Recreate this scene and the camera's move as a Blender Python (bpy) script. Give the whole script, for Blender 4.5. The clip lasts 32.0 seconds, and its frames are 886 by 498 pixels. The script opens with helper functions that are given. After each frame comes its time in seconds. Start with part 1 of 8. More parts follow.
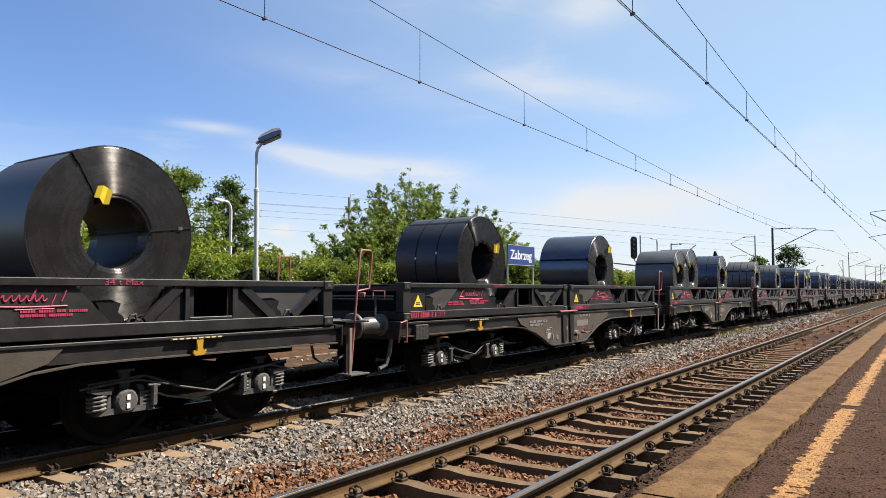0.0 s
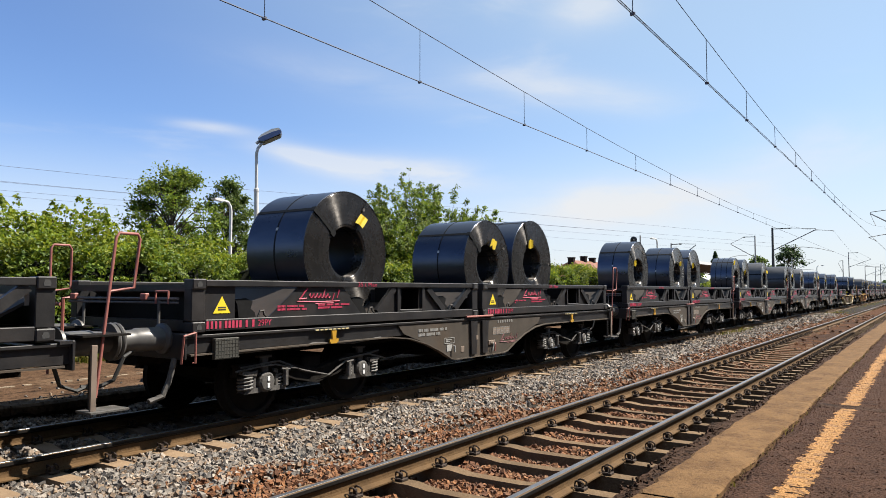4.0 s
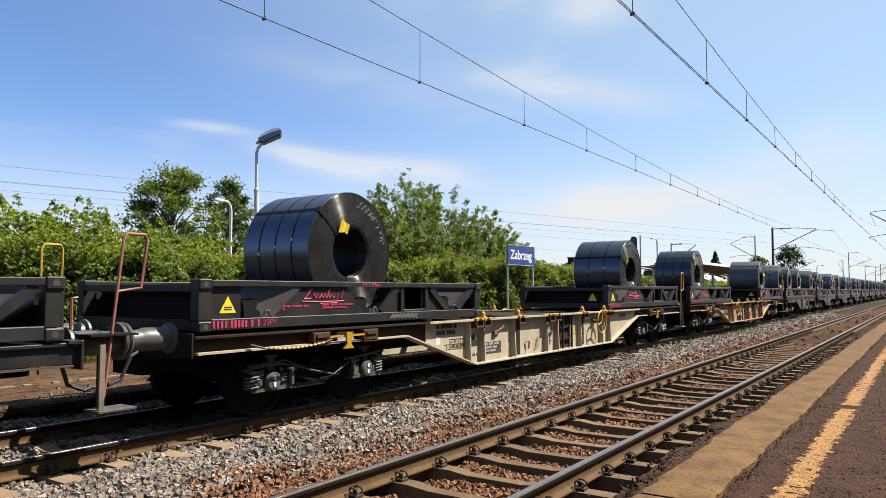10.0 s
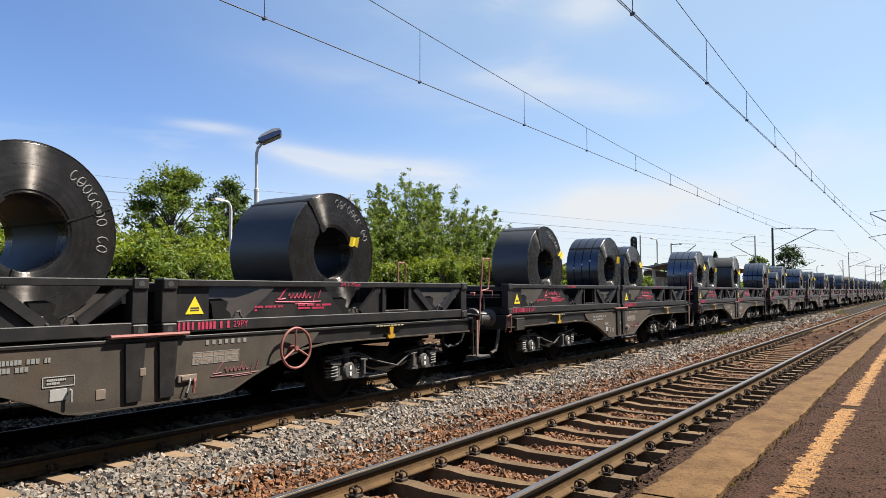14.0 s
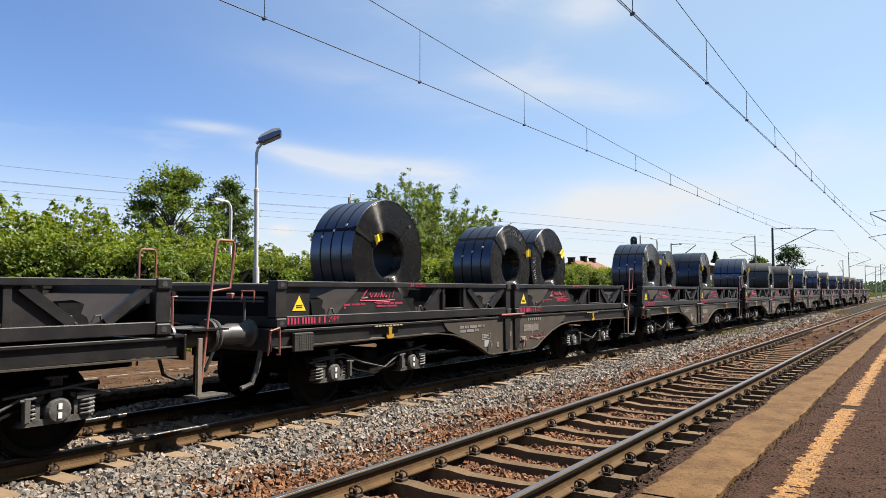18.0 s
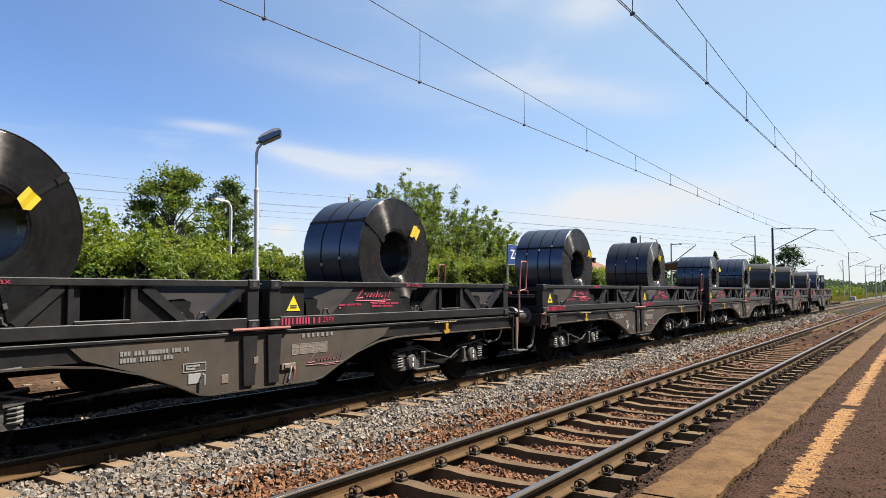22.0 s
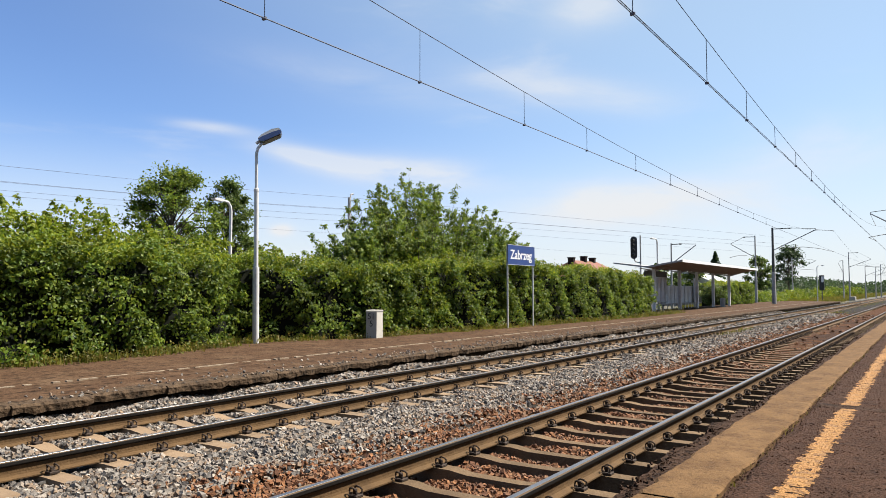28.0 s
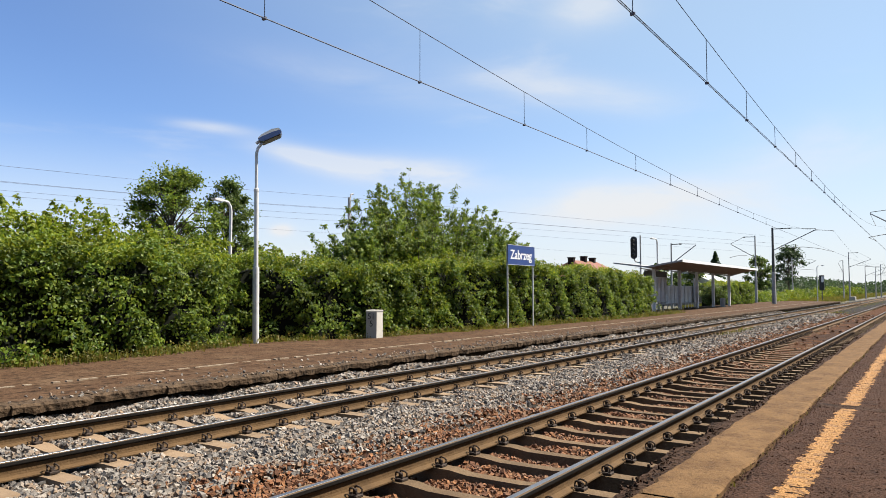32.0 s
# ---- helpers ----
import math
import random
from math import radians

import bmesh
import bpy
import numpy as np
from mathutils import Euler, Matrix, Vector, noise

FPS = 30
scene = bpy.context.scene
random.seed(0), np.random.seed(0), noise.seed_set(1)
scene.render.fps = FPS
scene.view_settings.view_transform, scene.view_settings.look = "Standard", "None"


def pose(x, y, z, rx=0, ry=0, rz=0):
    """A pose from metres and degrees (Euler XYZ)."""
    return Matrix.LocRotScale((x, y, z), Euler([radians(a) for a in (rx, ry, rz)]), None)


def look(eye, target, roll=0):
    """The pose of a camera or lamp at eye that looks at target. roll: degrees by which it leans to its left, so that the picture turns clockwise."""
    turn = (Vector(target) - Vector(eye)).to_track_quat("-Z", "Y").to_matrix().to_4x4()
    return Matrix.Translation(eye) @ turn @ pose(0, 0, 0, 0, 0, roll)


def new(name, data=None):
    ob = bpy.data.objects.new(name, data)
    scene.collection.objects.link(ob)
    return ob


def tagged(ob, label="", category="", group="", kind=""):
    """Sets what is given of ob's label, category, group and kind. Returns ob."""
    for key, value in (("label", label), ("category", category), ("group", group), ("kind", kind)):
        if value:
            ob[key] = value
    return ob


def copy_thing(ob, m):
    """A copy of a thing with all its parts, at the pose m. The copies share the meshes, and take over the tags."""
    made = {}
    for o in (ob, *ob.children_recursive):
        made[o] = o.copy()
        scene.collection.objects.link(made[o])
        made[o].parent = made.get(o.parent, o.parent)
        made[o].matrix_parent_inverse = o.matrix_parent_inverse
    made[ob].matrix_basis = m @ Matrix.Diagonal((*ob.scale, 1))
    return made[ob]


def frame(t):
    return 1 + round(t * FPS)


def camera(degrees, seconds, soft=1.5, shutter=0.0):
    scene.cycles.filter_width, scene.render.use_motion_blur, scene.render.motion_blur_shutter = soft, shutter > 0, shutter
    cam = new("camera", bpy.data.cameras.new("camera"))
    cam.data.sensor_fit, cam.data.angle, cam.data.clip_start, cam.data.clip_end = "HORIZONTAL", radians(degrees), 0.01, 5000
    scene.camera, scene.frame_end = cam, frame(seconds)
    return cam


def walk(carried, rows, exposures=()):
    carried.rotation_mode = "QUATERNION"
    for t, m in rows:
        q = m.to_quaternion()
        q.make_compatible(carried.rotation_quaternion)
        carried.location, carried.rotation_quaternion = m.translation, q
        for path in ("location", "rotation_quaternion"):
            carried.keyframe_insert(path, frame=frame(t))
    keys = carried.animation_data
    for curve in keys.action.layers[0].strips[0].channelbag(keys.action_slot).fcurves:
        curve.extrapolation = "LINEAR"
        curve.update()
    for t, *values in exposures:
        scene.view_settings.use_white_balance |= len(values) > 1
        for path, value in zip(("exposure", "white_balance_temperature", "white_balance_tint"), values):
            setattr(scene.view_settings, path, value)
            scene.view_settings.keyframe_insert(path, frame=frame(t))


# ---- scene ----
# A goods train with steel coils runs through a country station towards the camera.
# x runs along the tracks, y away from the near platform, z up from the rail heads.
EYE = Vector((0.0, 0.0, 1.592))
YAW, PITCH = radians(34.2575), radians(3.3218)
cam = camera(63.73, 32.0, soft=0.56, shutter=0.0)
AIM = EYE + Vector((math.cos(YAW) * math.cos(PITCH), math.sin(YAW) * math.cos(PITCH), math.sin(PITCH)))
walk(cam, [(0.0, look(EYE, AIM)), (32.0, look(EYE, AIM))])

# ---- light ----
TO_SUN = Vector((0.45, -0.40, 0.80)).normalized()
sun = new("sun", bpy.data.lights.new("sun", "SUN"))
sun.data.energy, sun.data.angle, sun.data.color = 5.0, radians(0.55), (1.0, 0.93, 0.82)
sun.matrix_world = look(TO_SUN * 50, (0, 0, 0))
scene.view_settings.exposure = 1.45


def build_world():
    w = bpy.data.worlds.new("sky")
    scene.world = w
    w.use_nodes = True
    nt = w.node_tree
    nt.nodes.clear()
    N, Lk = nt.nodes.new, nt.links.new
    out, bg = N("ShaderNodeOutputWorld"), N("ShaderNodeBackground")
    sky = N("ShaderNodeTexSky")
    sky.sky_type, sky.sun_disc = "NISHITA", False
    sky.sun_elevation = math.asin(TO_SUN.z)
    sky.sun_rotation = math.atan2(TO_SUN.x, TO_SUN.y)
    sky.altitude, sky.air_density, sky.dust_density, sky.ozone_density = 250, 1.0, 0.25, 3.5
    co = N("ShaderNodeTexCoord")
    # thin streaks of high cloud, drawn out along the horizon
    mp = N("ShaderNodeMapping")
    mp.inputs["Rotation"].default_value = (radians(8), radians(-12), radians(40))
    mp.inputs["Scale"].default_value = (1.3, 3.2, 9.0)
    Lk(co.outputs["Generated"], mp.inputs["Vector"])
    n1 = N("ShaderNodeTexNoise")
    n1.inputs["Scale"].default_value, n1.inputs["Detail"].default_value, n1.inputs["Roughness"].default_value = 1.1, 7, 0.55
    n1.inputs["Distortion"].default_value = 0.35
    Lk(mp.outputs[0], n1.inputs["Vector"])
    r1 = N("ShaderNodeMapRange")
    r1.inputs["From Min"].default_value, r1.inputs["From Max"].default_value = 0.58, 0.9
    r1.interpolation_type = "SMOOTHSTEP"
    Lk(n1.outputs["Fac"], r1.inputs["Value"])
    fac = r1.outputs[0]

    def math_node(op, a, b):
        m = N("ShaderNodeMath")
        m.operation = op
        m.use_clamp = op == "ADD"
        for i, v in enumerate((a, b)):
            if isinstance(v, (int, float)):
                m.inputs[i].default_value = v
            else:
                Lk(v, m.inputs[i])
        return m.outputs[0]

    # veils of cirrus: direction of the middle, half length, half height, strength
    for az, el, tilt, ln, ht, s in CLOUDS:
        d = Vector((math.cos(radians(az)) * math.cos(radians(el)), math.sin(radians(az)) * math.cos(radians(el)), math.sin(radians(el))))
        side = Vector((d.y, -d.x, 0)).normalized()
        up = side.cross(d).normalized()
        a = side * math.cos(radians(tilt)) - up * math.sin(radians(tilt))
        b = side * math.sin(radians(tilt)) + up * math.cos(radians(tilt))
        terms = []
        for v, ext in ((a, ln), (b, ht)):
            dot = N("ShaderNodeVectorMath")
            dot.operation = "DOT_PRODUCT"
            Lk(co.outputs["Generated"], dot.inputs[0])
            dot.inputs[1].default_value = v
            terms.append(math_node("POWER", math_node("DIVIDE", math_node("ABSOLUTE", math_node("SUBTRACT", dot.outputs["Value"], v.dot(d)), 0), math.sin(radians(ext))), 2.0))
        front = N("ShaderNodeVectorMath")
        front.operation = "DOT_PRODUCT"
        Lk(co.outputs["Generated"], front.inputs[0])
        front.inputs[1].default_value = d
        near = math_node("GREATER_THAN", front.outputs["Value"], 0.3)
        e = math_node("POWER", 2.718, math_node("MULTIPLY", terms[0], -1.0))
        e2 = math_node("POWER", 2.718, math_node("MULTIPLY", terms[1], -1.0))
        blob = math_node("MULTIPLY", math_node("MULTIPLY", e, e2), math_node("MULTIPLY", near, s))
        soft = N("ShaderNodeMapRange")
        soft.inputs["From Min"].default_value, soft.inputs["From Max"].default_value = 0.34, 0.62
        Lk(n1.outputs["Fac"], soft.inputs["Value"])
        fac = math_node("ADD", fac, math_node("MULTIPLY", blob, soft.outputs[0]))
    # haze that whitens towards the horizon
    sep = N("ShaderNodeSeparateXYZ")
    Lk(co.outputs["Generated"], sep.inputs[0])
    hz = N("ShaderNodeMapRange")
    hz.inputs["From Min"].default_value, hz.inputs["From Max"].default_value = 0.0, 0.235
    hz.inputs["To Min"].default_value, hz.inputs["To Max"].default_value = 0.78, 0.0
    hz.interpolation_type = "SMOOTHSTEP"
    Lk(sep.outputs["Z"], hz.inputs["Value"])
    fac = math_node("ADD", math_node("MULTIPLY", fac, 0.6), hz.outputs[0])
    tint = N("ShaderNodeMix")
    tint.data_type, tint.blend_type = "RGBA", "MULTIPLY"
    tint.inputs["Factor"].default_value = 1.0
    tint.inputs["B"].default_value = (0.97, 1.06, 1.26, 1)
    Lk(sky.outputs[0], tint.inputs["A"])
    # pale glare that spreads from the sun's side of the sky
    sd, gl, glare = N("ShaderNodeVectorMath"), N("ShaderNodeMapRange"), N("ShaderNodeMix")
    sd.operation = "DOT_PRODUCT"
    Lk(co.outputs["Generated"], sd.inputs[0])
    sd.inputs[1].default_value = TO_SUN
    gl.inputs["From Min"].default_value, gl.inputs["From Max"].default_value = 0.05, 0.65
    gl.inputs["To Min"].default_value, gl.inputs["To Max"].default_value = 0.0, 0.45
    gl.interpolation_type = "SMOOTHSTEP"
    Lk(sd.outputs["Value"], gl.inputs["Value"])
    glare.data_type = "RGBA"
    Lk(gl.outputs[0], glare.inputs["Factor"])
    Lk(tint.outputs["Result"], glare.inputs["A"])
    glare.inputs["B"].default_value = (5.3, 6.6, 6.6, 1)
    mix = N("ShaderNodeMix")
    mix.data_type = "RGBA"
    Lk(fac, mix.inputs["Factor"])
    Lk(glare.outputs["Result"], mix.inputs["A"])
    mix.inputs["B"].default_value = (6.15, 6.3, 6.5, 1)
    Lk(mix.outputs["Result"], bg.inputs["Color"])
    bg.inputs["Strength"].default_value = 0.05
    Lk(bg.outputs[0], out.inputs["Surface"])


CLOUDS = [(44.4, 10.35, 11.5, 4.3, 0.75, 1.6), (37.2, 9.5, 3.5, 5.5, 1.0, 2.6), (52.2, 12.4, 4, 3.0, 0.4, 0.9), (22.1, 21.6, -6, 3.0, 1.5, 1.2), (22.6, 15.3, 11, 8.5, 1.2, 1.1), (42.0, 16.6, 9, 9.0, 1.3, 0.55), (20.3, 6.8, -2, 6.5, 1.6, 2.0), (47.1, 4.75, 0, 0.8, 0.45, 2.2), (5.0, 10.3, -8, 7.0, 2.0, 0.9)]
build_world()


# ---- materials ----
def mat(name, c1, c2, scale=6.0, rough=0.7, metal=0.0, stain=None, stain_scale=0.6, stain_amount=0.5, stain_from=0.5, bump=0.0, bump_scale=40.0,
        rnd=0.0, island=0.0, emit=0.0, stretch=(1, 1, 1), spec=0.5, aniso=0.0, pits=None, bump_depth=0.02):
    m = bpy.data.materials.new(name)
    m.use_nodes = True
    nt = m.node_tree
    N, Lk = nt.nodes.new, nt.links.new
    bs = nt.nodes["Principled BSDF"]
    co = N("ShaderNodeTexCoord")
    mp = N("ShaderNodeMapping")
    mp.inputs["Scale"].default_value = stretch
    Lk(co.outputs["Object"], mp.inputs["Vector"])
    n1 = N("ShaderNodeTexNoise")
    n1.inputs["Scale"].default_value, n1.inputs["Detail"].default_value, n1.inputs["Roughness"].default_value = scale, 6, 0.65
    Lk(mp.outputs[0], n1.inputs["Vector"])
    r = N("ShaderNodeMapRange")
    r.inputs["From Min"].default_value, r.inputs["From Max"].default_value = 0.3, 0.7
    Lk(n1.outputs["Fac"], r.inputs["Value"])
    mx = N("ShaderNodeMix")
    mx.data_type = "RGBA"
    mx.inputs["A"].default_value, mx.inputs["B"].default_value = (*c1, 1), (*c2, 1)
    Lk(r.outputs[0], mx.inputs["Factor"])
    col = mx.outputs["Result"]
    if stain:
        n2 = N("ShaderNodeTexNoise")
        n2.inputs["Scale"].default_value, n2.inputs["Detail"].default_value = stain_scale, 8
        n2.inputs["Roughness"].default_value = 0.7
        Lk(mp.outputs[0], n2.inputs["Vector"])
        r2 = N("ShaderNodeMapRange")
        r2.inputs["From Min"].default_value, r2.inputs["From Max"].default_value = stain_from, stain_from + 0.22
        r2.inputs["To Max"].default_value = stain_amount
        Lk(n2.outputs["Fac"], r2.inputs["Value"])
        ms = N("ShaderNodeMix")
        ms.data_type = "RGBA"
        Lk(r2.outputs[0], ms.inputs["Factor"])
        Lk(col, ms.inputs["A"])
        ms.inputs["B"].default_value = (*stain, 1)
        col = ms.outputs["Result"]
    pit = None
    if pits:
        # crumbled pits: worn hollows that hold dirt
        vo = N("ShaderNodeTexVoronoi")
        vo.inputs["Scale"].default_value = pits[0]
        wob = N("ShaderNodeVectorMath")
        wob.operation = "MULTIPLY_ADD"
        Lk(n1.outputs["Color"], wob.inputs[0])
        wob.inputs[1].default_value = (0.12, 0.12, 0.12)
        Lk(mp.outputs[0], wob.inputs[2])
        Lk(wob.outputs[0], vo.inputs["Vector"])
        pr = N("ShaderNodeMapRange")
        pr.inputs["From Min"].default_value, pr.inputs["From Max"].default_value = 0.12, 0.42
        pr.inputs["To Min"].default_value, pr.inputs["To Max"].default_value = 1 - pits[1], 1.0
        Lk(vo.outputs["Distance"], pr.inputs["Value"])
        pit = pr.outputs[0]
        hp = N("ShaderNodeHueSaturation")
        Lk(pit, hp.inputs["Value"])
        Lk(col, hp.inputs["Color"])
        col = hp.outputs["Color"]
    if rnd or island:
        src = N("ShaderNodeObjectInfo").outputs["Random"] if rnd else N("ShaderNodeNewGeometry").outputs["Random Per Island"]
        amount = rnd or island
        rr = N("ShaderNodeMapRange")
        rr.inputs["To Min"].default_value, rr.inputs["To Max"].default_value = 1 - amount, 1 + amount
        Lk(src, rr.inputs["Value"])
        hs = N("ShaderNodeHueSaturation")
        Lk(rr.outputs[0], hs.inputs["Value"])
        Lk(col, hs.inputs["Color"])
        col = hs.outputs["Color"]
    Lk(col, bs.inputs["Base Color"])
    rg = N("ShaderNodeMapRange")
    rg.inputs["To Min"].default_value, rg.inputs["To Max"].default_value = max(0.03, rough - 0.12), min(1, rough + 0.12)
    Lk(n1.outputs["Fac"], rg.inputs["Value"])
    Lk(rg.outputs[0], bs.inputs["Roughness"])
    bs.inputs["Metallic"].default_value = metal
    bs.inputs["Specular IOR Level"].default_value = spec
    if aniso:
        # turned rings: the sheen runs out from the axis
        tg = N("ShaderNodeTangent")
        tg.direction_type, tg.axis = "RADIAL", "Y"
        bs.inputs["Anisotropic"].default_value, bs.inputs["Anisotropic Rotation"].default_value = aniso, 0.25
        Lk(tg.outputs[0], bs.inputs["Tangent"])
    if bump:
        n3 = N("ShaderNodeTexNoise")
        n3.inputs["Scale"].default_value, n3.inputs["Detail"].default_value = bump_scale, 5
        Lk(mp.outputs[0], n3.inputs["Vector"])
        b = N("ShaderNodeBump")
        b.inputs["Strength"].default_value, b.inputs["Distance"].default_value = min(1, bump), bump_depth
        if pit is None:
            Lk(n3.outputs["Fac"], b.inputs["Height"])
        else:
            hm = N("ShaderNodeMath")
            hm.operation = "MULTIPLY"
            Lk(n3.outputs["Fac"], hm.inputs[0])
            Lk(pit, hm.inputs[1])
            Lk(hm.outputs[0], b.inputs["Height"])
        Lk(b.outputs[0], bs.inputs["Normal"])
    if emit:
        bs.inputs["Emission Color"].default_value, bs.inputs["Emission Strength"].default_value = (*c1, 1), emit
    return m


def leaf_mat(name, ca, cb, cc):
    m = bpy.data.materials.new(name)
    m.use_nodes = True
    nt = m.node_tree
    N, Lk = nt.nodes.new, nt.links.new
    bs, out = nt.nodes["Principled BSDF"], nt.nodes["Material Output"]
    geo, ramp = N("ShaderNodeNewGeometry"), N("ShaderNodeValToRGB")
    ramp.color_ramp.elements[0].color, ramp.color_ramp.elements[1].color = (*ca, 1), (*cc, 1)
    ramp.color_ramp.elements.new(0.5).color = (*cb, 1)
    Lk(geo.outputs["Random Per Island"], ramp.inputs[0])
    # branches differ: younger growth is lighter and yellower
    co, no, mr, var = N("ShaderNodeTexCoord"), N("ShaderNodeTexNoise"), N("ShaderNodeMapRange"), N("ShaderNodeHueSaturation")
    no.inputs["Scale"].default_value, no.inputs["Detail"].default_value = 1.1, 3
    Lk(co.outputs["Object"], no.inputs["Vector"])
    mr.inputs["From Min"].default_value, mr.inputs["From Max"].default_value = 0.3, 0.7
    mr.inputs["To Min"].default_value, mr.inputs["To Max"].default_value = 0.6, 1.45
    Lk(no.outputs["Fac"], mr.inputs["Value"])
    Lk(mr.outputs[0], var.inputs["Value"])
    Lk(ramp.outputs[0], var.inputs["Color"])
    Lk(var.outputs[0], bs.inputs["Base Color"])
    bs.inputs["Roughness"].default_value = 0.5
    bs.inputs["Specular IOR Level"].default_value = 0.28
    tr, mx = N("ShaderNodeBsdfTranslucent"), N("ShaderNodeMixShader")
    hs = N("ShaderNodeHueSaturation")
    hs.inputs["Hue"].default_value, hs.inputs["Value"].default_value = 0.485, 1.5
    Lk(var.outputs[0], hs.inputs["Color"])
    Lk(hs.outputs[0], tr.inputs["Color"])
    mx.inputs[0].default_value = 0.44
    Lk(bs.outputs[0], mx.inputs[1])
    Lk(tr.outputs[0], mx.inputs[2])
    Lk(mx.outputs[0], out.inputs["Surface"])
    return m


def stone_mat(name, cols):
    m = mat(name, (0.3, 0.3, 0.3), (0.5, 0.5, 0.5), scale=18, rough=0.9, bump=0.4, bump_scale=60)
    nt = m.node_tree
    N, Lk = nt.nodes.new, nt.links.new
    bs = nt.nodes["Principled BSDF"]
    geo, ramp = N("ShaderNodeNewGeometry"), N("ShaderNodeValToRGB")
    els = ramp.color_ramp.elements
    els[0].color, els[1].color = (*cols[0], 1), (*cols[-1], 1)
    for i, c in enumerate(cols[1:-1]):
        els.new((i + 1) / (len(cols) - 1)).color = (*c, 1)
    Lk(geo.outputs["Random Per Island"], ramp.inputs[0])
    grain = N("ShaderNodeTexNoise")
    grain.inputs["Scale"].default_value, grain.inputs["Detail"].default_value = 25, 4
    co = N("ShaderNodeTexCoord")
    Lk(co.outputs["Object"], grain.inputs["Vector"])
    gr = N("ShaderNodeMapRange")
    gr.inputs["To Min"].default_value, gr.inputs["To Max"].default_value = 0.55, 1.45
    Lk(grain.outputs["Fac"], gr.inputs["Value"])
    hs = N("ShaderNodeHueSaturation")
    Lk(gr.outputs[0], hs.inputs["Value"])
    Lk(ramp.outputs[0], hs.inputs["Color"])
    Lk(hs.outputs[0], bs.inputs["Base Color"])
    return m


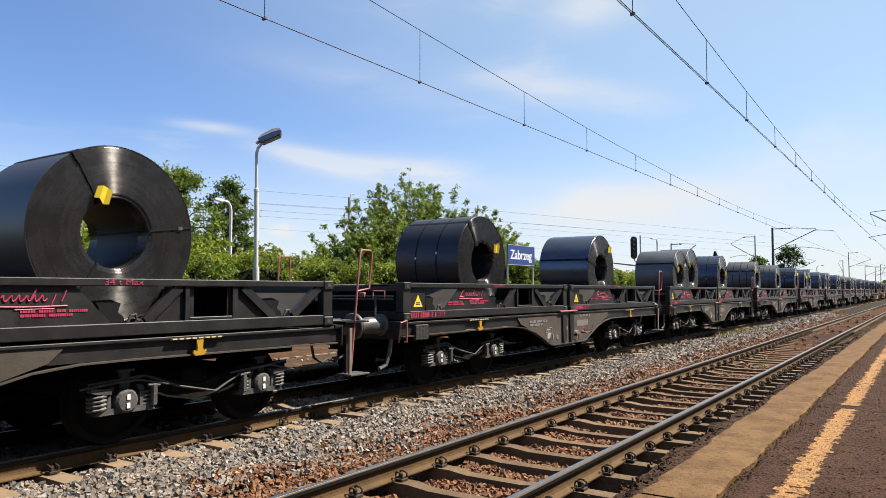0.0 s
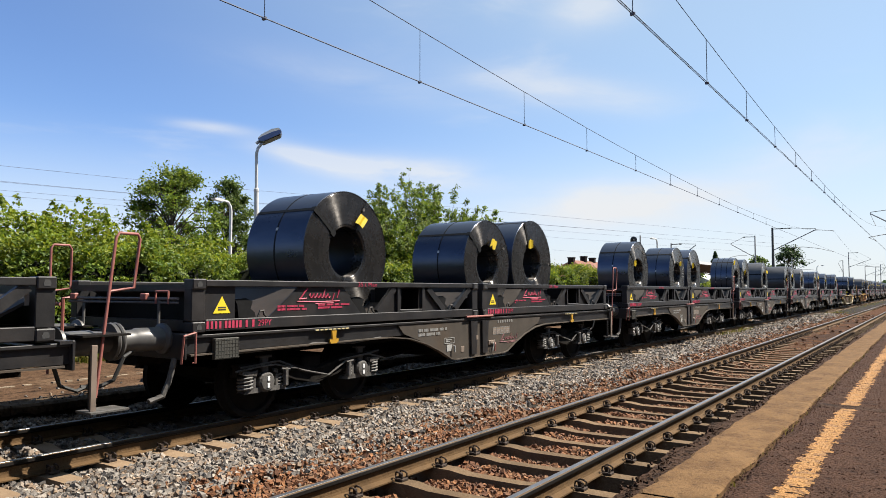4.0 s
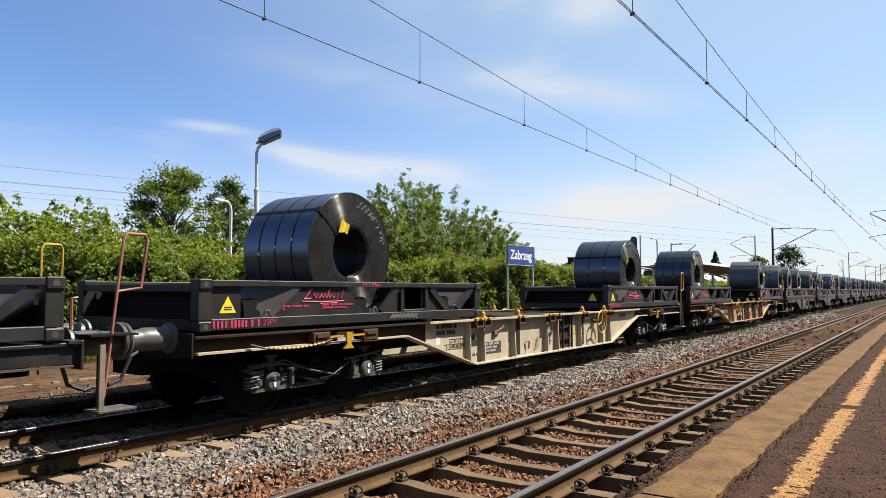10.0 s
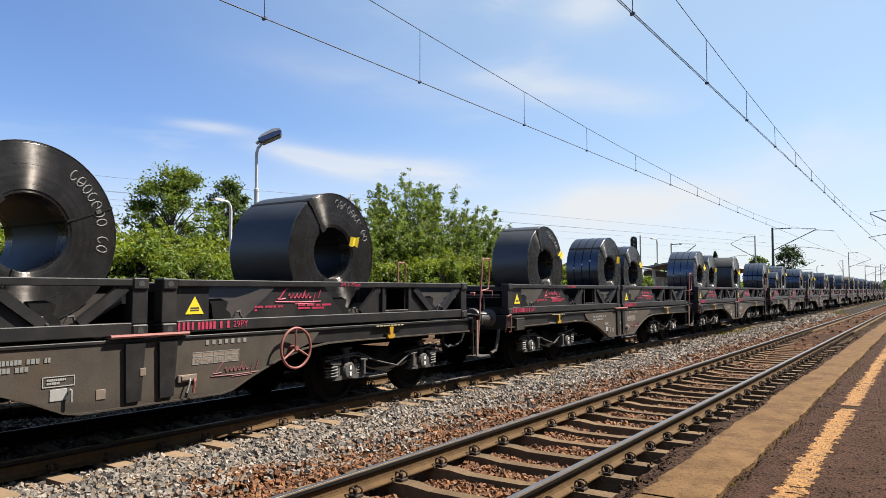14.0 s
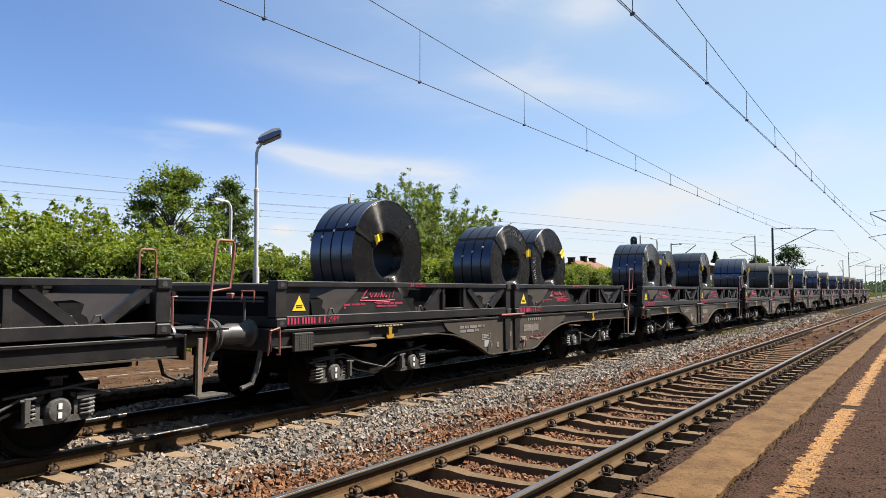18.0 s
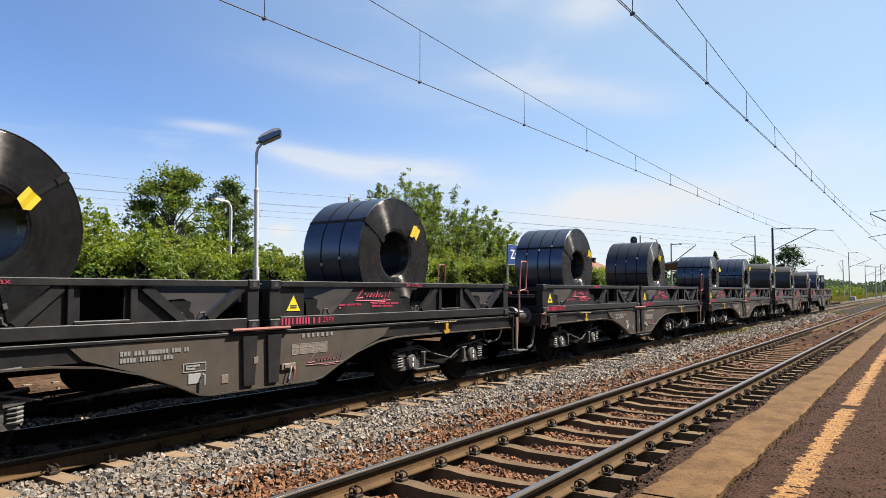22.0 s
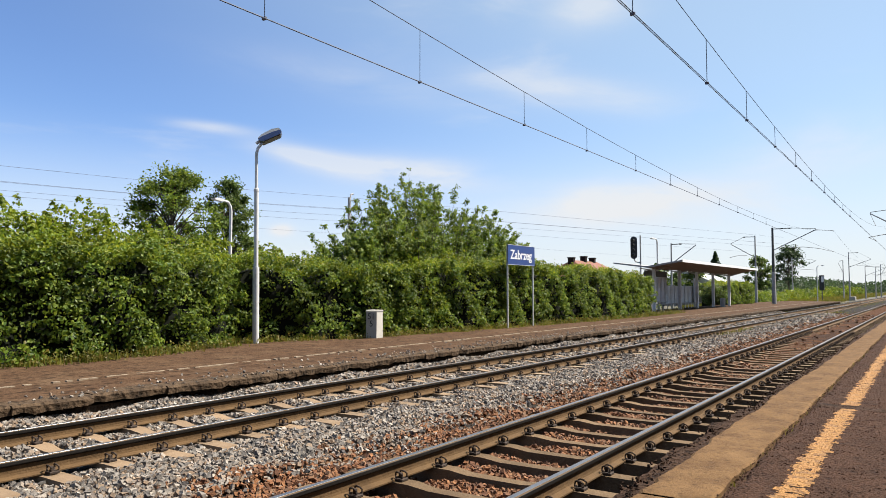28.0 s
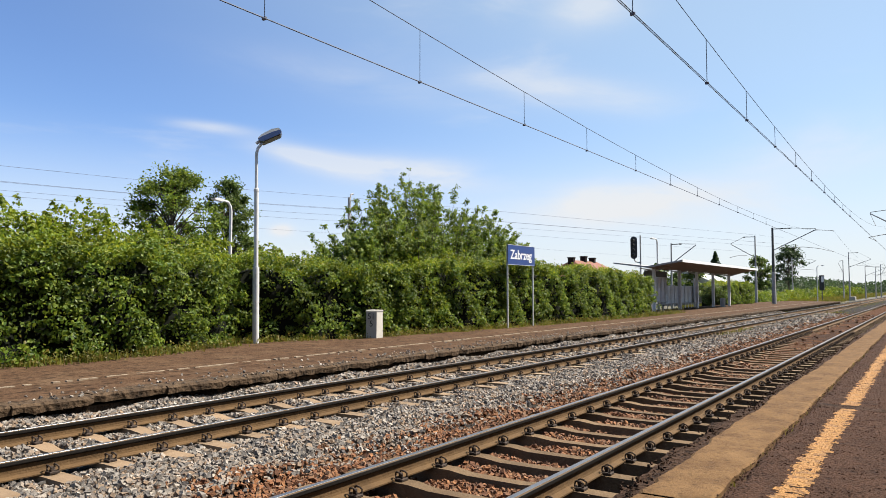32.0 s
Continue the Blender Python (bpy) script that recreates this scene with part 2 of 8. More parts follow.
M = dict(
    soil=mat("soil", (0.0476, 0.0405, 0.0286), (0.0762, 0.0619, 0.0428), 3, 0.95, stain=(0.0333, 0.0476, 0.0143), stain_scale=0.15, stain_amount=0.9, bump=0.6, bump_scale=20),
    # dark beds: shade in the gaps between stones is put into the colour
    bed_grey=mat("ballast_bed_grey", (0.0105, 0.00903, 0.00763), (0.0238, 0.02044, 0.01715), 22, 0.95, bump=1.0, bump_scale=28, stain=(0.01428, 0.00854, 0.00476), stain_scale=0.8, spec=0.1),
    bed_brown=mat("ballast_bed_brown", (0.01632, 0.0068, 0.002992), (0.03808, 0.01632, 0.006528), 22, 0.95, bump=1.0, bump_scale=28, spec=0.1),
    stone_grey=stone_mat("stone_grey", [(0.02752, 0.02462, 0.02269), (0.155, 0.1332, 0.1139), (0.06008, 0.05227, 0.04649), (0.2403, 0.2073, 0.173), (0.1202, 0.07392, 0.04134), (0.1357, 0.1184, 0.1029), (0.1899, 0.1285, 0.07972), (0.03899, 0.03451, 0.03358), (0.26, 0.2296, 0.1962), (0.09302, 0.08102, 0.0723)]),
    stone_brown=stone_mat("stone_brown", [(0.04704, 0.01582, 0.00462), (0.1512, 0.05512, 0.01596), (0.0672, 0.02246, 0.0063), (0.1994, 0.08473, 0.02856), (0.1008, 0.03471, 0.00966), (0.168, 0.08983, 0.04368), (0.03584, 0.01225, 0.0042)]),
    rail_head=mat("rail_head", (0.156, 0.156, 0.162), (0.24, 0.24, 0.246), 30, 0.42, 0.9, stretch=(0.2, 4, 4)),
    rail_flank=mat("shaded_rail_flank", (0.00571, 0.005, 0.00476), (0.0124, 0.01, 0.00854), 20, 0.6, 0.3, spec=0.3),
    rail_web=mat("rail_web", (0.06084, 0.03429, 0.01368), (0.0909, 0.05247, 0.02223), 7, 0.85, 0.0, stain=(0.03222, 0.01818, 0.008082), stain_scale=2, bump=0.4, spec=0.2),
    clip=mat("clip_iron", (0.0163, 0.00976, 0.00653), (0.0359, 0.0196, 0.0114), 30, 0.8, 0.2, bump=0.4),
    sleeper_new=mat("sleeper_concrete", (0.1386, 0.08892, 0.04896), (0.1802, 0.1201, 0.06905), 9, 0.9, stain=(0.0969, 0.0546, 0.02678), stain_scale=2.5, bump=0.3, rnd=0.15),
    sleeper_old=mat("sleeper_old_concrete", (0.0793, 0.05066, 0.02754), (0.1266, 0.08339, 0.04675), 9, 0.92, stain=(0.04437, 0.02558, 0.01428), stain_scale=2.5, bump=0.6, rnd=0.2, spec=0.2),
    slab=mat("platform_slab", (0.08428, 0.04592, 0.01872), (0.1445, 0.08446, 0.039), 4.5, 0.92, stain=(0.05332, 0.02788, 0.01248), stain_scale=2.6, stain_amount=0.9, stain_from=0.46, bump=0.5, bump_scale=55, spec=0.12, pits=(17, 0.34)),
    asphalt=mat("platform_asphalt", (0.03404, 0.01716, 0.01075), (0.06256, 0.033, 0.02107), 6, 0.93, stain=(0.01932, 0.00924, 0.00559), stain_scale=2.2, stain_amount=0.8, bump=1.0, bump_scale=38, spec=0.08, pits=(15, 0.5), bump_depth=0.04),
    asphalt_far=mat("far_platform_asphalt", (0.0424, 0.02288, 0.01271), (0.07888, 0.04464, 0.02496), 3.5, 0.95, stain=(0.1088, 0.07072, 0.04243), stain_scale=1.1, stain_amount=0.65, bump=1.0, bump_scale=12, spec=0.1, pits=(5, 0.6), bump_depth=0.05),
    dirt=mat("track_dirt", (0.04069, 0.0168, 0.006329), (0.06963, 0.02976, 0.01191), 5, 0.95, stain=(0.02442, 0.009677, 0.003713), stain_scale=1.2, stain_amount=0.8, bump=1.0, bump_scale=25, spec=0.08),
    kerb=mat("far_platform_edge", (0.0408, 0.0256, 0.0152), (0.0816, 0.05328, 0.03152), 7, 0.95, stain=(0.01632, 0.01144, 0.007616), stain_scale=2.0, stain_amount=0.9, bump=1.0, bump_scale=14, spec=0.15, pits=(9, 0.6), bump_depth=0.05),
    ledge=mat("crumbling_ledge", (0.02856, 0.01498, 0.00889), (0.04998, 0.02737, 0.01617), 9, 0.95, stain=(0.01141, 0.006426, 0.004046), stain_scale=4, stain_amount=0.9, bump=1.0, bump_scale=20, spec=0.1, pits=(14, 0.6), bump_depth=0.05),
    yellow_line=mat("worn_yellow_paint", (0.2414, 0.1037, 0.01666), (0.3077, 0.1538, 0.03902), 14, 0.88, stain=(0.06043, 0.03298, 0.01768), stain_scale=11, stain_amount=1.0, bump=1.0, bump_scale=38, pits=(24, 0.5), bump_depth=0.04),
    white_line=mat("worn_white_paint", (0.156, 0.118, 0.0782), (0.227, 0.179, 0.125), 12, 0.9, stain=(0.0782, 0.0485, 0.0282), stain_scale=3.5, stain_amount=1.0),
    black=mat("black_steel_paint", (0.008593, 0.008593, 0.009364), (0.01823, 0.01719, 0.01771), 4, 0.42, 0.0, stain=(0.03552, 0.02836, 0.02402), stain_scale=1.1, stain_amount=0.5, bump=0.08, bump_scale=30, rnd=0.12, spec=0.36),
    wheel=mat("dark_wheel_steel", (0.00462, 0.00428, 0.00393), (0.0104, 0.00925, 0.00867), 9, 0.85, 0.0, spec=0.12),
    under=mat("dusty_running_gear", (0.00576, 0.004858, 0.00431), (0.01315, 0.01133, 0.009696), 12, 0.9, 0.0, stain=(0.02947, 0.02266, 0.01786), stain_scale=3, stain_amount=0.5, bump=0.3, spec=0.1),
    gear=mat("grey_running_gear", (0.05, 0.0475, 0.045), (0.096, 0.09, 0.084), 14, 0.75, 0.1, stain=(0.01708, 0.01281, 0.009374), stain_scale=4, stain_amount=0.8, bump=0.3, spec=0.2),
    spring_steel=mat("worn_spring_steel", (0.072, 0.0696, 0.0672), (0.12, 0.1164, 0.1116), 14, 0.6, 0.2, stain=(0.036, 0.03, 0.024), stain_scale=8, stain_amount=0.6, spec=0.3),
    buffer=mat("greasy_buffer_steel", (0.062, 0.060, 0.058), (0.092, 0.089, 0.086), 5, 0.45, 0.3, stain=(0.03, 0.026, 0.022), stain_scale=2.5, stain_amount=0.4, spec=0.4),
    belly=mat("grey_brown_frame", (0.04152, 0.03411, 0.02736), (0.06159, 0.0512, 0.04163), 3, 0.75, 0.0, stain=(0.08028, 0.05054, 0.02973), stain_scale=1.4, stain_amount=0.5, bump=0.1, rnd=0.15, spec=0.2),
    trough=mat("worn_trough_plate", (0.01938, 0.0155, 0.01292), (0.03374, 0.02715, 0.02272), 2.5, 0.7, 0.0, stain=(0.05152, 0.03099, 0.01807), stain_scale=1.2, stain_amount=0.5, bump=0.1, spec=0.25),
    coil_side=mat("rolled_steel_wrap", (0.064, 0.076, 0.108), (0.112, 0.127, 0.165), 1.6, 0.30, 0.85, stain=(0.13, 0.0845, 0.065), stain_scale=0.9, stain_amount=0.25, bump=0.06, bump_scale=4, rnd=0.4, stretch=(1, 0.35, 1)),
    coil_face=mat("coil_end_rings", (0.0436, 0.0405, 0.0384), (0.0704, 0.0648, 0.061), 5, 0.27, 0.8, stain=(0.1, 0.0729, 0.0564), stain_scale=1.5, stain_amount=0.3, rnd=0.25, aniso=1.0),
    coil_grey=mat("grey_mill_scale", (0.0633, 0.0655, 0.0725), (0.115, 0.115, 0.121), 1.6, 0.42, 0.7, stain=(0.138, 0.103, 0.0805), stain_scale=0.9, stain_amount=0.3, bump=0.06, bump_scale=4, rnd=0.3, stretch=(1, 0.35, 1)),
    coil_rust=mat("rust_stained_wrap", (0.035, 0.038, 0.05), (0.06, 0.062, 0.075), 1.6, 0.38, 0.75, stain=(0.15, 0.07, 0.03), stain_scale=1.1, stain_amount=0.7, bump=0.06, bump_scale=4, rnd=0.3, stretch=(1, 0.35, 1)),
    coil_brown=mat("dusty_brown_wrap", (0.05, 0.047, 0.047), (0.085, 0.077, 0.073), 1.6, 0.42, 0.6, stain=(0.15, 0.115, 0.09), stain_scale=0.9, stain_amount=0.45, bump=0.06, bump_scale=4, rnd=0.2, stretch=(1, 0.35, 1)),
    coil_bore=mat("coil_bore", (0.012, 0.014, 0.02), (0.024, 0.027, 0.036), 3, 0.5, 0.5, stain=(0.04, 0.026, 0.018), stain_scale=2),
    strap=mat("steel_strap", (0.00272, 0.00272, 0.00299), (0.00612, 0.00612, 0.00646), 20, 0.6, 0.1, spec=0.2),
    tag=mat("yellow_tag", (0.578, 0.394, 0.0068), (0.612, 0.449, 0.0204), 10, 0.5),
    chalk=mat("chalk", (0.15, 0.143, 0.136), (0.231, 0.224, 0.218), 60, 0.95),
    pink=mat("pink_lettering", (0.27, 0.012, 0.042), (0.34, 0.022, 0.06), 15, 0.6, stain=(0.1, 0.012, 0.022), stain_scale=9, stain_amount=0.5),
    pale_yellow=mat("pale_yellow_paint", (0.40, 0.33, 0.16), (0.46, 0.38, 0.2), 12, 0.6),
    worn_white=mat("worn_white_lettering", (0.13, 0.127, 0.12), (0.19, 0.186, 0.177), 25, 0.75, stain=(0.06, 0.055, 0.05), stain_scale=14, stain_amount=0.7),
    faded_pink=mat("faded_pink_paint", (0.12, 0.036, 0.04), (0.15, 0.044, 0.05), 15, 0.7),
    yellow=mat("yellow_paint", (0.3222, 0.1656, 0.006174), (0.351, 0.1971, 0.01242), 9, 0.5, stain=(0.1242, 0.06732, 0.02061), stain_scale=3, stain_amount=0.4),
    sticker=mat("yellow_sticker", (0.585, 0.422, 0.0102), (0.612, 0.462, 0.0204), 9, 0.5),
    ink=mat("dark_ink", (0.0136, 0.0136, 0.0136), (0.0272, 0.0272, 0.0272), 20, 0.7),
    white_mark=mat("white_lettering", (0.2145, 0.2108, 0.2003), (0.2573, 0.2535, 0.243), 25, 0.75),
    red_rail=mat("faded_red_paint", (0.1837, 0.04972, 0.03825), (0.222, 0.0765, 0.0612), 12, 0.6, stain=(0.1147, 0.0459, 0.0306), stain_scale=5),
    cream=mat("cream_wagon_paint", (0.2972, 0.2538, 0.1762), (0.3565, 0.3101, 0.2264), 2.2, 0.6, stain=(0.2254, 0.1243, 0.05029), stain_scale=1.0, stain_amount=0.5, bump=0.08, stretch=(2.0, 1, 0.6), spec=0.3),
    rusty_cream=mat("rusty_cream_wagon_paint", (0.255, 0.1913, 0.1105), (0.3145, 0.255, 0.1658), 2.2, 0.7, stain=(0.221, 0.06375, 0.01275), stain_scale=0.8, stain_amount=0.95, stain_from=0.42, bump=0.1, stretch=(2.4, 1, 0.5), spec=0.2),
    brown_steel=mat("brown_steel", (0.0105, 0.006902, 0.005474), (0.01904, 0.01239, 0.00903), 6, 0.8, stain=(0.04046, 0.02002, 0.00952), stain_scale=2, spec=0.15),
    rust_steel=mat("rusty_bracket_steel", (0.04488, 0.0204, 0.01308), (0.0696, 0.03468, 0.02244), 9, 0.8, stain=(0.02448, 0.01224, 0.00816), stain_scale=5, spec=0.15),
    greybox=mat("grey_mesh_box", (0.034, 0.0333, 0.0292), (0.051, 0.049, 0.0435), 30, 0.7, stain=(0.0204, 0.0184, 0.015), stain_scale=6, spec=0.2),
    galv=mat("galvanised_steel", (0.44, 0.44, 0.432), (0.528, 0.528, 0.52), 8, 0.5, 0.35, stain=(0.336, 0.328, 0.312), stain_scale=2),
    white_post=mat("white_painted_post", (0.4191, 0.4191, 0.4125), (0.4961, 0.4961, 0.4895), 5, 0.5, stain=(0.286, 0.2728, 0.2541), stain_scale=2.2, stain_amount=0.6, bump=0.05),
    lamp_shell=mat("blue_lamp_housing", (0.03, 0.05, 0.13), (0.05, 0.08, 0.18), 8, 0.35, 0.1),
    lamp_glass=mat("lamp_glass", (0.01666, 0.01785, 0.01904), (0.02856, 0.02856, 0.03094), 20, 0.15),
    blue=mat("blue_sign_enamel", (0.00952, 0.0306, 0.129), (0.0136, 0.0374, 0.15), 3, 0.4),
    white=mat("white_enamel", (0.544, 0.544, 0.544), (0.585, 0.585, 0.585), 8, 0.45),
    concrete=mat("pale_concrete", (0.231, 0.22, 0.198), (0.297, 0.286, 0.265), 7, 0.9, stain=(0.165, 0.149, 0.121), stain_scale=2, bump=0.3),
    marker=mat("white_marker_stone", (0.3313, 0.3098, 0.2785), (0.3851, 0.3685, 0.3372), 8, 0.85, stain=(0.2405, 0.2131, 0.1769), stain_scale=3, bump=0.2),
    wire=mat("overhead_wire", (0.075, 0.085, 0.115), (0.12, 0.13, 0.16), 10, 0.85, 0.0, spec=0.1),
    mast=mat("mast_steel", (0.217, 0.217, 0.213), (0.298, 0.298, 0.289), 6, 0.7, 0.1, stain=(0.163, 0.118, 0.0904), stain_scale=2),
    mast_dark=mat("dark_mast_steel", (0.034, 0.034, 0.034), (0.0612, 0.0612, 0.0578), 6, 0.7, 0.1),
    bark=mat("bark", (0.0381, 0.0286, 0.02), (0.0666, 0.0524, 0.0381), 12, 0.95, bump=0.7),
    hedge_core=mat("hedge_shade", (0.00204, 0.00326, 0.00122), (0.00449, 0.00612, 0.00224), 6, 0.95, bump=1.0, bump_scale=9, spec=0.15),
    grass=leaf_mat("grass_blades", (0.0544, 0.07616, 0.007616), (0.0976, 0.0976, 0.012), (0.1416, 0.1088, 0.0272)),
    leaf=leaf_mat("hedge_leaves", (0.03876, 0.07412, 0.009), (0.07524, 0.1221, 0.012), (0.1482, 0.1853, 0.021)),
    leaf_dark=leaf_mat("tree_leaves", (0.034, 0.062, 0.013), (0.062, 0.100, 0.019), (0.115, 0.148, 0.034)),
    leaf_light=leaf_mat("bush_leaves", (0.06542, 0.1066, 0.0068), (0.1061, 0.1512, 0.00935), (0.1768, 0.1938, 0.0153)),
    needle=leaf_mat("needles", (0.0184, 0.0367, 0.0147), (0.0275, 0.0505, 0.0184), (0.0459, 0.0688, 0.0275)),
    tile=mat("red_roof_tiles", (0.122, 0.0408, 0.0245), (0.163, 0.0612, 0.0367), 12, 0.85, bump=0.4),
    plaster=mat("house_plaster", (0.204, 0.188, 0.163), (0.237, 0.22, 0.196), 5, 0.9),
    canopy=mat("canopy_white", (0.248, 0.238, 0.224), (0.295, 0.286, 0.271), 5, 0.7, stain=(0.171, 0.157, 0.143), stain_scale=1.5),
    canopy_edge=mat("canopy_brown_fascia", (0.109, 0.0816, 0.0612), (0.163, 0.122, 0.0952), 6, 0.8),
    shelter_panel=mat("shelter_panel", (0.3741, 0.3857, 0.3857), (0.4974, 0.5104, 0.5104), 5, 0.6, stain=(0.2755, 0.2624, 0.248), stain_scale=2),
    signal_black=mat("signal_black", (0.00816, 0.00816, 0.00884), (0.015, 0.015, 0.0156), 8, 0.5),
)


def ring_marks(m):
    """Fine turned lines round the y axis: streaks of lighter and darker strip edges."""
    nt = m.node_tree
    N, Lk = nt.nodes.new, nt.links.new
    bs = nt.nodes["Principled BSDF"]
    co, flat, ln = N("ShaderNodeTexCoord"), N("ShaderNodeVectorMath"), N("ShaderNodeVectorMath")
    flat.operation, ln.operation = "MULTIPLY", "LENGTH"
    flat.inputs[1].default_value = (1, 0, 1)
    Lk(co.outputs["Object"], flat.inputs[0])
    Lk(flat.outputs[0], ln.inputs[0])
    no, mr, hs = N("ShaderNodeTexNoise"), N("ShaderNodeMapRange"), N("ShaderNodeHueSaturation")
    no.noise_dimensions = "1D"
    no.inputs["Scale"].default_value, no.inputs["Detail"].default_value = 26, 6
    Lk(ln.outputs["Value"], no.inputs["W"])
    mr.inputs["From Min"].default_value, mr.inputs["From Max"].default_value = 0.3, 0.7
    mr.inputs["To Min"].default_value, mr.inputs["To Max"].default_value = 0.88, 1.12
    Lk(no.outputs["Fac"], mr.inputs["Value"])
    Lk(mr.outputs[0], hs.inputs["Value"])
    Lk(bs.inputs["Base Color"].links[0].from_socket, hs.inputs["Color"])
    Lk(hs.outputs[0], bs.inputs["Base Color"])
    b = N("ShaderNodeBump")
    b.inputs["Strength"].default_value, b.inputs["Distance"].default_value = 0.15, 0.002
    Lk(no.outputs["Fac"], b.inputs["Height"])
    Lk(b.outputs[0], bs.inputs["Normal"])


ring_marks(M["coil_face"])


# ---- mesh tools ----
class Form:
    """Collects simple solids into one mesh."""

    def __init__(self):
        self.v, self.f = [], []

    def add(self, verts, faces):
        k = len(self.v)
        self.v += [tuple(p) for p in verts]
        self.f += [tuple(i + k for i in q) for q in faces]
        return self

    def box(self, x0, x1, y0, y1, z0, z1, b=0.0):
        """A box; b chamfers its edges."""
        if b <= 0:
            v = [(x, y, z) for z in (z0, z1) for x, y in ((x0, y0), (x1, y0), (x1, y1), (x0, y1))]
            return self.add(v, [(0, 3, 2, 1), (4, 5, 6, 7), (0, 1, 5, 4), (1, 2, 6, 5), (2, 3, 7, 6), (3, 0, 4, 7)])
        v, ids = [], {}
        lo, hi = (x0, y0, z0), (x1, y1, z1)
        for c in range(8):
            s = [(c >> i) & 1 for i in range(3)]
            for ax in range(3):
                ids[c, ax] = len(v)
                v.append([(hi[i] if s[i] else lo[i]) + (0 if i == ax else (-b if s[i] else b)) for i in range(3)])
        f = []
        for ax in range(3):
            o = [i for i in range(3) if i != ax]
            for side in (0, 1):
                q = [ids[(side << ax) | (p << o[0]) | (r << o[1]), ax] for p, r in ((0, 0), (1, 0), (1, 1), (0, 1))]
                f.append(q if (side == 1) == (ax != 1) else q[::-1])
            for p in (0, 1):
                for r in (0, 1):
                    base = (p << o[0]) | (r << o[1])
                    q = [ids[base, o[0]], ids[base, o[1]], ids[base | (1 << ax), o[1]], ids[base | (1 << ax), o[0]]]
                    f.append(q if (p == r) == (ax != 1) else q[::-1])
        for c in range(8):
            q = [ids[c, 0], ids[c, 1], ids[c, 2]]
            f.append(q if bin(c).count("1") % 2 else q[::-1])
        return self.add(v, f)

    def prism(self, poly, axis, a, b):
        """A polygon (two coordinates) drawn out along an axis from a to b."""
        n = len(poly)
        put = {"x": lambda p, d: (d, p[0], p[1]), "y": lambda p, d: (p[0], d, p[1]), "z": lambda p, d: (p[0], p[1], d)}[axis]
        v = [put(p, a) for p in poly] + [put(p, b) for p in poly]
        f = [tuple(range(n)), tuple(range(2 * n - 1, n - 1, -1))]
        f += [(i, n + i, n + (i + 1) % n, (i + 1) % n) for i in range(n)]
        return self.add(v, f)

    def tube(self, pts, r, n=8, closed=False, r_end=None):
        """A round bar along points."""
        pts = [Vector(p) for p in pts]
        m = len(pts)
        rings = []
        ref = None
        for i, p in enumerate(pts):
            if closed:
                d = (pts[(i + 1) % m] - pts[i - 1]).normalized()
            else:
                d = (pts[min(i + 1, m - 1)] - pts[max(i - 1, 0)]).normalized()
            if ref is None:
                ref = Vector((0, 0, 1)) if abs(d.z) < 0.9 else Vector((1, 0, 0))
            u = d.cross(ref).normalized()
            w = u.cross(d).normalized()
            ref = w
            rad = r if r_end is None else r + (r_end - r) * i / max(1, m - 1)
            rings.append([p + (u * math.cos(t) + w * math.sin(t)) * rad for t in (2 * math.pi * k / n for k in range(n))])
        v = [q for ring in rings for q in ring]
        f = []
        for i in range(m if closed else m - 1):
            a, b = i * n, ((i + 1) % m) * n
            f += [(a + k, a + (k + 1) % n, b + (k + 1) % n, b + k) for k in range(n)]
        if not closed:
            f += [tuple(range(n))[::-1], tuple(range((m - 1) * n, m * n))]
        return self.add(v, f)

    def lathe(self, prof, centre, axis="y", n=24, arc=None):
        """Turns a profile (radius, along) about an axis through centre; a closed profile gives a ring."""
        c = Vector(centre)
        k = len(prof)
        v = []
        for j in range(n):
            t = 2 * math.pi * j / n
            for r, a in prof:
                e = (r * math.cos(t), r * math.sin(t))
                v.append(c + Vector({"x": (a, e[0], e[1]), "y": (e[0], a, e[1]), "z": (e[0], e[1], a)}[axis]))
        f = []
        for j in range(n):
            a, b = j * k, ((j + 1) % n) * k
            f += [(a + i, b + i, b + (i + 1) % k, a + (i + 1) % k) for i in range(k)]
        return self.add(v, f)

    def mesh(self, name, material, smooth=None):
        me = bpy.data.meshes.new(name)
        me.from_pydata(self.v, [], self.f)
        me.materials.append(material)
        if smooth is not None:
            me.polygons.foreach_set("use_smooth", [True] * len(me.polygons))
            me.set_sharp_from_angle(angle=radians(smooth))
        me.update()
        return me


def tidy(me):
    """Faces outward."""
    bm = bmesh.new()
    bm.from_mesh(me)
    bmesh.ops.recalc_face_normals(bm, faces=bm.faces)
    bm.to_mesh(me)
    bm.free()
    return me


def part(name, form, material, parent, label="", smooth=None, at=None):
    """Links a form (or a mesh) as one object under a thing or a part."""
    me = tidy(form.mesh(name, material, smooth)) if isinstance(form, Form) else form
    ob = new(name, me)
    ob.parent = parent
    if at is not None:
        ob.matrix_basis = at
    if label:
        tagged(ob, label)
    return ob


def thing(name, label, category, at=None, group="", kind=""):
    ob = new(name)
    ob.empty_display_size = 0.2
    if at is not None:
        ob.matrix_basis = at
    return tagged(ob, label, category, group, kind)


def solid(name, form, material, label, category="", group="", kind="", at=None, smooth=None):
    ob = new(name, tidy(form.mesh(name, material, smooth)) if isinstance(form, Form) else form)
    if at is not None:
        ob.matrix_basis = at
    return tagged(ob, label, category, group, kind)


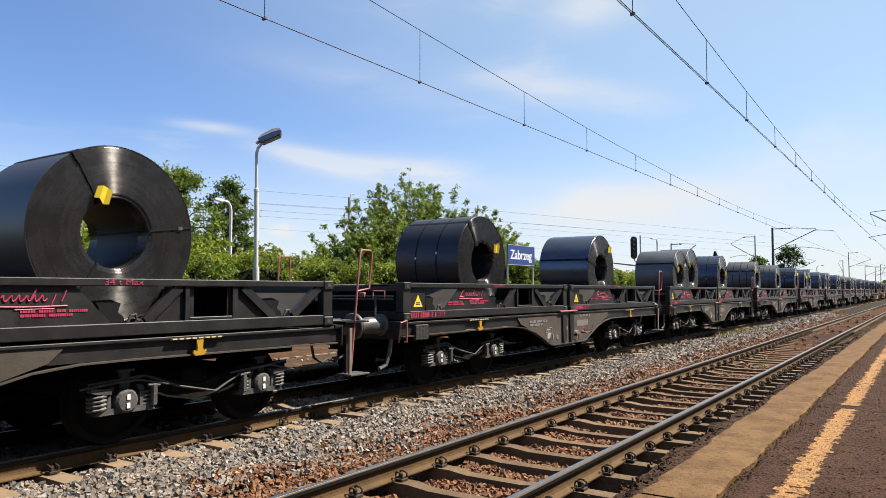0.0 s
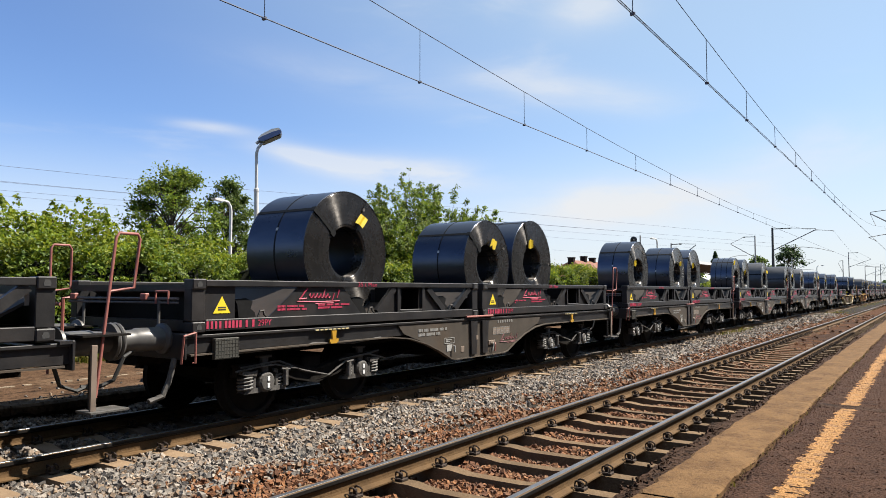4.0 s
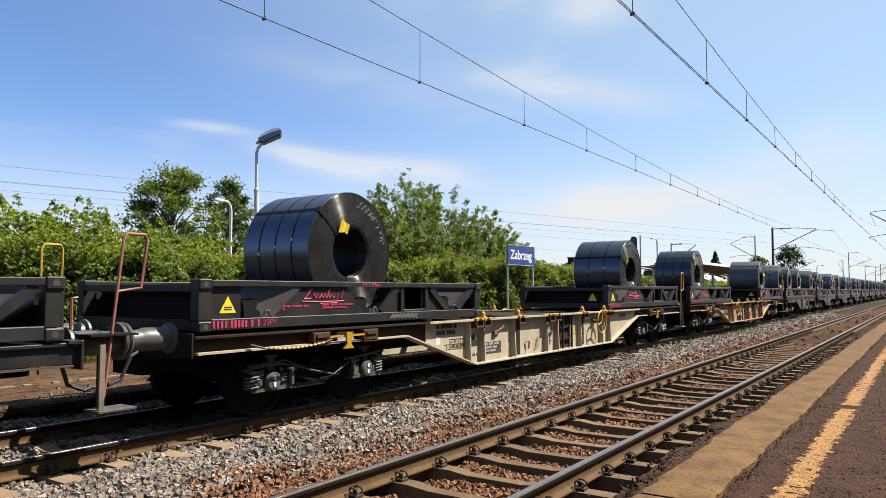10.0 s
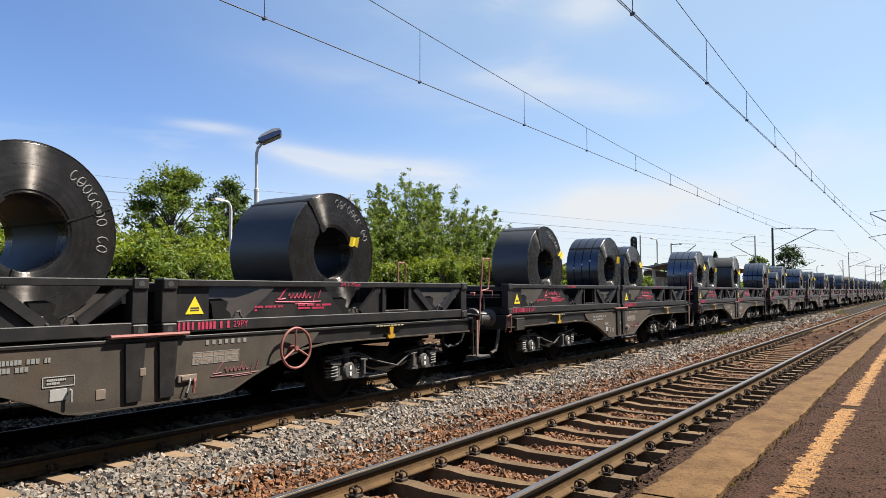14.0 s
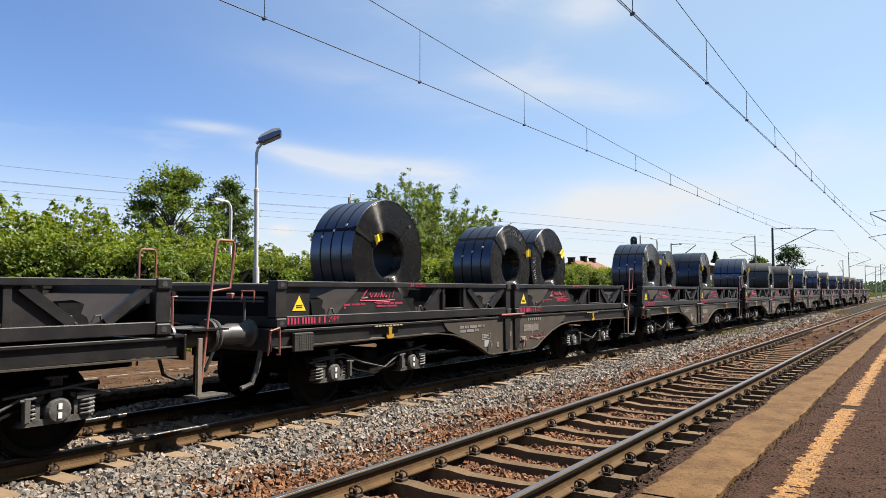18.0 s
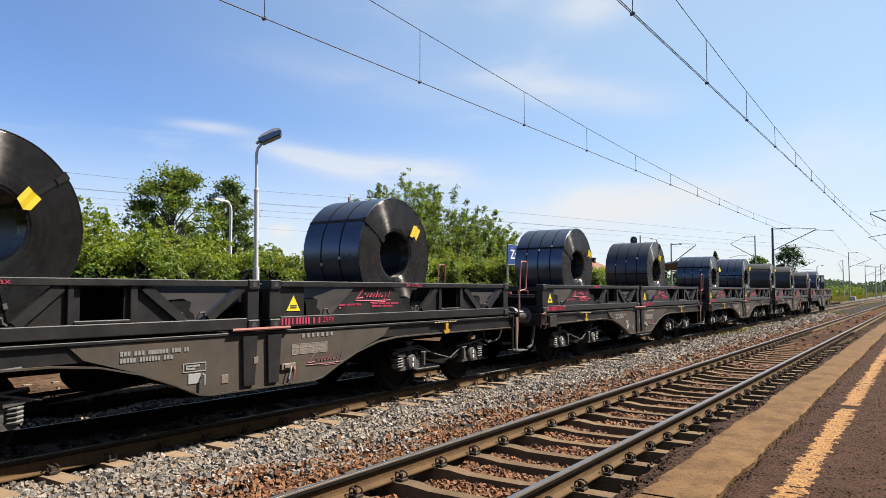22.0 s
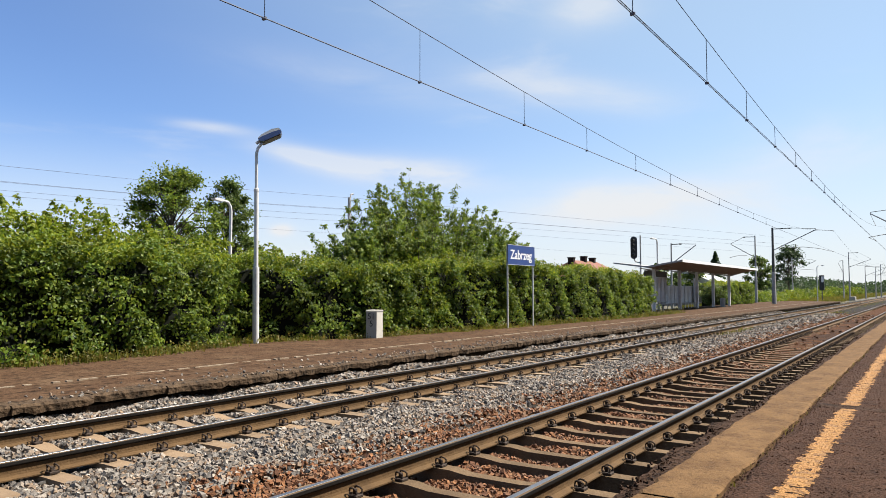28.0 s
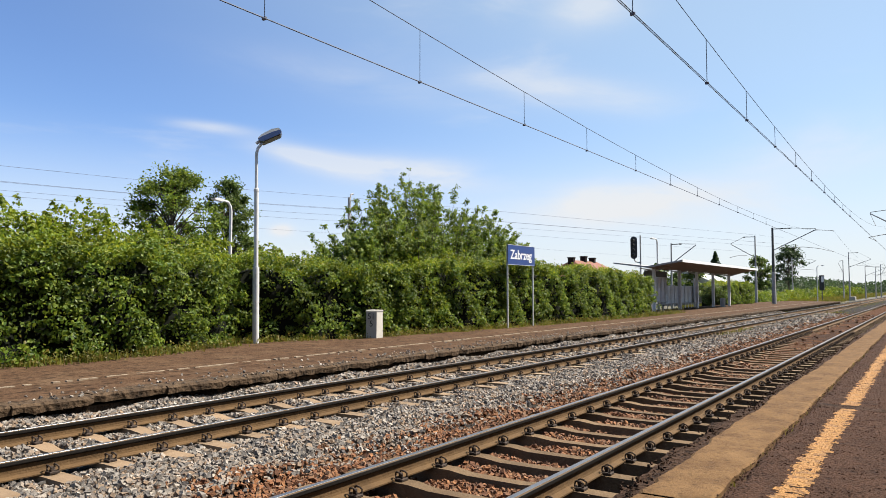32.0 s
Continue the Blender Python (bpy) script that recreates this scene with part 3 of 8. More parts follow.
def lettering(name, text, size, material, parent, at, width=None, bold=0.0):
    """Raised letters in the built-in font, standing in the local x-z plane and read from -y."""
    cu = bpy.data.curves.new(name, "FONT")
    cu.body, cu.size, cu.extrude, cu.offset = text, size, 0.0015, bold
    cu.align_x, cu.align_y = "CENTER", "CENTER"
    tmp = bpy.data.objects.new(name, cu)
    me = bpy.data.meshes.new_from_object(tmp)
    bpy.data.objects.remove(tmp)
    bpy.data.curves.remove(cu)
    me.transform(Matrix.Rotation(radians(90), 4, "X"))
    if width:
        w = max(v.co.x for v in me.vertices) - min(v.co.x for v in me.vertices)
        me.transform(Matrix.Diagonal((width / w, 1, 1, 1)))
    me.materials.clear()
    me.materials.append(material)
    return part(name, me, material, parent, at=at)


def scatter(name, tv, tf, pos, rot, scl, material):
    """One mesh of many copies of a small template (numpy arrays), each placed, turned and scaled."""
    n, k = len(pos), len(tv)
    v = np.einsum("nij,nkj->nki", rot, tv[None] * scl[:, None, :]) + pos[:, None, :]
    f = (np.array(tf)[None] + (np.arange(n) * k)[:, None, None]).reshape(-1)
    side = len(tf[0])
    me = bpy.data.meshes.new(name)
    me.vertices.add(n * k)
    me.vertices.foreach_set("co", v.reshape(-1).astype(np.float32))
    me.loops.add(len(f))
    me.loops.foreach_set("vertex_index", f.astype(np.int32))
    me.polygons.add(len(f) // side)
    me.polygons.foreach_set("loop_start", np.arange(0, len(f), side, dtype=np.int32))
    me.update(calc_edges=True)
    me.shade_flat()
    me.materials.append(material)
    return me


def any_turn(rng, n):
    q = rng.normal(size=(n, 4))
    q /= np.linalg.norm(q, axis=1)[:, None]
    w, x, y, z = q.T
    return np.stack([1 - 2 * (y * y + z * z), 2 * (x * y - w * z), 2 * (x * z + w * y), 2 * (x * y + w * z), 1 - 2 * (x * x + z * z), 2 * (y * z - w * x),
                     2 * (x * z - w * y), 2 * (y * z + w * x), 1 - 2 * (x * x + y * y)], 1).reshape(n, 3, 3)


LEAF_V = np.array([(0, -0.5, 0), (0.30, -0.2, 0.08), (0.27, 0.18, 0.07), (0, 0.5, -0.06), (-0.27, 0.18, 0.07), (-0.30, -0.2, 0.08)])
LEAF_F = [(0, 1, 2), (0, 2, 3), (0, 3, 4), (0, 4, 5)]
SLIM_V = np.array([(0, -0.62, 0), (0.2, 0.0, 0.06), (0, 0.62, -0.05), (-0.2, 0.0, 0.06)])
SLIM_F = [(0, 1, 2), (0, 2, 3)]
RNG = np.random.default_rng(7)

# ---- ground ----
Y1, Y2 = 3.47, 7.921          # track centres
PZ = 0.16                     # platform tops
NEAR_EDGE, FAR_EDGE = 1.84, 9.5


def grid_sheet(name, x0, x1, y0, y1, nx, ny, height, material, label, category=""):
    v = []
    for i in range(nx + 1):
        for j in range(ny + 1):
            x, y = x0 + (x1 - x0) * i / nx, y0 + (y1 - y0) * j / ny
            v.append((x, y, height(x, y)))
    f = [(i * (ny + 1) + j, (i + 1) * (ny + 1) + j, (i + 1) * (ny + 1) + j + 1, i * (ny + 1) + j + 1) for i in range(nx) for j in range(ny)]
    fo = Form()
    fo.add(v, f)
    return solid(name, fo, material, label, category, kind="structure")


def ground():
    far = Form()
    s = 4500
    far.add([(-s, -s, -0.75), (s, -s, -0.75), (s, s, -0.75), (-s, s, -0.75)], [(0, 1, 2, 3)])
    solid("ground", far, M["soil"], "flat green and brown earth reaching the horizon", "ground", kind="structure")

    def h(x, y):
        z = -0.235 + 0.03 * noise.noise(Vector((x * 1.3, y * 1.3, 0)))
        if abs(y - Y1) < 1.3:
            z += -0.085 + 0.13 * min(1, max(0, (x - 15) / 14))
        if 5.2 < y < 6.5:
            z += 0.05
        if y > 8.75:
            z += 0.13 * min(1, (y - 8.75) / 0.6)
        if y < 2.72:
            z -= 0.28
        return z
    grid_sheet("ballast_bed_brown", -40, 60, 1.2, 5.1, 230, 14, h, M["bed_brown"], "dark brown ballast bed, the shade between stones in its colour", "ballast")
    grid_sheet("ballast_bed_grey", -40, 60, 5.1, 9.7, 230, 16, h, M["bed_grey"], "dark grey ballast bed, the shade between stones in its colour", "ballast")
    grid_sheet("track_infill", 18, 60, Y1 - 0.66, Y1 + 0.66, 160, 9, lambda x, y: -0.235 + 0.045 * min(1, (x - 18) / 14) + 0.022 * noise.noise(Vector((x * 1.9, y * 1.9, 3))) - 0.03 * (abs(y - Y1) > 0.6), M["dirt"], "brown earth filling the near track", "ground")
    grid_sheet("track_infill", 60, 260, Y1 - 0.66, Y1 + 0.66, 40, 3, lambda x, y: -0.165 + 0.01 * noise.noise(Vector((x * 0.9, y * 1.9, 3))), M["dirt"], "brown earth filling the near track in the distance", "ground")
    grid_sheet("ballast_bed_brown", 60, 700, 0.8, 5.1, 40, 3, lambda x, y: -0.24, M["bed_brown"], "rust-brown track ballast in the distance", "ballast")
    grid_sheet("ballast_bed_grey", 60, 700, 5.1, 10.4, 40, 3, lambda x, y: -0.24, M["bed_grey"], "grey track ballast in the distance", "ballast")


def chip_shapes():
    """Angular crushed stones: boxes with their corners knocked about."""
    rng = np.random.default_rng(3)
    cube = np.array([(x, y, z) for z in (-1, 1) for x, y in ((-1, -1), (1, -1), (1, 1), (-1, 1))], float)
    tf = [(0, 3, 2), (0, 2, 1), (4, 5, 6), (4, 6, 7), (0, 1, 5), (0, 5, 4), (1, 2, 6), (1, 6, 5), (2, 3, 7), (2, 7, 6), (3, 0, 4), (3, 4, 7)]
    return [cube * rng.uniform(0.5, 1.0, (8, 3)) for k in range(8)], tf


def stones(name, x0, x1, y0, y1, per_m2, size, material, label, keep, z0=-0.225, depth=0.03):
    n = int((x1 - x0) * (y1 - y0) * per_m2)
    x, y = RNG.uniform(x0, x1, n), RNG.uniform(y0, y1, n)
    ok = keep(x, y)
    x, y = x[ok], y[ok]
    n = len(x)
    tvs, tf = chip_shapes()
    scl = RNG.uniform(0.55, 1.35, (n, 1)) * size * RNG.uniform(0.6, 1.2, (n, 3))
    z = z0 + RNG.uniform(-depth, depth, n) + 0.03 * np.sin(x * 3.1 + 2 * np.sin(y * 2.3)) + np.where((y > 5.2) & (y < 6.5), 0.05, 0) + 0.13 * np.clip((y - 8.75) / 0.6, 0, 1) - np.where(np.abs(y - Y1) < 1.25, 0.06 - 0.08 * np.clip((x - 15) / 14, 0, 1), 0)
    pos, rot = np.stack([x, y, z], 1), any_turn(RNG, n)
    pick = RNG.integers(0, len(tvs), n)
    tv = np.stack(tvs)[pick]
    v = np.einsum("nij,nkj->nki", rot, tv * scl[:, None, :]) + pos[:, None, :]
    f = (np.array(tf)[None] + (np.arange(n) * 8)[:, None, None]).reshape(-1)
    me = bpy.data.meshes.new(name)
    me.vertices.add(n * 8)
    me.vertices.foreach_set("co", v.reshape(-1).astype(np.float32))
    me.loops.add(len(f))
    me.loops.foreach_set("vertex_index", f.astype(np.int32))
    me.polygons.add(len(f) // 3)
    me.polygons.foreach_set("loop_start", np.arange(0, len(f), 3, dtype=np.int32))
    me.update(calc_edges=True)
    me.shade_flat()
    me.materials.append(material)
    solid(name, me, material, label, "ballast", kind="stuff")


def clear_of_sleepers(x, y, phase, pitch, yc):
    d = np.abs((x - phase + pitch / 2) % pitch - pitch / 2)
    return (d > 0.145) | (np.abs(y - yc) > 1.33)


PHASE1, PITCH1, PHASE2, PITCH2 = 4.72, 0.640, 3.65, 0.5977


def ballast():
    def edge(x):
        return 5.30 + 0.10 * np.sin(x * 1.7) + 0.09 * np.sin(x * 4.3 + 1) + 0.06 * np.sin(x * 11)

    def grey(x, y):
        mixed = RNG.uniform(size=len(x)) < np.clip((y - edge(x)) / 0.8 + 0.5, 0.04, 0.97)
        return mixed & clear_of_sleepers(x, y, PHASE2, PITCH2, Y2) & (np.abs(np.abs(y - Y2) - 0.753) > 0.10)

    def brown(x, y):
        mixed = RNG.uniform(size=len(x)) < np.clip((edge(x) - y) / 0.8 + 0.5, 0.03, 1.0)
        return mixed & clear_of_sleepers(x, y, PHASE1, PITCH1, Y1) & (np.abs(np.abs(y - Y1) - 0.753) > 0.10) & ((x < 19) | (np.abs(y - Y1) > 0.7) | (RNG.uniform(size=len(x)) < 0.03))
    # density falls and stones coarsen with distance along the line
    for x0, x1, d, s in ((-13.5, 1.0, 110, 0.06), (1.0, 9.0, 1800, 0.0268), (9.0, 18.0, 1250, 0.0305), (18.0, 34.0, 480, 0.046), (34.0, 60.0, 150, 0.07)):
        stones("ballast_stones_grey", x0, x1, 4.4, 9.6, d, s, M["stone_grey"], "loose grey crushed-stone ballast around the far track", grey)
        stones("ballast_stones_brown", x0, x1, 2.74, 6.0, d * 1.0, s * 0.88, M["stone_brown"], "loose rust-brown crushed-stone ballast in the near track", brown)


# ---- tracks ----
RAIL = [(-0.075, -0.172), (0.075, -0.172), (0.075, -0.160), (0.016, -0.142), (0.010, -0.120), (0.009, -0.060), (0.014, -0.046), (0.036, -0.036),
        (0.036, -0.010), (0.028, -0.001), (-0.028, -0.001), (-0.036, -0.010), (-0.036, -0.036), (-0.014, -0.046), (-0.009, -0.060), (-0.010, -0.120), (-0.016, -0.142), (-0.075, -0.160)]


def clip_form():
    fo = Form()
    for s in (-1, 1):
        fo.box(-0.05, 0.05, s * 0.075 - 0.02, s * 0.075 + 0.06 * s + 0.02 if s > 0 else s * 0.075 + 0.02, -0.175, -0.148, 0.006) if s > 0 else fo.box(-0.05, 0.05, -0.155, -0.055, -0.175, -0.148, 0.006)
        for dx in (-0.035, 0.035):
            ring = [(dx + 0.012 * math.cos(t * 2), s * 0.1 + 0.042 * math.cos(t), -0.125 + 0.038 * math.sin(t)) for t in (2 * math.pi * k / 9 for k in range(9))]
            fo.tube(ring, 0.0085, 5, closed=True)
        fo.lathe([(0.0, -0.15), (0.02, -0.15), (0.02, -0.105), (0.0, -0.1)], (0, s * 0.1, 0), "z", 6)
    return fo


def track(name, yc, phase, pitch, sleeper_mat, label, n_single, slim=0.0):
    tr = thing(name, label, "railway track", kind="structure")
    for s in (-1, 1):
        web = Form().prism([(y, z) for y, z in RAIL], "x", -40, 640)
        r = part("rail", web, M["rail_web"], tr, "rusty steel rail with a polished head")
        r.location = (0, yc + s * 0.753, 0)
        cap = Form().prism([(-0.027, -0.004), (0.027, -0.004), (0.024, 0.0006), (-0.024, 0.0006)], "x", -40, 640)
        part("rail_head", cap, M["rail_head"], r, "polished running surface")
        # dark steel strips; the head's undercut shade is put into their colour
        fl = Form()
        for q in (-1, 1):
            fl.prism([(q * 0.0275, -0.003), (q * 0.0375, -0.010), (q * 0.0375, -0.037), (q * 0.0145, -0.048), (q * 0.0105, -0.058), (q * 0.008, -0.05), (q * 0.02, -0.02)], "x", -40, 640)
        part("rail_flank", fl, M["rail_flank"], r, "dark steel rail head side with its shade in the colour")
    sl = Form()
    # a pre-stressed sleeper: rail seats high, waist lower
    prof = [(-1.3, -0.21), (-1.28, -0.178), (-0.5, -0.178), (-0.3, -0.205), (0.3, -0.205), (0.5, -0.178), (1.28, -0.178), (1.3, -0.21)]
    v, f = [], []
    for y, z in prof:
        wt, wb = (0.105 - slim, 0.14 - slim) if abs(y) > 0.4 else (0.09 - slim, 0.125 - slim)
        v += [(-wb, y, -0.36), (-wt, y, z), (wt, y, z), (wb, y, -0.36)]
    for i in range(len(prof) - 1):
        a, b = i * 4, i * 4 + 4
        f += [(a + k, b + k, b + k + 1, a + k + 1) for k in range(3)]
    f += [(0, 1, 2, 3), tuple(range(len(v) - 1, len(v) - 5, -1))]
    sl.add(v, f)
    me = tidy(sl.mesh("sleeper", sleeper_mat))
    cm = tidy(clip_form().mesh("rail_clip", M["clip"]))
    for i in range(-4, n_single - 4):
        jit = random.uniform(-0.012, 0.012)
        x = phase + pitch * i + jit
        o = part("sleeper", me, sleeper_mat, tr)
        o.matrix_basis = pose(x, yc, random.uniform(-0.006, 0.004), 0, 0, random.uniform(-0.5, 0.5))
        if i < 46:
            for s in (-1, 1):
                c = part("rail_clip", cm, M["clip"], tr)
                c.matrix_basis = pose(x, yc + s * 0.753, 0)
    rest = Form()
    for i in range(n_single - 4, 700):
        x = phase + pitch * i
        rest.box(x - 0.12, x + 0.12, yc - 1.28, yc + 1.28, -0.3, -0.178)
        if i < 170:
            for s in (-1, 1):
                rest.box(x - 0.06, x + 0.06, yc + s * 0.753 - 0.13, yc + s * 0.753 + 0.13, -0.18, -0.12)
    o = part("sleepers_beyond", rest, sleeper_mat, tr)
    tagged(o, kind="stuff")
    back = Form()
    for i in range(-60, -4):
        x = phase + pitch * i
        back.box(x - 0.11, x + 0.11, yc - 1.28, yc + 1.28, -0.3, -0.178)
        for s in (-1, 1):
            back.box(x - 0.06, x + 0.06, yc + s * 0.753 - 0.13, yc + s * 0.753 + 0.13, -0.18, -0.13)
    tagged(part("sleepers_behind", back, sleeper_mat, tr), kind="stuff")
    return tr


# ---- platforms ----
def rough(x, y, s):
    return noise.noise(Vector((x * s, y * s, s)))


def near_z(x, y):
    """Height of the worn asphalt."""
    return PZ - 0.006 + 0.010 * rough(x, y, 1.3) + 0.006 * rough(x, y, 4.1)


def steps_along(x0, x1, near, far):
    """Stations along the line that widen with distance."""
    out, x = [], x0
    while x < x1:
        out.append(x)
        x += near if x < 13 else near + (far - near) * min(1, (x - 13) / 30)
    return out + [x1]


def strip(rows):
    """A sheet through rows of points of equal number."""
    k = len(rows[0])
    v = [p for r in rows for p in r]
    f = [(i * k + j, i * k + k + j, i * k + k + j + 1, i * k + j + 1) for i in range(len(rows) - 1) for j in range(k - 1)]
    return Form().add(v, f)


def cells(x0, x1, y0, y1, size, keep, lift):
    """Small flakes of paint or tar lying on the asphalt where keep() says so."""
    fo = Form()
    x = x0
    while x < x1:
        s = size if x < 12 else size * (1 + (x - 12) * 0.12)
        w = min(size, s)
        y = y0
        while y < y1:
            if keep(x, y):
                q = [(x, y), (x + s, y), (x + s, y + w), (x, y + w)]
                fo.add([(a, c, near_z(a, c) + lift) for a, c in q], [(0, 1, 2, 3)])
            y += w
        x += s
    return fo


def platforms():
    near = thing("pavement", "low platform with a tan concrete edge and brown asphalt", "platform", kind="structure")
    part("platform_core", Form().box(-60, 150, -8, 1.5, -0.75, PZ - 0.05), M["asphalt"], near)
    ys = [-8, -3] + [-1.2 + 0.08 * k for k in range(31)]
    rows = []
    for x in [-60.0, -10.0] + steps_along(1.0, 150, 0.08, 3.0):
        e = 1.235 + 0.045 * rough(x, 0, 1.1) + 0.035 * rough(x, 3, 4.7)
        rows.append([(x, y, near_z(x, y)) for y in ys if y < 1.15] + [(x, e - 0.03, near_z(x, e) - 0.001), (x, e, near_z(x, e) - 0.025), (x, e + 0.005, 0.05)])
    part("asphalt_surface", strip(rows), M["asphalt"], near, "patched dark brown asphalt", smooth=40)
    part("edge_wall", Form().box(-60, 150, 1.45, 1.70, -0.75, 0.06), M["ledge"], near)
    x = -41.75
    while x < 150:
        ln = 5.2 if x < 45 else 110.0
        xs = [q for q in steps_along(x + 0.008, x + ln - 0.008, 0.05, 1.0)] if x > -1 else [x, x + ln - 0.01]
        dz, dy = random.uniform(-0.004, 0.004), random.uniform(-0.01, 0.01)
        rows = []
        for q in xs:
            end = 0.03 * max(0, 1 - min(q - x, x + ln - q) / 0.05)
            f0 = 1.275 + dy + 0.03 * rough(q, 7, 1.6) + 0.035 * max(0, rough(q, 11, 5.3)) + end
            f1 = 1.79 + dy + 0.05 * rough(q, 17, 0.9) + 0.035 * rough(q, 19, 3.1) + 0.025 * rough(q, 23, 9.0) - end
            top = lambda y: PZ + 0.004 + dz + 0.004 * rough(q, y, 1.3) + 0.001 * rough(q, y, 4.0) - end * 0.3
            rows.append([(q, f0, 0.05), (q, f0, top(f0) - 0.02), (q, f0 + 0.025, top(f0))] + [(q, f0 + (f1 - f0) * t, top(f0 + (f1 - f0) * t)) for t in (0.2, 0.35, 0.5, 0.65, 0.8)]
                        + [(q, f1 - 0.03, top(f1)), (q, f1, top(f1) - 0.022), (q, f1 - 0.01, top(f1) - 0.05), (q, f1 - 0.05, 0.0)])
        part("edge_slab", strip(rows), M["slab"], near, smooth=35)
        x += ln
    # ragged lower ledge in front of the slabs
    rows = []
    for q in [-40.0 + 0.25 * k for k in range(152)] + steps_along(-2.0, 120, 0.055, 2.0):
        e = 0.09 * rough(q, 1, 0.7) + 0.06 * rough(q, 4, 2.6) + 0.045 * rough(q, 5, 7.5) + 0.10 * math.exp(-((q - 9.9) / 0.35) ** 2)
        z = 0.105 + 0.025 * rough(q, 8, 1.4) + 0.018 * rough(q, 9, 6.0)
        r = [(q, 1.66, 0.06)]
        for k, t in enumerate((0.0, 0.2, 0.4, 0.6, 0.8, 1.0)):
            y = 1.70 + (2.03 + e - 1.70) * t
            r.append((q, y, z - 0.05 * t * t + 0.022 * rough(q, y, 9.0)))
        rows.append(r + [(q, 2.045 + e, z - 0.10), (q, 2.03 + e + 0.03 * rough(q, 2, 6), z - 0.17), (q, 2.05, -0.3)])
    part("crumbling_ledge", strip(rows), M["ledge"], near, "crumbling dark brown concrete ledge")
    # lumps broken off the ledge and slab edge
    n = 1500
    x = 2.0 + RNG.uniform(0, 1, n) ** 1.5 * 26
    y = np.where(RNG.uniform(size=n) < 0.6, RNG.normal(1.92, 0.08, n), RNG.normal(1.25, 0.02, n))
    tvs, tf = chip_shapes()
    me = scatter("crumbs", tvs[0], tf, np.stack([x, y, np.where(y > 1.5, 0.09, PZ - 0.006)], 1), any_turn(RNG, n), RNG.uniform(0.004, 0.018, (n, 3)) * np.where(y > 1.5, 1.0, 0.5)[:, None], M["ledge"])
    tagged(part("crumbs", me, M["ledge"], near, "dark crumbs of broken concrete"), kind="stuff")
    n = 5200
    x, y = 3.5 + RNG.uniform(0, 1, n) ** 1.6 * 18, RNG.uniform(-0.6, 1.22, n)
    ok = np.array([noise.noise(Vector((a * 2.2, c * 2.2, 5.0))) > -0.12 for a, c in zip(x, y)])
    x, y = x[ok], y[ok]
    n = len(x)
    z = np.array([near_z(a, c) for a, c in zip(x, y)])
    me = scatter("asphalt_crumbs", tvs[1], tf, np.stack([x, y, z], 1), any_turn(RNG, n), RNG.uniform(0.003, 0.009, (n, 3)), M["asphalt"])
    tagged(part("asphalt_crumbs", me, M["asphalt"], near, "loose crumbs of asphalt"), kind="stuff")
    # tarred strip across the asphalt
    part("joint_patch", cells(9.75, 10.45, -1.2, 1.2, 0.03, lambda a, c: abs(a - 10.1 - 0.12 * (c - 1)) < 0.13 + 0.05 * rough(a, c, 3.0) + 0.04 * rough(a, c, 11.0), 0.004), M["ledge"], near, "darker tar strip across the platform")
    # worn yellow safety line, ragged and flaked
    def painted(a, c):
        if abs(a - 10.1) < 0.16:
            return False
        d = min(c - 0.765, 0.955 - c) / 0.05
        return rough(a, c, 9.0) + 0.7 * rough(a, c, 26.0) + 0.35 * rough(a, c, 2.0) + min(d, 1.0) * 0.75 > 0.12
    part("safety_line", cells(-9.0, 60, 0.75, 0.97, 0.018, painted, 0.0045), M["yellow_line"], near, "worn yellow painted safety line")

    far = thing("pavement", "low weathered platform with a crumbling edge", "platform", kind="structure")
    part("platform_core", Form().box(-40, 106, FAR_EDGE + 0.35, 17, -0.75, PZ - 0.06), M["kerb"], far)
    rows = []
    for x in [-40.0] + steps_along(-3, 40, 0.22, 0.5) + [45.0 + 4 * k for k in range(15)] + [106.0]:
        rows.append([(x, y, PZ - 0.006 + 0.02 * rough(x, y, 0.9) + 0.016 * rough(x, y, 2.7)) for y in [FAR_EDGE + 0.3 + 0.22 * k for k in range(24)] + [17.0]])
    part("surface", strip(rows), M["asphalt_far"], far, "cracked grey-brown asphalt", smooth=30)
    part("edge_foot", Form().box(-40, 106, FAR_EDGE + 0.13, FAR_EDGE + 0.4, -0.75, PZ - 0.16), M["kerb"], far)
    for i in range(-14, 96):
        x = i * 1.1
        n = 8
        fo = Form()
        v, f = [], []
        for j in range(n + 1):
            lx = 1.09 * j / n
            e = noise.noise(Vector((x + lx, 3.1, 0)) * 1.7) * 0.09 + noise.noise(Vector((x + lx, 9.1, 0)) * 6) * 0.06
            lo = PZ - 0.12 + 0.06 * noise.noise(Vector((x + lx, 5.0, 0)) * 5)
            v += [(lx, FAR_EDGE + e, lo), (lx, FAR_EDGE + e - 0.01, PZ - 0.03), (lx, FAR_EDGE + e + 0.03, PZ), (lx, FAR_EDGE + 0.4, PZ + 0.002), (lx, FAR_EDGE + 0.4, lo)]
        for j in range(n):
            a, b = j * 5, j * 5 + 5
            f += [(a + k, b + k, b + (k + 1) % 5, a + (k + 1) % 5) for k in range(5)]
        f += [(4, 3, 2, 1, 0), tuple(range(n * 5, n * 5 + 5))]
        fo.add(v, f)
        part("edge_stone", fo, M["kerb"], far, at=pose(x, random.uniform(-0.03, 0.03), random.uniform(-0.01, 0.006)))
    wl = Form()
    xx = -6.0
    while xx < 100:
        st = random.uniform(0.04, 0.14)
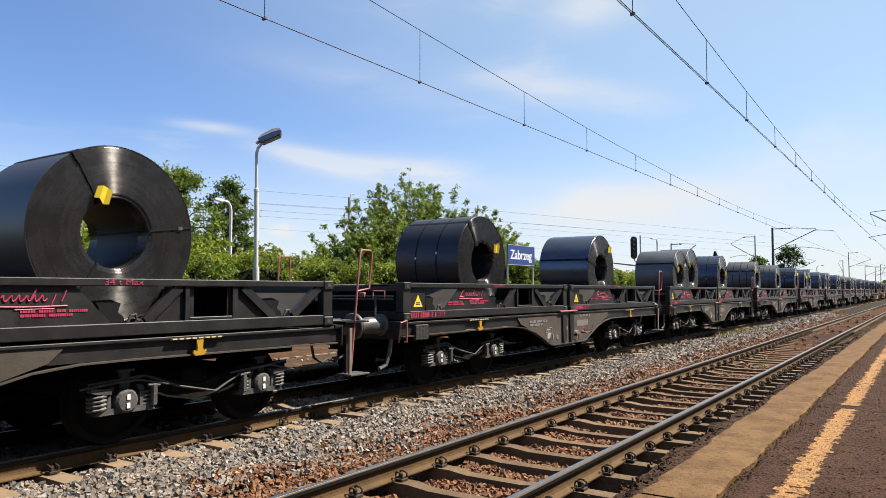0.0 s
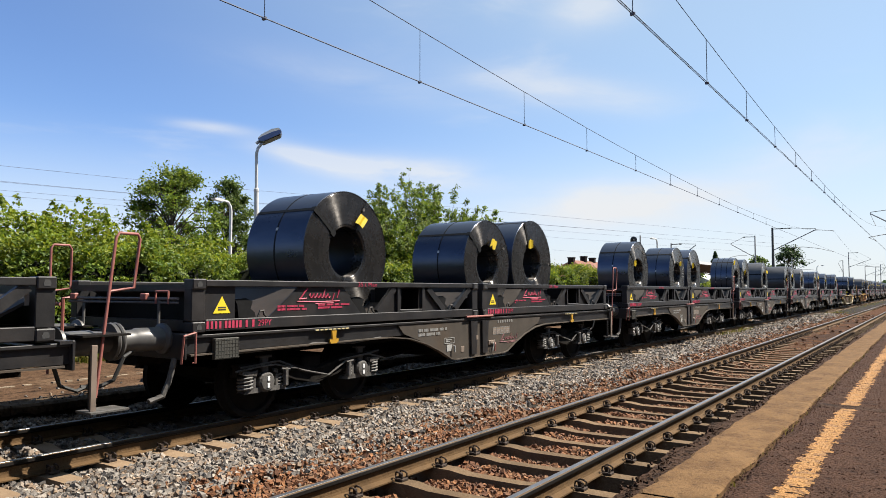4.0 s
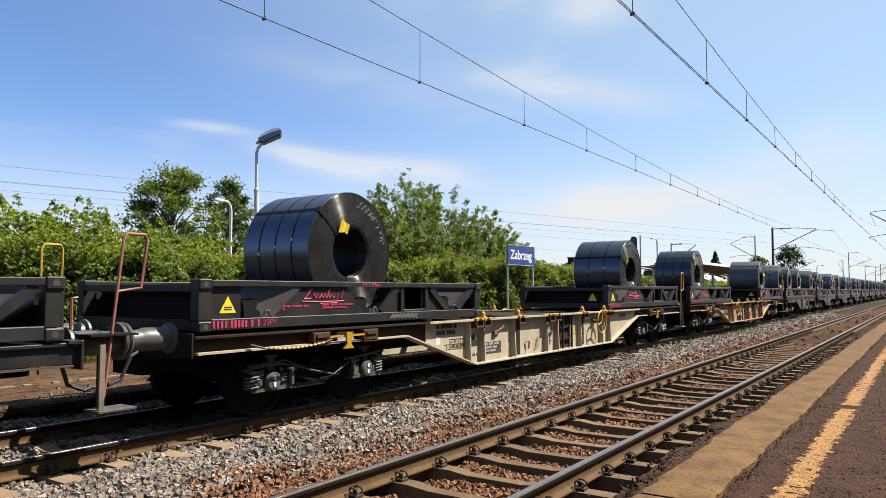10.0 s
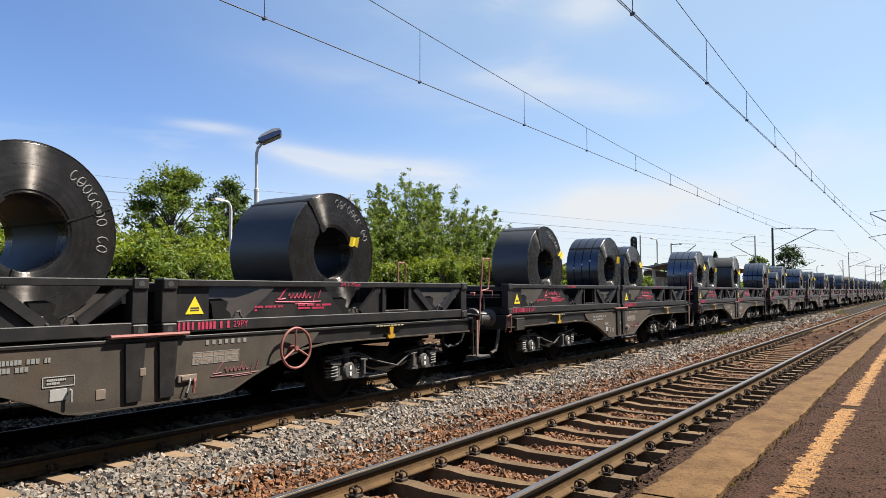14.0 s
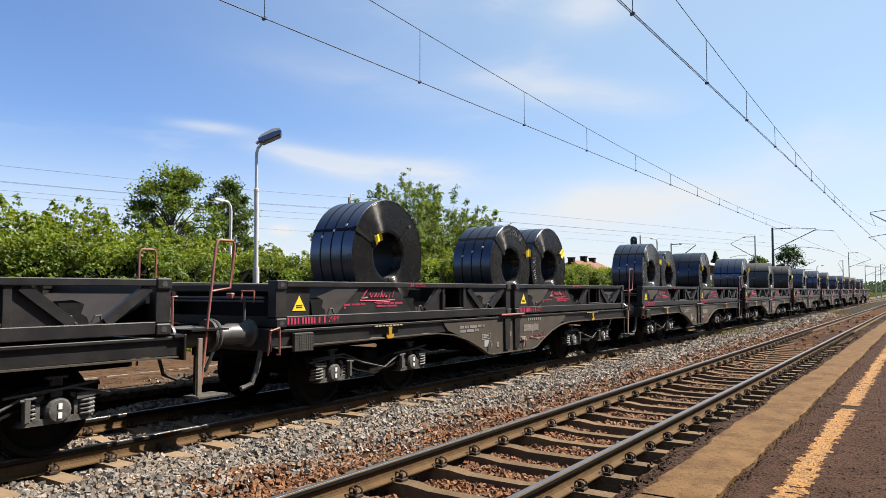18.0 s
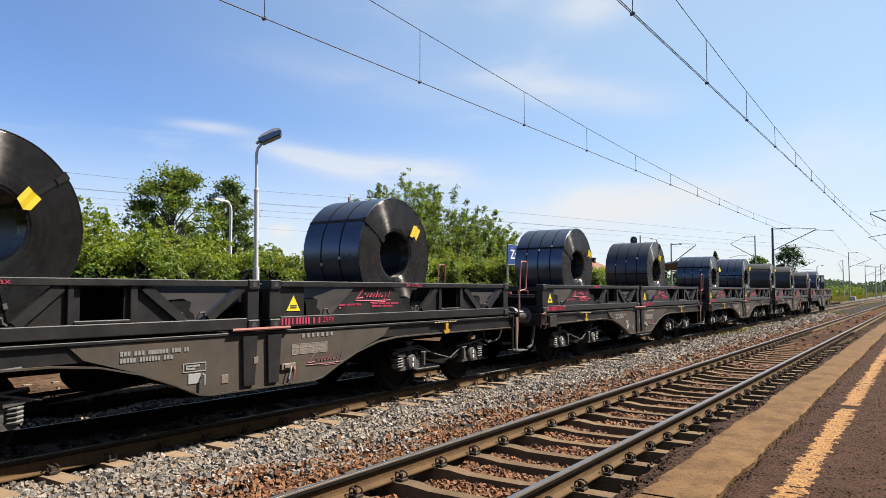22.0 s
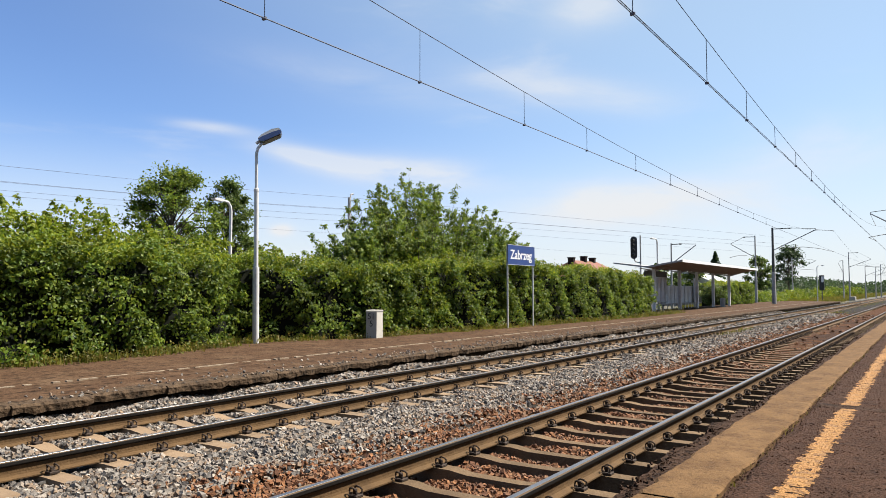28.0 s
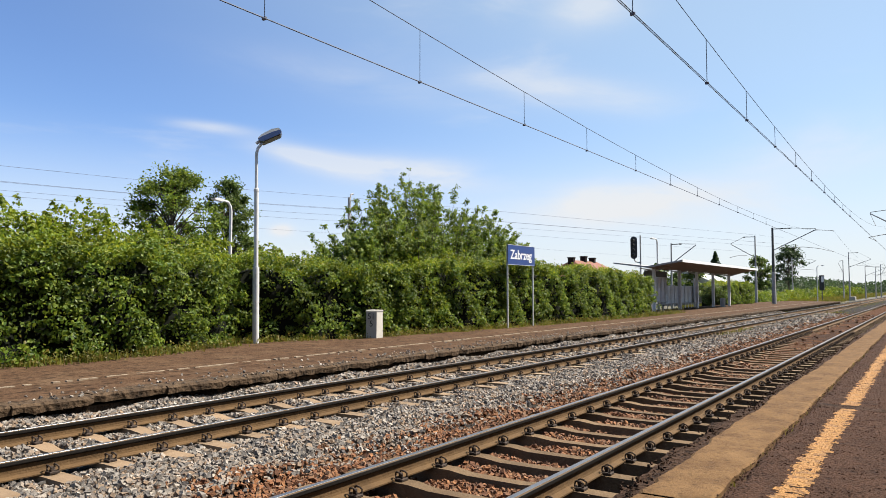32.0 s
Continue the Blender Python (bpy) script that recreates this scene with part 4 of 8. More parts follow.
        if random.random() < 0.8 + 0.35 * noise.noise(Vector((xx * 0.5, 2.0, 0))):
            wl.box(xx, xx + st, 11.27 + random.uniform(-0.012, 0.012), 11.335 + random.uniform(-0.012, 0.012), PZ - 0.03, PZ + 0.012)
        xx += st
    part("edge_line", wl, M["white_line"], far, "worn white painted line")
    # chips of stone lying along the edge
    n = 1000
    x, y = RNG.uniform(-4, 40, n), FAR_EDGE + 0.02 + np.abs(RNG.normal(0, 0.5, n))
    tv = chip_shapes()[0][2]
    tf = chip_shapes()[1]
    me = scatter("loose_chips", tv, tf, np.stack([x, y, np.full(n, PZ + 0.004)], 1), any_turn(RNG, n), RNG.uniform(0.008, 0.028, (n, 3)), M["stone_grey"])
    solid("loose_chips", me, M["stone_grey"], "loose stone chips on the far platform edge", "stone", kind="stuff")


def sky_block_wall():
    """Plain unseen wall added behind the camera to block low sky light."""
    w = Form().box(-45, 60, -8.4, -8.0, -0.75, 7.5)
    solid("wall_south", w, M["plaster"], "plain plastered wall added out of view to block low sky light", "wall", kind="structure")


ground()
sky_block_wall()
track("track_near", Y1, PHASE1, PITCH1, M["sleeper_old"], "rusty near railway track on old concrete sleepers", 110, 0.022)
track("track_far", Y2, PHASE2, PITCH2, M["sleeper_new"], "far railway track on pale concrete sleepers", 110)
platforms()
ballast()


# ---- train ----
# way gone by the train since the start, by time
GONE = [(0, 0.0), (1, 11.08), (2, 22.27), (3, 33.4), (3.5, 38.98), (4.5, 50.35), (5.5, 61.76), (6, 67.42), (6.5, 73.09), (7, 78.81), (7.5, 84.43), (8, 89.81), (9, 101.16), (9.5, 106.85),
        (10, 112.62), (11, 123.97), (12, 135.5), (13, 147.02), (13.5, 152.66), (14, 158.48), (14.4, 163.09), (16.5, 187.63), (17, 193.46), (18, 205.2), (19, 216.85), (20, 228.58), (21, 240.46),
        (22, 252.29), (23, 263.77), (24, 275.72), (25, 287.61), (25.5, 293.55), (28, 323.6), (32, 372.2)]
S0, PITCHW, LONGW = 8.7187, 13.6129, 19.63
SHORT_L, LONG_L = 12.24, 18.26      # length over the loading deck
SCRAWL = 3.4                        # a scrawl on one container's bottom rail
TRAIN = []                          # (thing, x at the start, y, z)


def wagon_x(k):
    if k <= 8:
        return S0 + PITCHW * k - 0.09 * (k < 0)
    return S0 + PITCHW * 8 + LONGW * min(k - 8, 2) + PITCHW * max(0, k - 10)


def wheelset(parent, x):
    fo = Form()
    for s in (-1, 1):
        a, b = s * 0.69, s * 0.825
        fo.lathe([(0.09, a), (0.40, a + s * 0.03), (0.40, a - s * 0.0), (0.485, a), (0.48, a + s * 0.03), (0.462, a + s * 0.04), (0.455, b), (0.40, b), (0.37, b - s * 0.045), (0.12, b - s * 0.03), (0.09, b + s * 0.02)], (0, 0, 0), "y", 36)
    fo.tube([(0, -0.98, 0), (0, 0.98, 0)], 0.085, 12)
    return part("wheelset", fo, M["wheel"], parent, "worn steel wheelset", smooth=40, at=pose(x, 0, 0.46))


def bogie(parent, x):
    b = part("bogie", Form().box(-0.18, 0.18, -0.98, 0.98, 0.50, 0.72, 0.03).box(-1.25, -1.15, -0.85, 0.85, 0.5, 0.62).box(1.15, 1.25, -0.85, 0.85, 0.5, 0.62).tube([(0, 0, 0.7), (0, 0, 0.9)], 0.22, 16),
             M["under"], parent, "dusty two-axle bogie", at=pose(x, 0, 0))
    for s in (-1, 1):
        y0, y1 = sorted((s * 0.92, s * 1.06))
        top = [(-1.32, 0.68), (-0.62, 0.68), (-0.34, 0.60), (0.0, 0.53), (0.34, 0.60), (0.62, 0.68), (1.32, 0.68)]
        bot = [(1.32, 0.56), (0.66, 0.56), (0.40, 0.46), (0.0, 0.38), (-0.40, 0.46), (-0.66, 0.56), (-1.32, 0.56)]
        part("side_frame", Form().prism(top + bot, "y", y0 + 0.03, y1 - 0.03).prism([(q, z - 0.02) for q, z in top] + [(q, z + 0.012) for q, z in reversed(top)], "y", y0, y1).prism([(q, z) for q, z in bot] + [(q, z - 0.022) for q, z in reversed(bot)], "y", y0 - 0.01, y1 + 0.01),
             M["under"], b)
        for ax in (-0.9, 0.9):
            box = Form().box(ax - 0.15, ax + 0.15, min(s * 0.9, s * 1.02), max(s * 0.9, s * 1.02), 0.36, 0.58, 0.03)
            box.lathe([(0.0, s * 1.0), (0.125, s * 1.0), (0.125, s * 1.09), (0.10, s * 1.115), (0.0, s * 1.12)], (ax, 0, 0.46), "y", 16)
            box.prism([(ax - 0.34, 0.34), (ax + 0.34, 0.34), (ax + 0.30, 0.385), (ax + 0.14, 0.40), (ax - 0.14, 0.40), (ax - 0.30, 0.385)], "y", min(s * 0.93, s * 1.08), max(s * 0.93, s * 1.08))
            part("axle_box", box, M["gear"], b, "grey axle box")
            if s > 0:
                continue
            for z in (0.475, 0.39):
                part("axle_box_mark", Form().box(ax - 0.018, ax + 0.018, -1.126, -1.118, z, z + 0.055), M["white"], b, "white painted mark")
            o = -1 if ax < 0 else 1
            for d, rs, rt in ((o * 0.285, 0.085, 0.017), (-o * 0.235, 0.055, 0.014)):
                sp = Form()
                pts = [(ax + d + rs * math.cos(t), s * 1.02 + rs * math.sin(t), 0.375 + 0.185 * t / (2 * math.pi * 4.5)) for t in (2 * math.pi * k / 8 for k in range(37))]
                sp.tube(pts, rt, 5)
                part("spring", sp, M["spring_steel"], b, "pale grey coil spring")
            tp = Form().box(ax - 0.055, ax + 0.055, min(s * 1.0, s * 1.06), max(s * 1.0, s * 1.06), 0.58, 0.78, 0.01).box(ax - 0.10, ax + 0.10, min(s * 0.98, s * 1.07), max(s * 0.98, s * 1.07), 0.755, 0.785, 0.006)
            for d in (-1, 1):
                tp.prism([(ax + d * 0.16, 0.36), (ax + d * 0.2, 0.36), (ax + d * 0.2, 0.60), (ax + d * 0.13, 0.62), (ax + d * 0.13, 0.58), (ax + d * 0.16, 0.56)], "y", min(s * 0.94, s * 1.07), max(s * 0.94, s * 1.07))
            part("axle_guide", tp, M["gear"], b, "grey axle guide")
            # cap over the outer spring, hanger link on the other side
            part("spring_cap", Form().prism([(ax + o * 0.17, 0.60), (ax + o * 0.38, 0.615), (ax + o * 0.40, 0.585), (ax + o * 0.33, 0.56), (ax + o * 0.17, 0.545)], "y", -1.10, -0.98), M["gear"], b, "grey spring cap")
            part("hanger_link", Form().box(ax - o * 0.30 - 0.03, ax - o * 0.30 + 0.03, -1.13, -1.07, 0.38, 0.61, 0.01).tube([(ax - o * 0.36, -1.11, 0.585), (ax - o * 0.22, -1.11, 0.60)], 0.018, 6), M["gear"], b, "grey spring link")
            part("guide_pipe", Form().tube([(ax - 0.5, -1.1, 0.625), (ax - 0.1, -1.11, 0.66), (ax + 0.12, -1.11, 0.665), (ax + 0.5, -1.1, 0.58)], 0.012, 6), M["gear"], b, "thin grey pipe")
        pipe = Form().tube([(-1.3, s * 1.07, 0.66), (-0.7, s * 1.08, 0.70), (-0.3, s * 1.09, 0.55), (0.2, s * 1.09, 0.44), (0.6, s * 1.08, 0.62), (1.3, s * 1.07, 0.70)], 0.014, 6)
        part("brake_pipe", pipe, M["gear"], b)
    for ax in (-0.9, 0.9):
        wheelset(b, ax)
    return b


def handrail(parent, x, y, label, material):
    fo = Form()
    top = 2.17
    lean = 0.11 if y < 0 else 0.0
    fo.tube([(x + dx + lean * (z - 0.55), y, z) for dx, z in ((-0.13, 0.55), (-0.13, top - 0.05), (-0.10, top), (0.10, top), (0.13, top - 0.05), (0.13, 1.62), (-0.13, 1.58))], 0.016, 8)
    part("hand_rail", fo, material, parent, label, smooth=50)


def buffers(parent, x, d):
    for s in (-1, 1):
        fo = Form()
        prof = [(0.0, 0.0), (0.17, 0.0), (0.17, 0.03), (0.125, 0.05), (0.13, 0.34), (0.115, 0.37), (0.105, 0.56), (0.12, 0.59), (0.19, 0.605), (0.20, 0.62), (0.19, 0.645), (0.0, 0.655)]
        fo.lathe([(r, d * a) for r, a in prof], (x, s * 0.875, 1.06), "x", 20)
        part("buffer", fo, M["buffer"], parent, "greasy grey side buffer", smooth=40)
    fo = Form().box(min(x, x + d * 0.25), max(x, x + d * 0.25), -0.06, 0.06, 0.94, 1.12, 0.02)
    fo.tube([(x + d * 0.2, 0, 1.03), (x + d * 0.45, 0, 0.93), (x + d * 0.66, 0, 1.0)], 0.035, 8)
    part("screw_coupling", fo, M["under"], parent)
    hose = Form().tube([(x, -0.45, 0.95), (x + d * 0.2, -0.45, 0.85), (x + d * 0.3, -0.42, 0.6), (x + d * 0.5, -0.38, 0.52), (x + d * 0.64, -0.36, 0.56)], 0.022, 6)
    part("brake_hose", hose, M["ink"], parent)


def bars(rows, x, z, y, cell_w, cell_h, gap=0.25):
    """Rows of plain bars that stand for lettering too small to read."""
    fo = Form()
    for r, counts in enumerate(rows):
        xx = x
        for c in counts:
            m = max(1, round(c * cell_w / (cell_h * 0.8)))
            for q in range(m):
                fo.box(xx + c * cell_w * q / m, xx + c * cell_w * (q + 0.8) / m, y - 0.003, y + 0.002, z - r * cell_h * 1.5 - cell_h, z - r * cell_h * 1.5)
            xx += c * cell_w + cell_w * 0.6
    return fo


def marks(name, form, material, parent, label=""):
    return tagged(part(name, form, material, parent, label), kind="stuff")


def word_mark(x, z, y, size=1.0):
    """A flowing underlined word mark as plain strokes; x is its start, z its middle."""
    fo = Form()

    def pen(pts, r):
        fo.tube([(x + px * size, y, z + pz * size) for px, pz in pts], r * size, 5)
    pen([(0.19, 0.085), (0.13, 0.03), (0.07, -0.04), (0.03, -0.055), (0.10, -0.055), (0.17, -0.045)], 0.009)
    pen([(0.21 + 0.40 * q / 56 + 0.012 * math.sin(q * 0.67 + 0.6), -0.013 + 0.029 * math.sin(q * 0.67)) for q in range(57)], 0.008)
    pen([(0.47, -0.02), (0.52, 0.075)], 0.008)
    pen([(0.65, -0.08), (0.69, 0.02)], 0.0085)
    pen([(0.745, -0.045), (0.79, 0.065)], 0.0085)
    pen([(0.0, -0.085), (0.4, -0.095), (0.80, -0.088)], 0.0085)
    pen([(0.33, -0.118), (0.68, -0.112)], 0.006)
    return fo


def short_wagon():
    """Black forty-foot flat wagon with a fish-bellied frame; x from 0 to 12.24 along the deck."""
    L = SHORT_L
    c = L / 2
    w = thing("flat_wagon", "black flat wagon with grey-brown fish-bellied frame", "railway wagon", group="coil train wagons")
    for s in (-1, 1):
        ya, yb = s * 1.2, s * 1.19
        sill = Form().box(-0.06, L + 0.06, min(s * 1.18, s * 1.24), max(s * 1.18, s * 1.24), 1.065, 1.10, 0.006)
        sill.box(-0.06, L + 0.06, min(s * 1.19, s * 1.205), max(s * 1.19, s * 1.205), 0.90, 1.07)
        part("side_sill", sill, M["black"], w)
        curve = [(3.0, 0.90), (3.55, 0.895), (4.0, 0.85), (4.45, 0.74), (4.85, 0.59), (5.15, 0.455), (5.3, 0.43), (L - 5.3, 0.43), (L - 5.15, 0.455), (L - 4.85, 0.59), (L - 4.45, 0.74), (L - 4.0, 0.85), (L - 3.55, 0.895), (L - 3.0, 0.90)]
        web = Form().prism(curve[3:-3] + [(L - 3.85, 0.92), (L - 3.7, 1.06), (3.7, 1.06), (3.85, 0.92)], "y", min(s * 1.21, s * 1.225), max(s * 1.21, s * 1.225))
        part("fishbelly_web", web, M["belly"], w, "grey-brown fish-bellied side plate")
        lip = [(0.0, 0.89)] + curve + [(L, 0.89)]
        fl = Form().prism(lip + [(q, z - 0.018) for q, z in reversed(lip)], "y", min(s * 1.16, s * 1.25), max(s * 1.16, s * 1.25))
        part("lower_flange", fl, M["belly"], w)
        for px in (c - 0.36, c + 0.02):
            part("web_post", Form().prism([(px, 0.47), (px + 0.16, 0.47), (px + 0.2, 1.05), (px - 0.02, 1.05)], "y", min(s * 1.22, s * 1.262), max(s * 1.22, s * 1.262)), M["black"], w)
        lv = Form().tube([(c - 0.55, s * 1.27, 1.13), (c + 0.35, s * 1.27, 1.13)], 0.02, 8)
        part("locking_bar", lv, M["red_rail"], w, "pink-painted locking bar")
        for q in (2.24, 10.0):
            hook = Form().prism([(q - 0.045, 1.05), (q + 0.045, 1.05), (q + 0.035, 0.97), (q + 0.05, 0.925), (q + 0.085, 0.94), (q + 0.08, 0.90), (q + 0.04, 0.88), (q - 0.06, 0.88), (q - 0.085, 0.91), (q - 0.08, 0.94), (q - 0.035, 0.93), (q - 0.03, 0.97)], "y", min(s * 1.25, s * 1.275), max(s * 1.25, s * 1.275))
            part("lashing_hook", hook, M["yellow"], w, "yellow lashing hook")
            if s > 0:
                continue
            part("hook_strip", Form().box(q - 0.36, q + 0.32, min(s * 1.24, s * 1.262), max(s * 1.24, s * 1.262), 1.062, 1.080), M["ink"], w, "dark striped strip")
        # striped edge of the hook plate
        st = Form()
        for q in range(8):
            for x in (1.90, 9.66):
                st.box(x + q * 0.083, x + 0.055 + q * 0.083, min(s * 1.261, s * 1.265), max(s * 1.261, s * 1.265), 1.064, 1.079)
        if s < 0:
            tagged(part("hook_stripes", st, M["pale_yellow"], w, "pale yellow stripes"), kind="stuff")
        bx = Form().box(0.30, 0.64, min(s * 1.21, s * 1.27), max(s * 1.21, s * 1.27), 0.81, 1.05, 0.008)
        part("document_box", bx, M["greybox"], w, "grey mesh document holder")
        bx = Form()
        for q in range(6):
            bx.box(0.30, 0.64, min(s * 1.268, s * 1.274), max(s * 1.268, s * 1.274), 0.825 + q * 0.04, 0.83 + q * 0.04)
        for q in range(9):
            bx.box(0.305 + q * 0.04, 0.31 + q * 0.04, min(s * 1.268, s * 1.274), max(s * 1.268, s * 1.274), 0.815, 1.04)
        if s < 0:
            marks("holder_mesh", bx, M["greybox"], w, "wire mesh")
        pipe = Form().tube([(0.65, s * 1.2, 0.86), (1.8, s * 1.21, 0.875), (1.9, s * 1.21, 0.90), (2.7, s * 1.21, 0.86), (3.3, s * 1.2, 0.90)], 0.016, 6)
        part("side_pipe", pipe, M["gear"], w)
    marks("lettering_block", bars([[2, 2, 4, 2, 1], [3, 4, 2]], 4.22, 0.975, -1.228, 0.06, 0.045), M["worn_white"], w, "small white lettering bars")
    marks("lettering_block", bars([[3], [2]], 4.99, 0.775, -1.228, 0.06, 0.02), M["white_mark"], w)
    marks("load_table", bars([[1, 1, 1, 1, 1, 1, 1]], 6.72, 1.035, -1.228, 0.055, 0.05).box(6.55, 7.19, -1.230, -1.226, 0.902, 0.910).box(6.55, 7.19, -1.230, -1.226, 0.855, 0.863).box(6.55, 7.19, -1.230, -1.226, 0.775, 0.783)
          .box(6.55, 6.558, -1.230, -1.226, 0.783, 0.902).box(7.182, 7.19, -1.230, -1.226, 0.783, 0.902).box(6.68, 6.686, -1.230, -1.226, 0.783, 0.902).box(6.83, 6.836, -1.230, -1.226, 0.783, 0.902).box(6.98, 6.986, -1.230, -1.226, 0.783, 0.902), M["worn_white"], w, "white load table")
    part("table_field", Form().box(6.56, 7.18, -1.2275, -1.2255, 0.786, 0.90), M["canopy_edge"], w, "faded pale table field")
    tagged(lettering("load_figure", "SS 47s 55s  63s", 0.062, M["worn_white"], w, pose(6.87, -1.228, 0.818), width=0.56), kind="stuff")
    part("word_mark", word_mark(6.80, 0.70, -1.228, 0.86), M["faded_pink"], w, "faded pink word mark")
    part("drain_cock", Form().box(6.36, 6.60, -1.25, -1.226, 0.60, 0.68, 0.006).box(6.40, 6.50, -1.262, -1.25, 0.62, 0.67, 0.004), M["canopy_edge"], w, "tan drain cock plate")
    part("cock_handle", Form().tube([(6.56, -1.262, 0.63), (6.55, -1.28, 0.60), (6.53, -1.28, 0.48)], 0.015, 6), M["red_rail"], w, "faded red cock handle")
    part("cock_handle", Form().tube([(6.5, -1.262, 0.64), (6.49, -1.28, 0.61), (6.45, -1.28, 0.49)], 0.010, 6), M["white_mark"], w, "pale cock handle")
    for q in ((5.46, 5.56, -1.232, -1.22, 0.53, 0.63), (5.90, 5.97, -1.268, -1.24, 0.72, 0.8)):
        part("ochre_plate", Form().box(*q, 0.004), M["canopy_edge"], w, "small ochre plate")
    part("data_frame", Form().box(4.95, 5.25, -1.231, -1.226, 0.70, 0.708).box(4.95, 5.25, -1.231, -1.226, 0.79, 0.798).box(4.95, 4.958, -1.231, -1.226, 0.708, 0.79).box(5.242, 5.25, -1.231, -1.226, 0.708, 0.79), M["white_mark"], w, "white painted frame")
    part("notice_plate", Form().box(5.02, 5.18, -1.232, -1.226, 0.57, 0.68, 0.002), M["white_mark"], w, "small white notice plate")
    part("valve", Form().tube([(5.2, -1.24, 0.66), (5.2, -1.27, 0.66), (5.2, -1.27, 0.55)], 0.014, 6), M["white_mark"], w, "white-handled valve")
    part("centre_sill", Form().box(-0.05, L + 0.05, -0.32, 0.32, 0.72, 1.08), M["under"], w)
    # unseen reservoirs and rods, added to block light from beyond the wagon
    for q, s in ((4.6, 1), (L - 5.9, -1)):
        part("air_reservoir", Form().lathe([(0.0, 0), (0.12, 0.02), (0.19, 0.09), (0.19, 1.2), (0.12, 1.27), (0.0, 1.29)], (q, s * 0.55, 0.62), "x", 14), M["under"], w, "black air reservoir added to block light under the wagon", smooth=50)
    part("brake_rigging", Form().tube([(2.2, 0.1, 0.42), (c, 0.1, 0.5), (L - 2.2, 0.1, 0.42)], 0.03, 6).tube([(3.3, -0.25, 0.38), (c - 0.4, -0.2, 0.55)], 0.03, 6).box(c - 0.5, c + 0.5, -0.25, 0.3, 0.42, 0.72, 0.04).box(c - 0.7, c - 0.62, -0.9, 0.9, 0.45, 0.7), M["under"], w, "black brake rods added to block light under the wagon")
    deck = Form()
    for q in (0.02, 1.9, 3.6, 5.5, 6.5, 8.4, 10.1, L - 0.22):
        deck.box(q, q + 0.2, -1.19, 1.19, 0.95, 1.075)
    deck.box(0, L, -0.62, -0.5, 0.98, 1.075).box(0, L, 0.5, 0.62, 0.98, 1.075)
    deck.box(0.0, 2.9, -1.18, 1.18, 1.03, 1.06).box(L - 2.9, L, -1.18, 1.18, 1.03, 1.06)
    part("deck_frame", deck, M["black"], w)
    for x, d in ((-0.06, -1), (L + 0.06, 1)):
        part("headstock", Form().box(min(x, x + d * 0.03), max(x, x + d * 0.03), -1.26, 1.26, 0.84, 1.12, 0.006).box(min(x, x - d * 0.12), max(x, x - d * 0.12), -1.26, 1.26, 1.09, 1.12), M["black"], w)
        buffers(w, x + d * 0.03, d)
    # steps and rails at the far corner on this side, near corner on the other
    for s, x in ((-1, L + 0.46), (1, -0.16)):
        handrail(w, x, s * 1.2, "faded red hand rail", M["red_rail"])
        part("platform_plate", Form().box(x - 0.3, x + 0.2, min(s * 0.6, s * 1.25), max(s * 0.6, s * 1.25), 1.14, 1.16), M["under"], w)
    part("brake_rods", Form().tube([(L + 0.1, -0.95, 1.46), (L + 0.12, 0.9, 1.46)], 0.02, 6).tube([(L + 0.12, -0.95, 1.16), (L + 0.12, -0.95, 1.52), (L + 0.18, -0.95, 1.52)], 0.016, 6).tube([(L + 0.12, 0.9, 1.16), (L + 0.12, 0.9, 1.5)], 0.016, 6), M["red_rail"], w, "faded red shunting rail")
    part("foot_step", Form().box(L + 0.24, L + 0.64, -1.28, -1.0, 0.40, 0.425, 0.004), M["gear"], w, "grey steel foot step")
    part("step_hanger", Form().box(L + 0.27, L + 0.33, -1.22, -1.19, 0.42, 1.06, 0.004), M["canopy_edge"], w, "tan weathered step hanger")
    part("step_hanger", Form().box(L + 0.33, L + 0.37, -1.1, -1.06, 0.42, 0.95), M["black"], w)
    part("end_handle", Form().tube([(-0.09, -0.95, 1.44), (-0.09, -0.95, 1.58), (-0.09, -0.72, 1.58), (-0.09, -0.72, 1.44)], 0.013, 6), M["red_rail"], w, "faded red end handle")
    part("end_rail", Form().tube([(-0.07, -1.1, 1.50), (-0.07, 1.15, 1.50)], 0.018, 6).tube([(-0.07, -1.1, 1.455), (-0.07, 1.15, 1.455)], 0.014, 6).tube([(-0.07, -0.75, 1.10), (-0.07, -0.75, 1.5)], 0.016, 6).tube([(-0.07, 0.8, 1.10), (-0.07, 0.8, 1.5)], 0.016, 6), M["spring_steel"], w, "worn steel end rail")
    for q in (-0.5, 1.0):
        part("rail_knob", Form().box(-0.12, -0.05, q - 0.05, q + 0.05, 1.48, 1.56, 0.012), M["red_rail"], w, "faded red rail knob")
    part("grab_handle", Form().tube([(0.02, -1.26, 1.13), (0.02, -1.30, 1.13), (0.02, -1.30, 0.80), (0.02, -1.26, 0.80), ], 0.013, 6).tube([(-0.13, -1.26, 0.80), (-0.13, -1.3, 1.1), (0.02, -1.3, 1.13)], 0.013, 6), M["red_rail"], w, "red grab handle")
    part("end_bracket", Form().tube([(-0.1, -1.1, 0.85), (-0.16, -1.1, 0.62), (-0.24, -1.1, 0.46), (-0.4, -1.1, 0.42)], 0.032, 6), M["gear"], w)
    bogie(w, 2.13)
    bogie(w, L - 2.08)
    return w


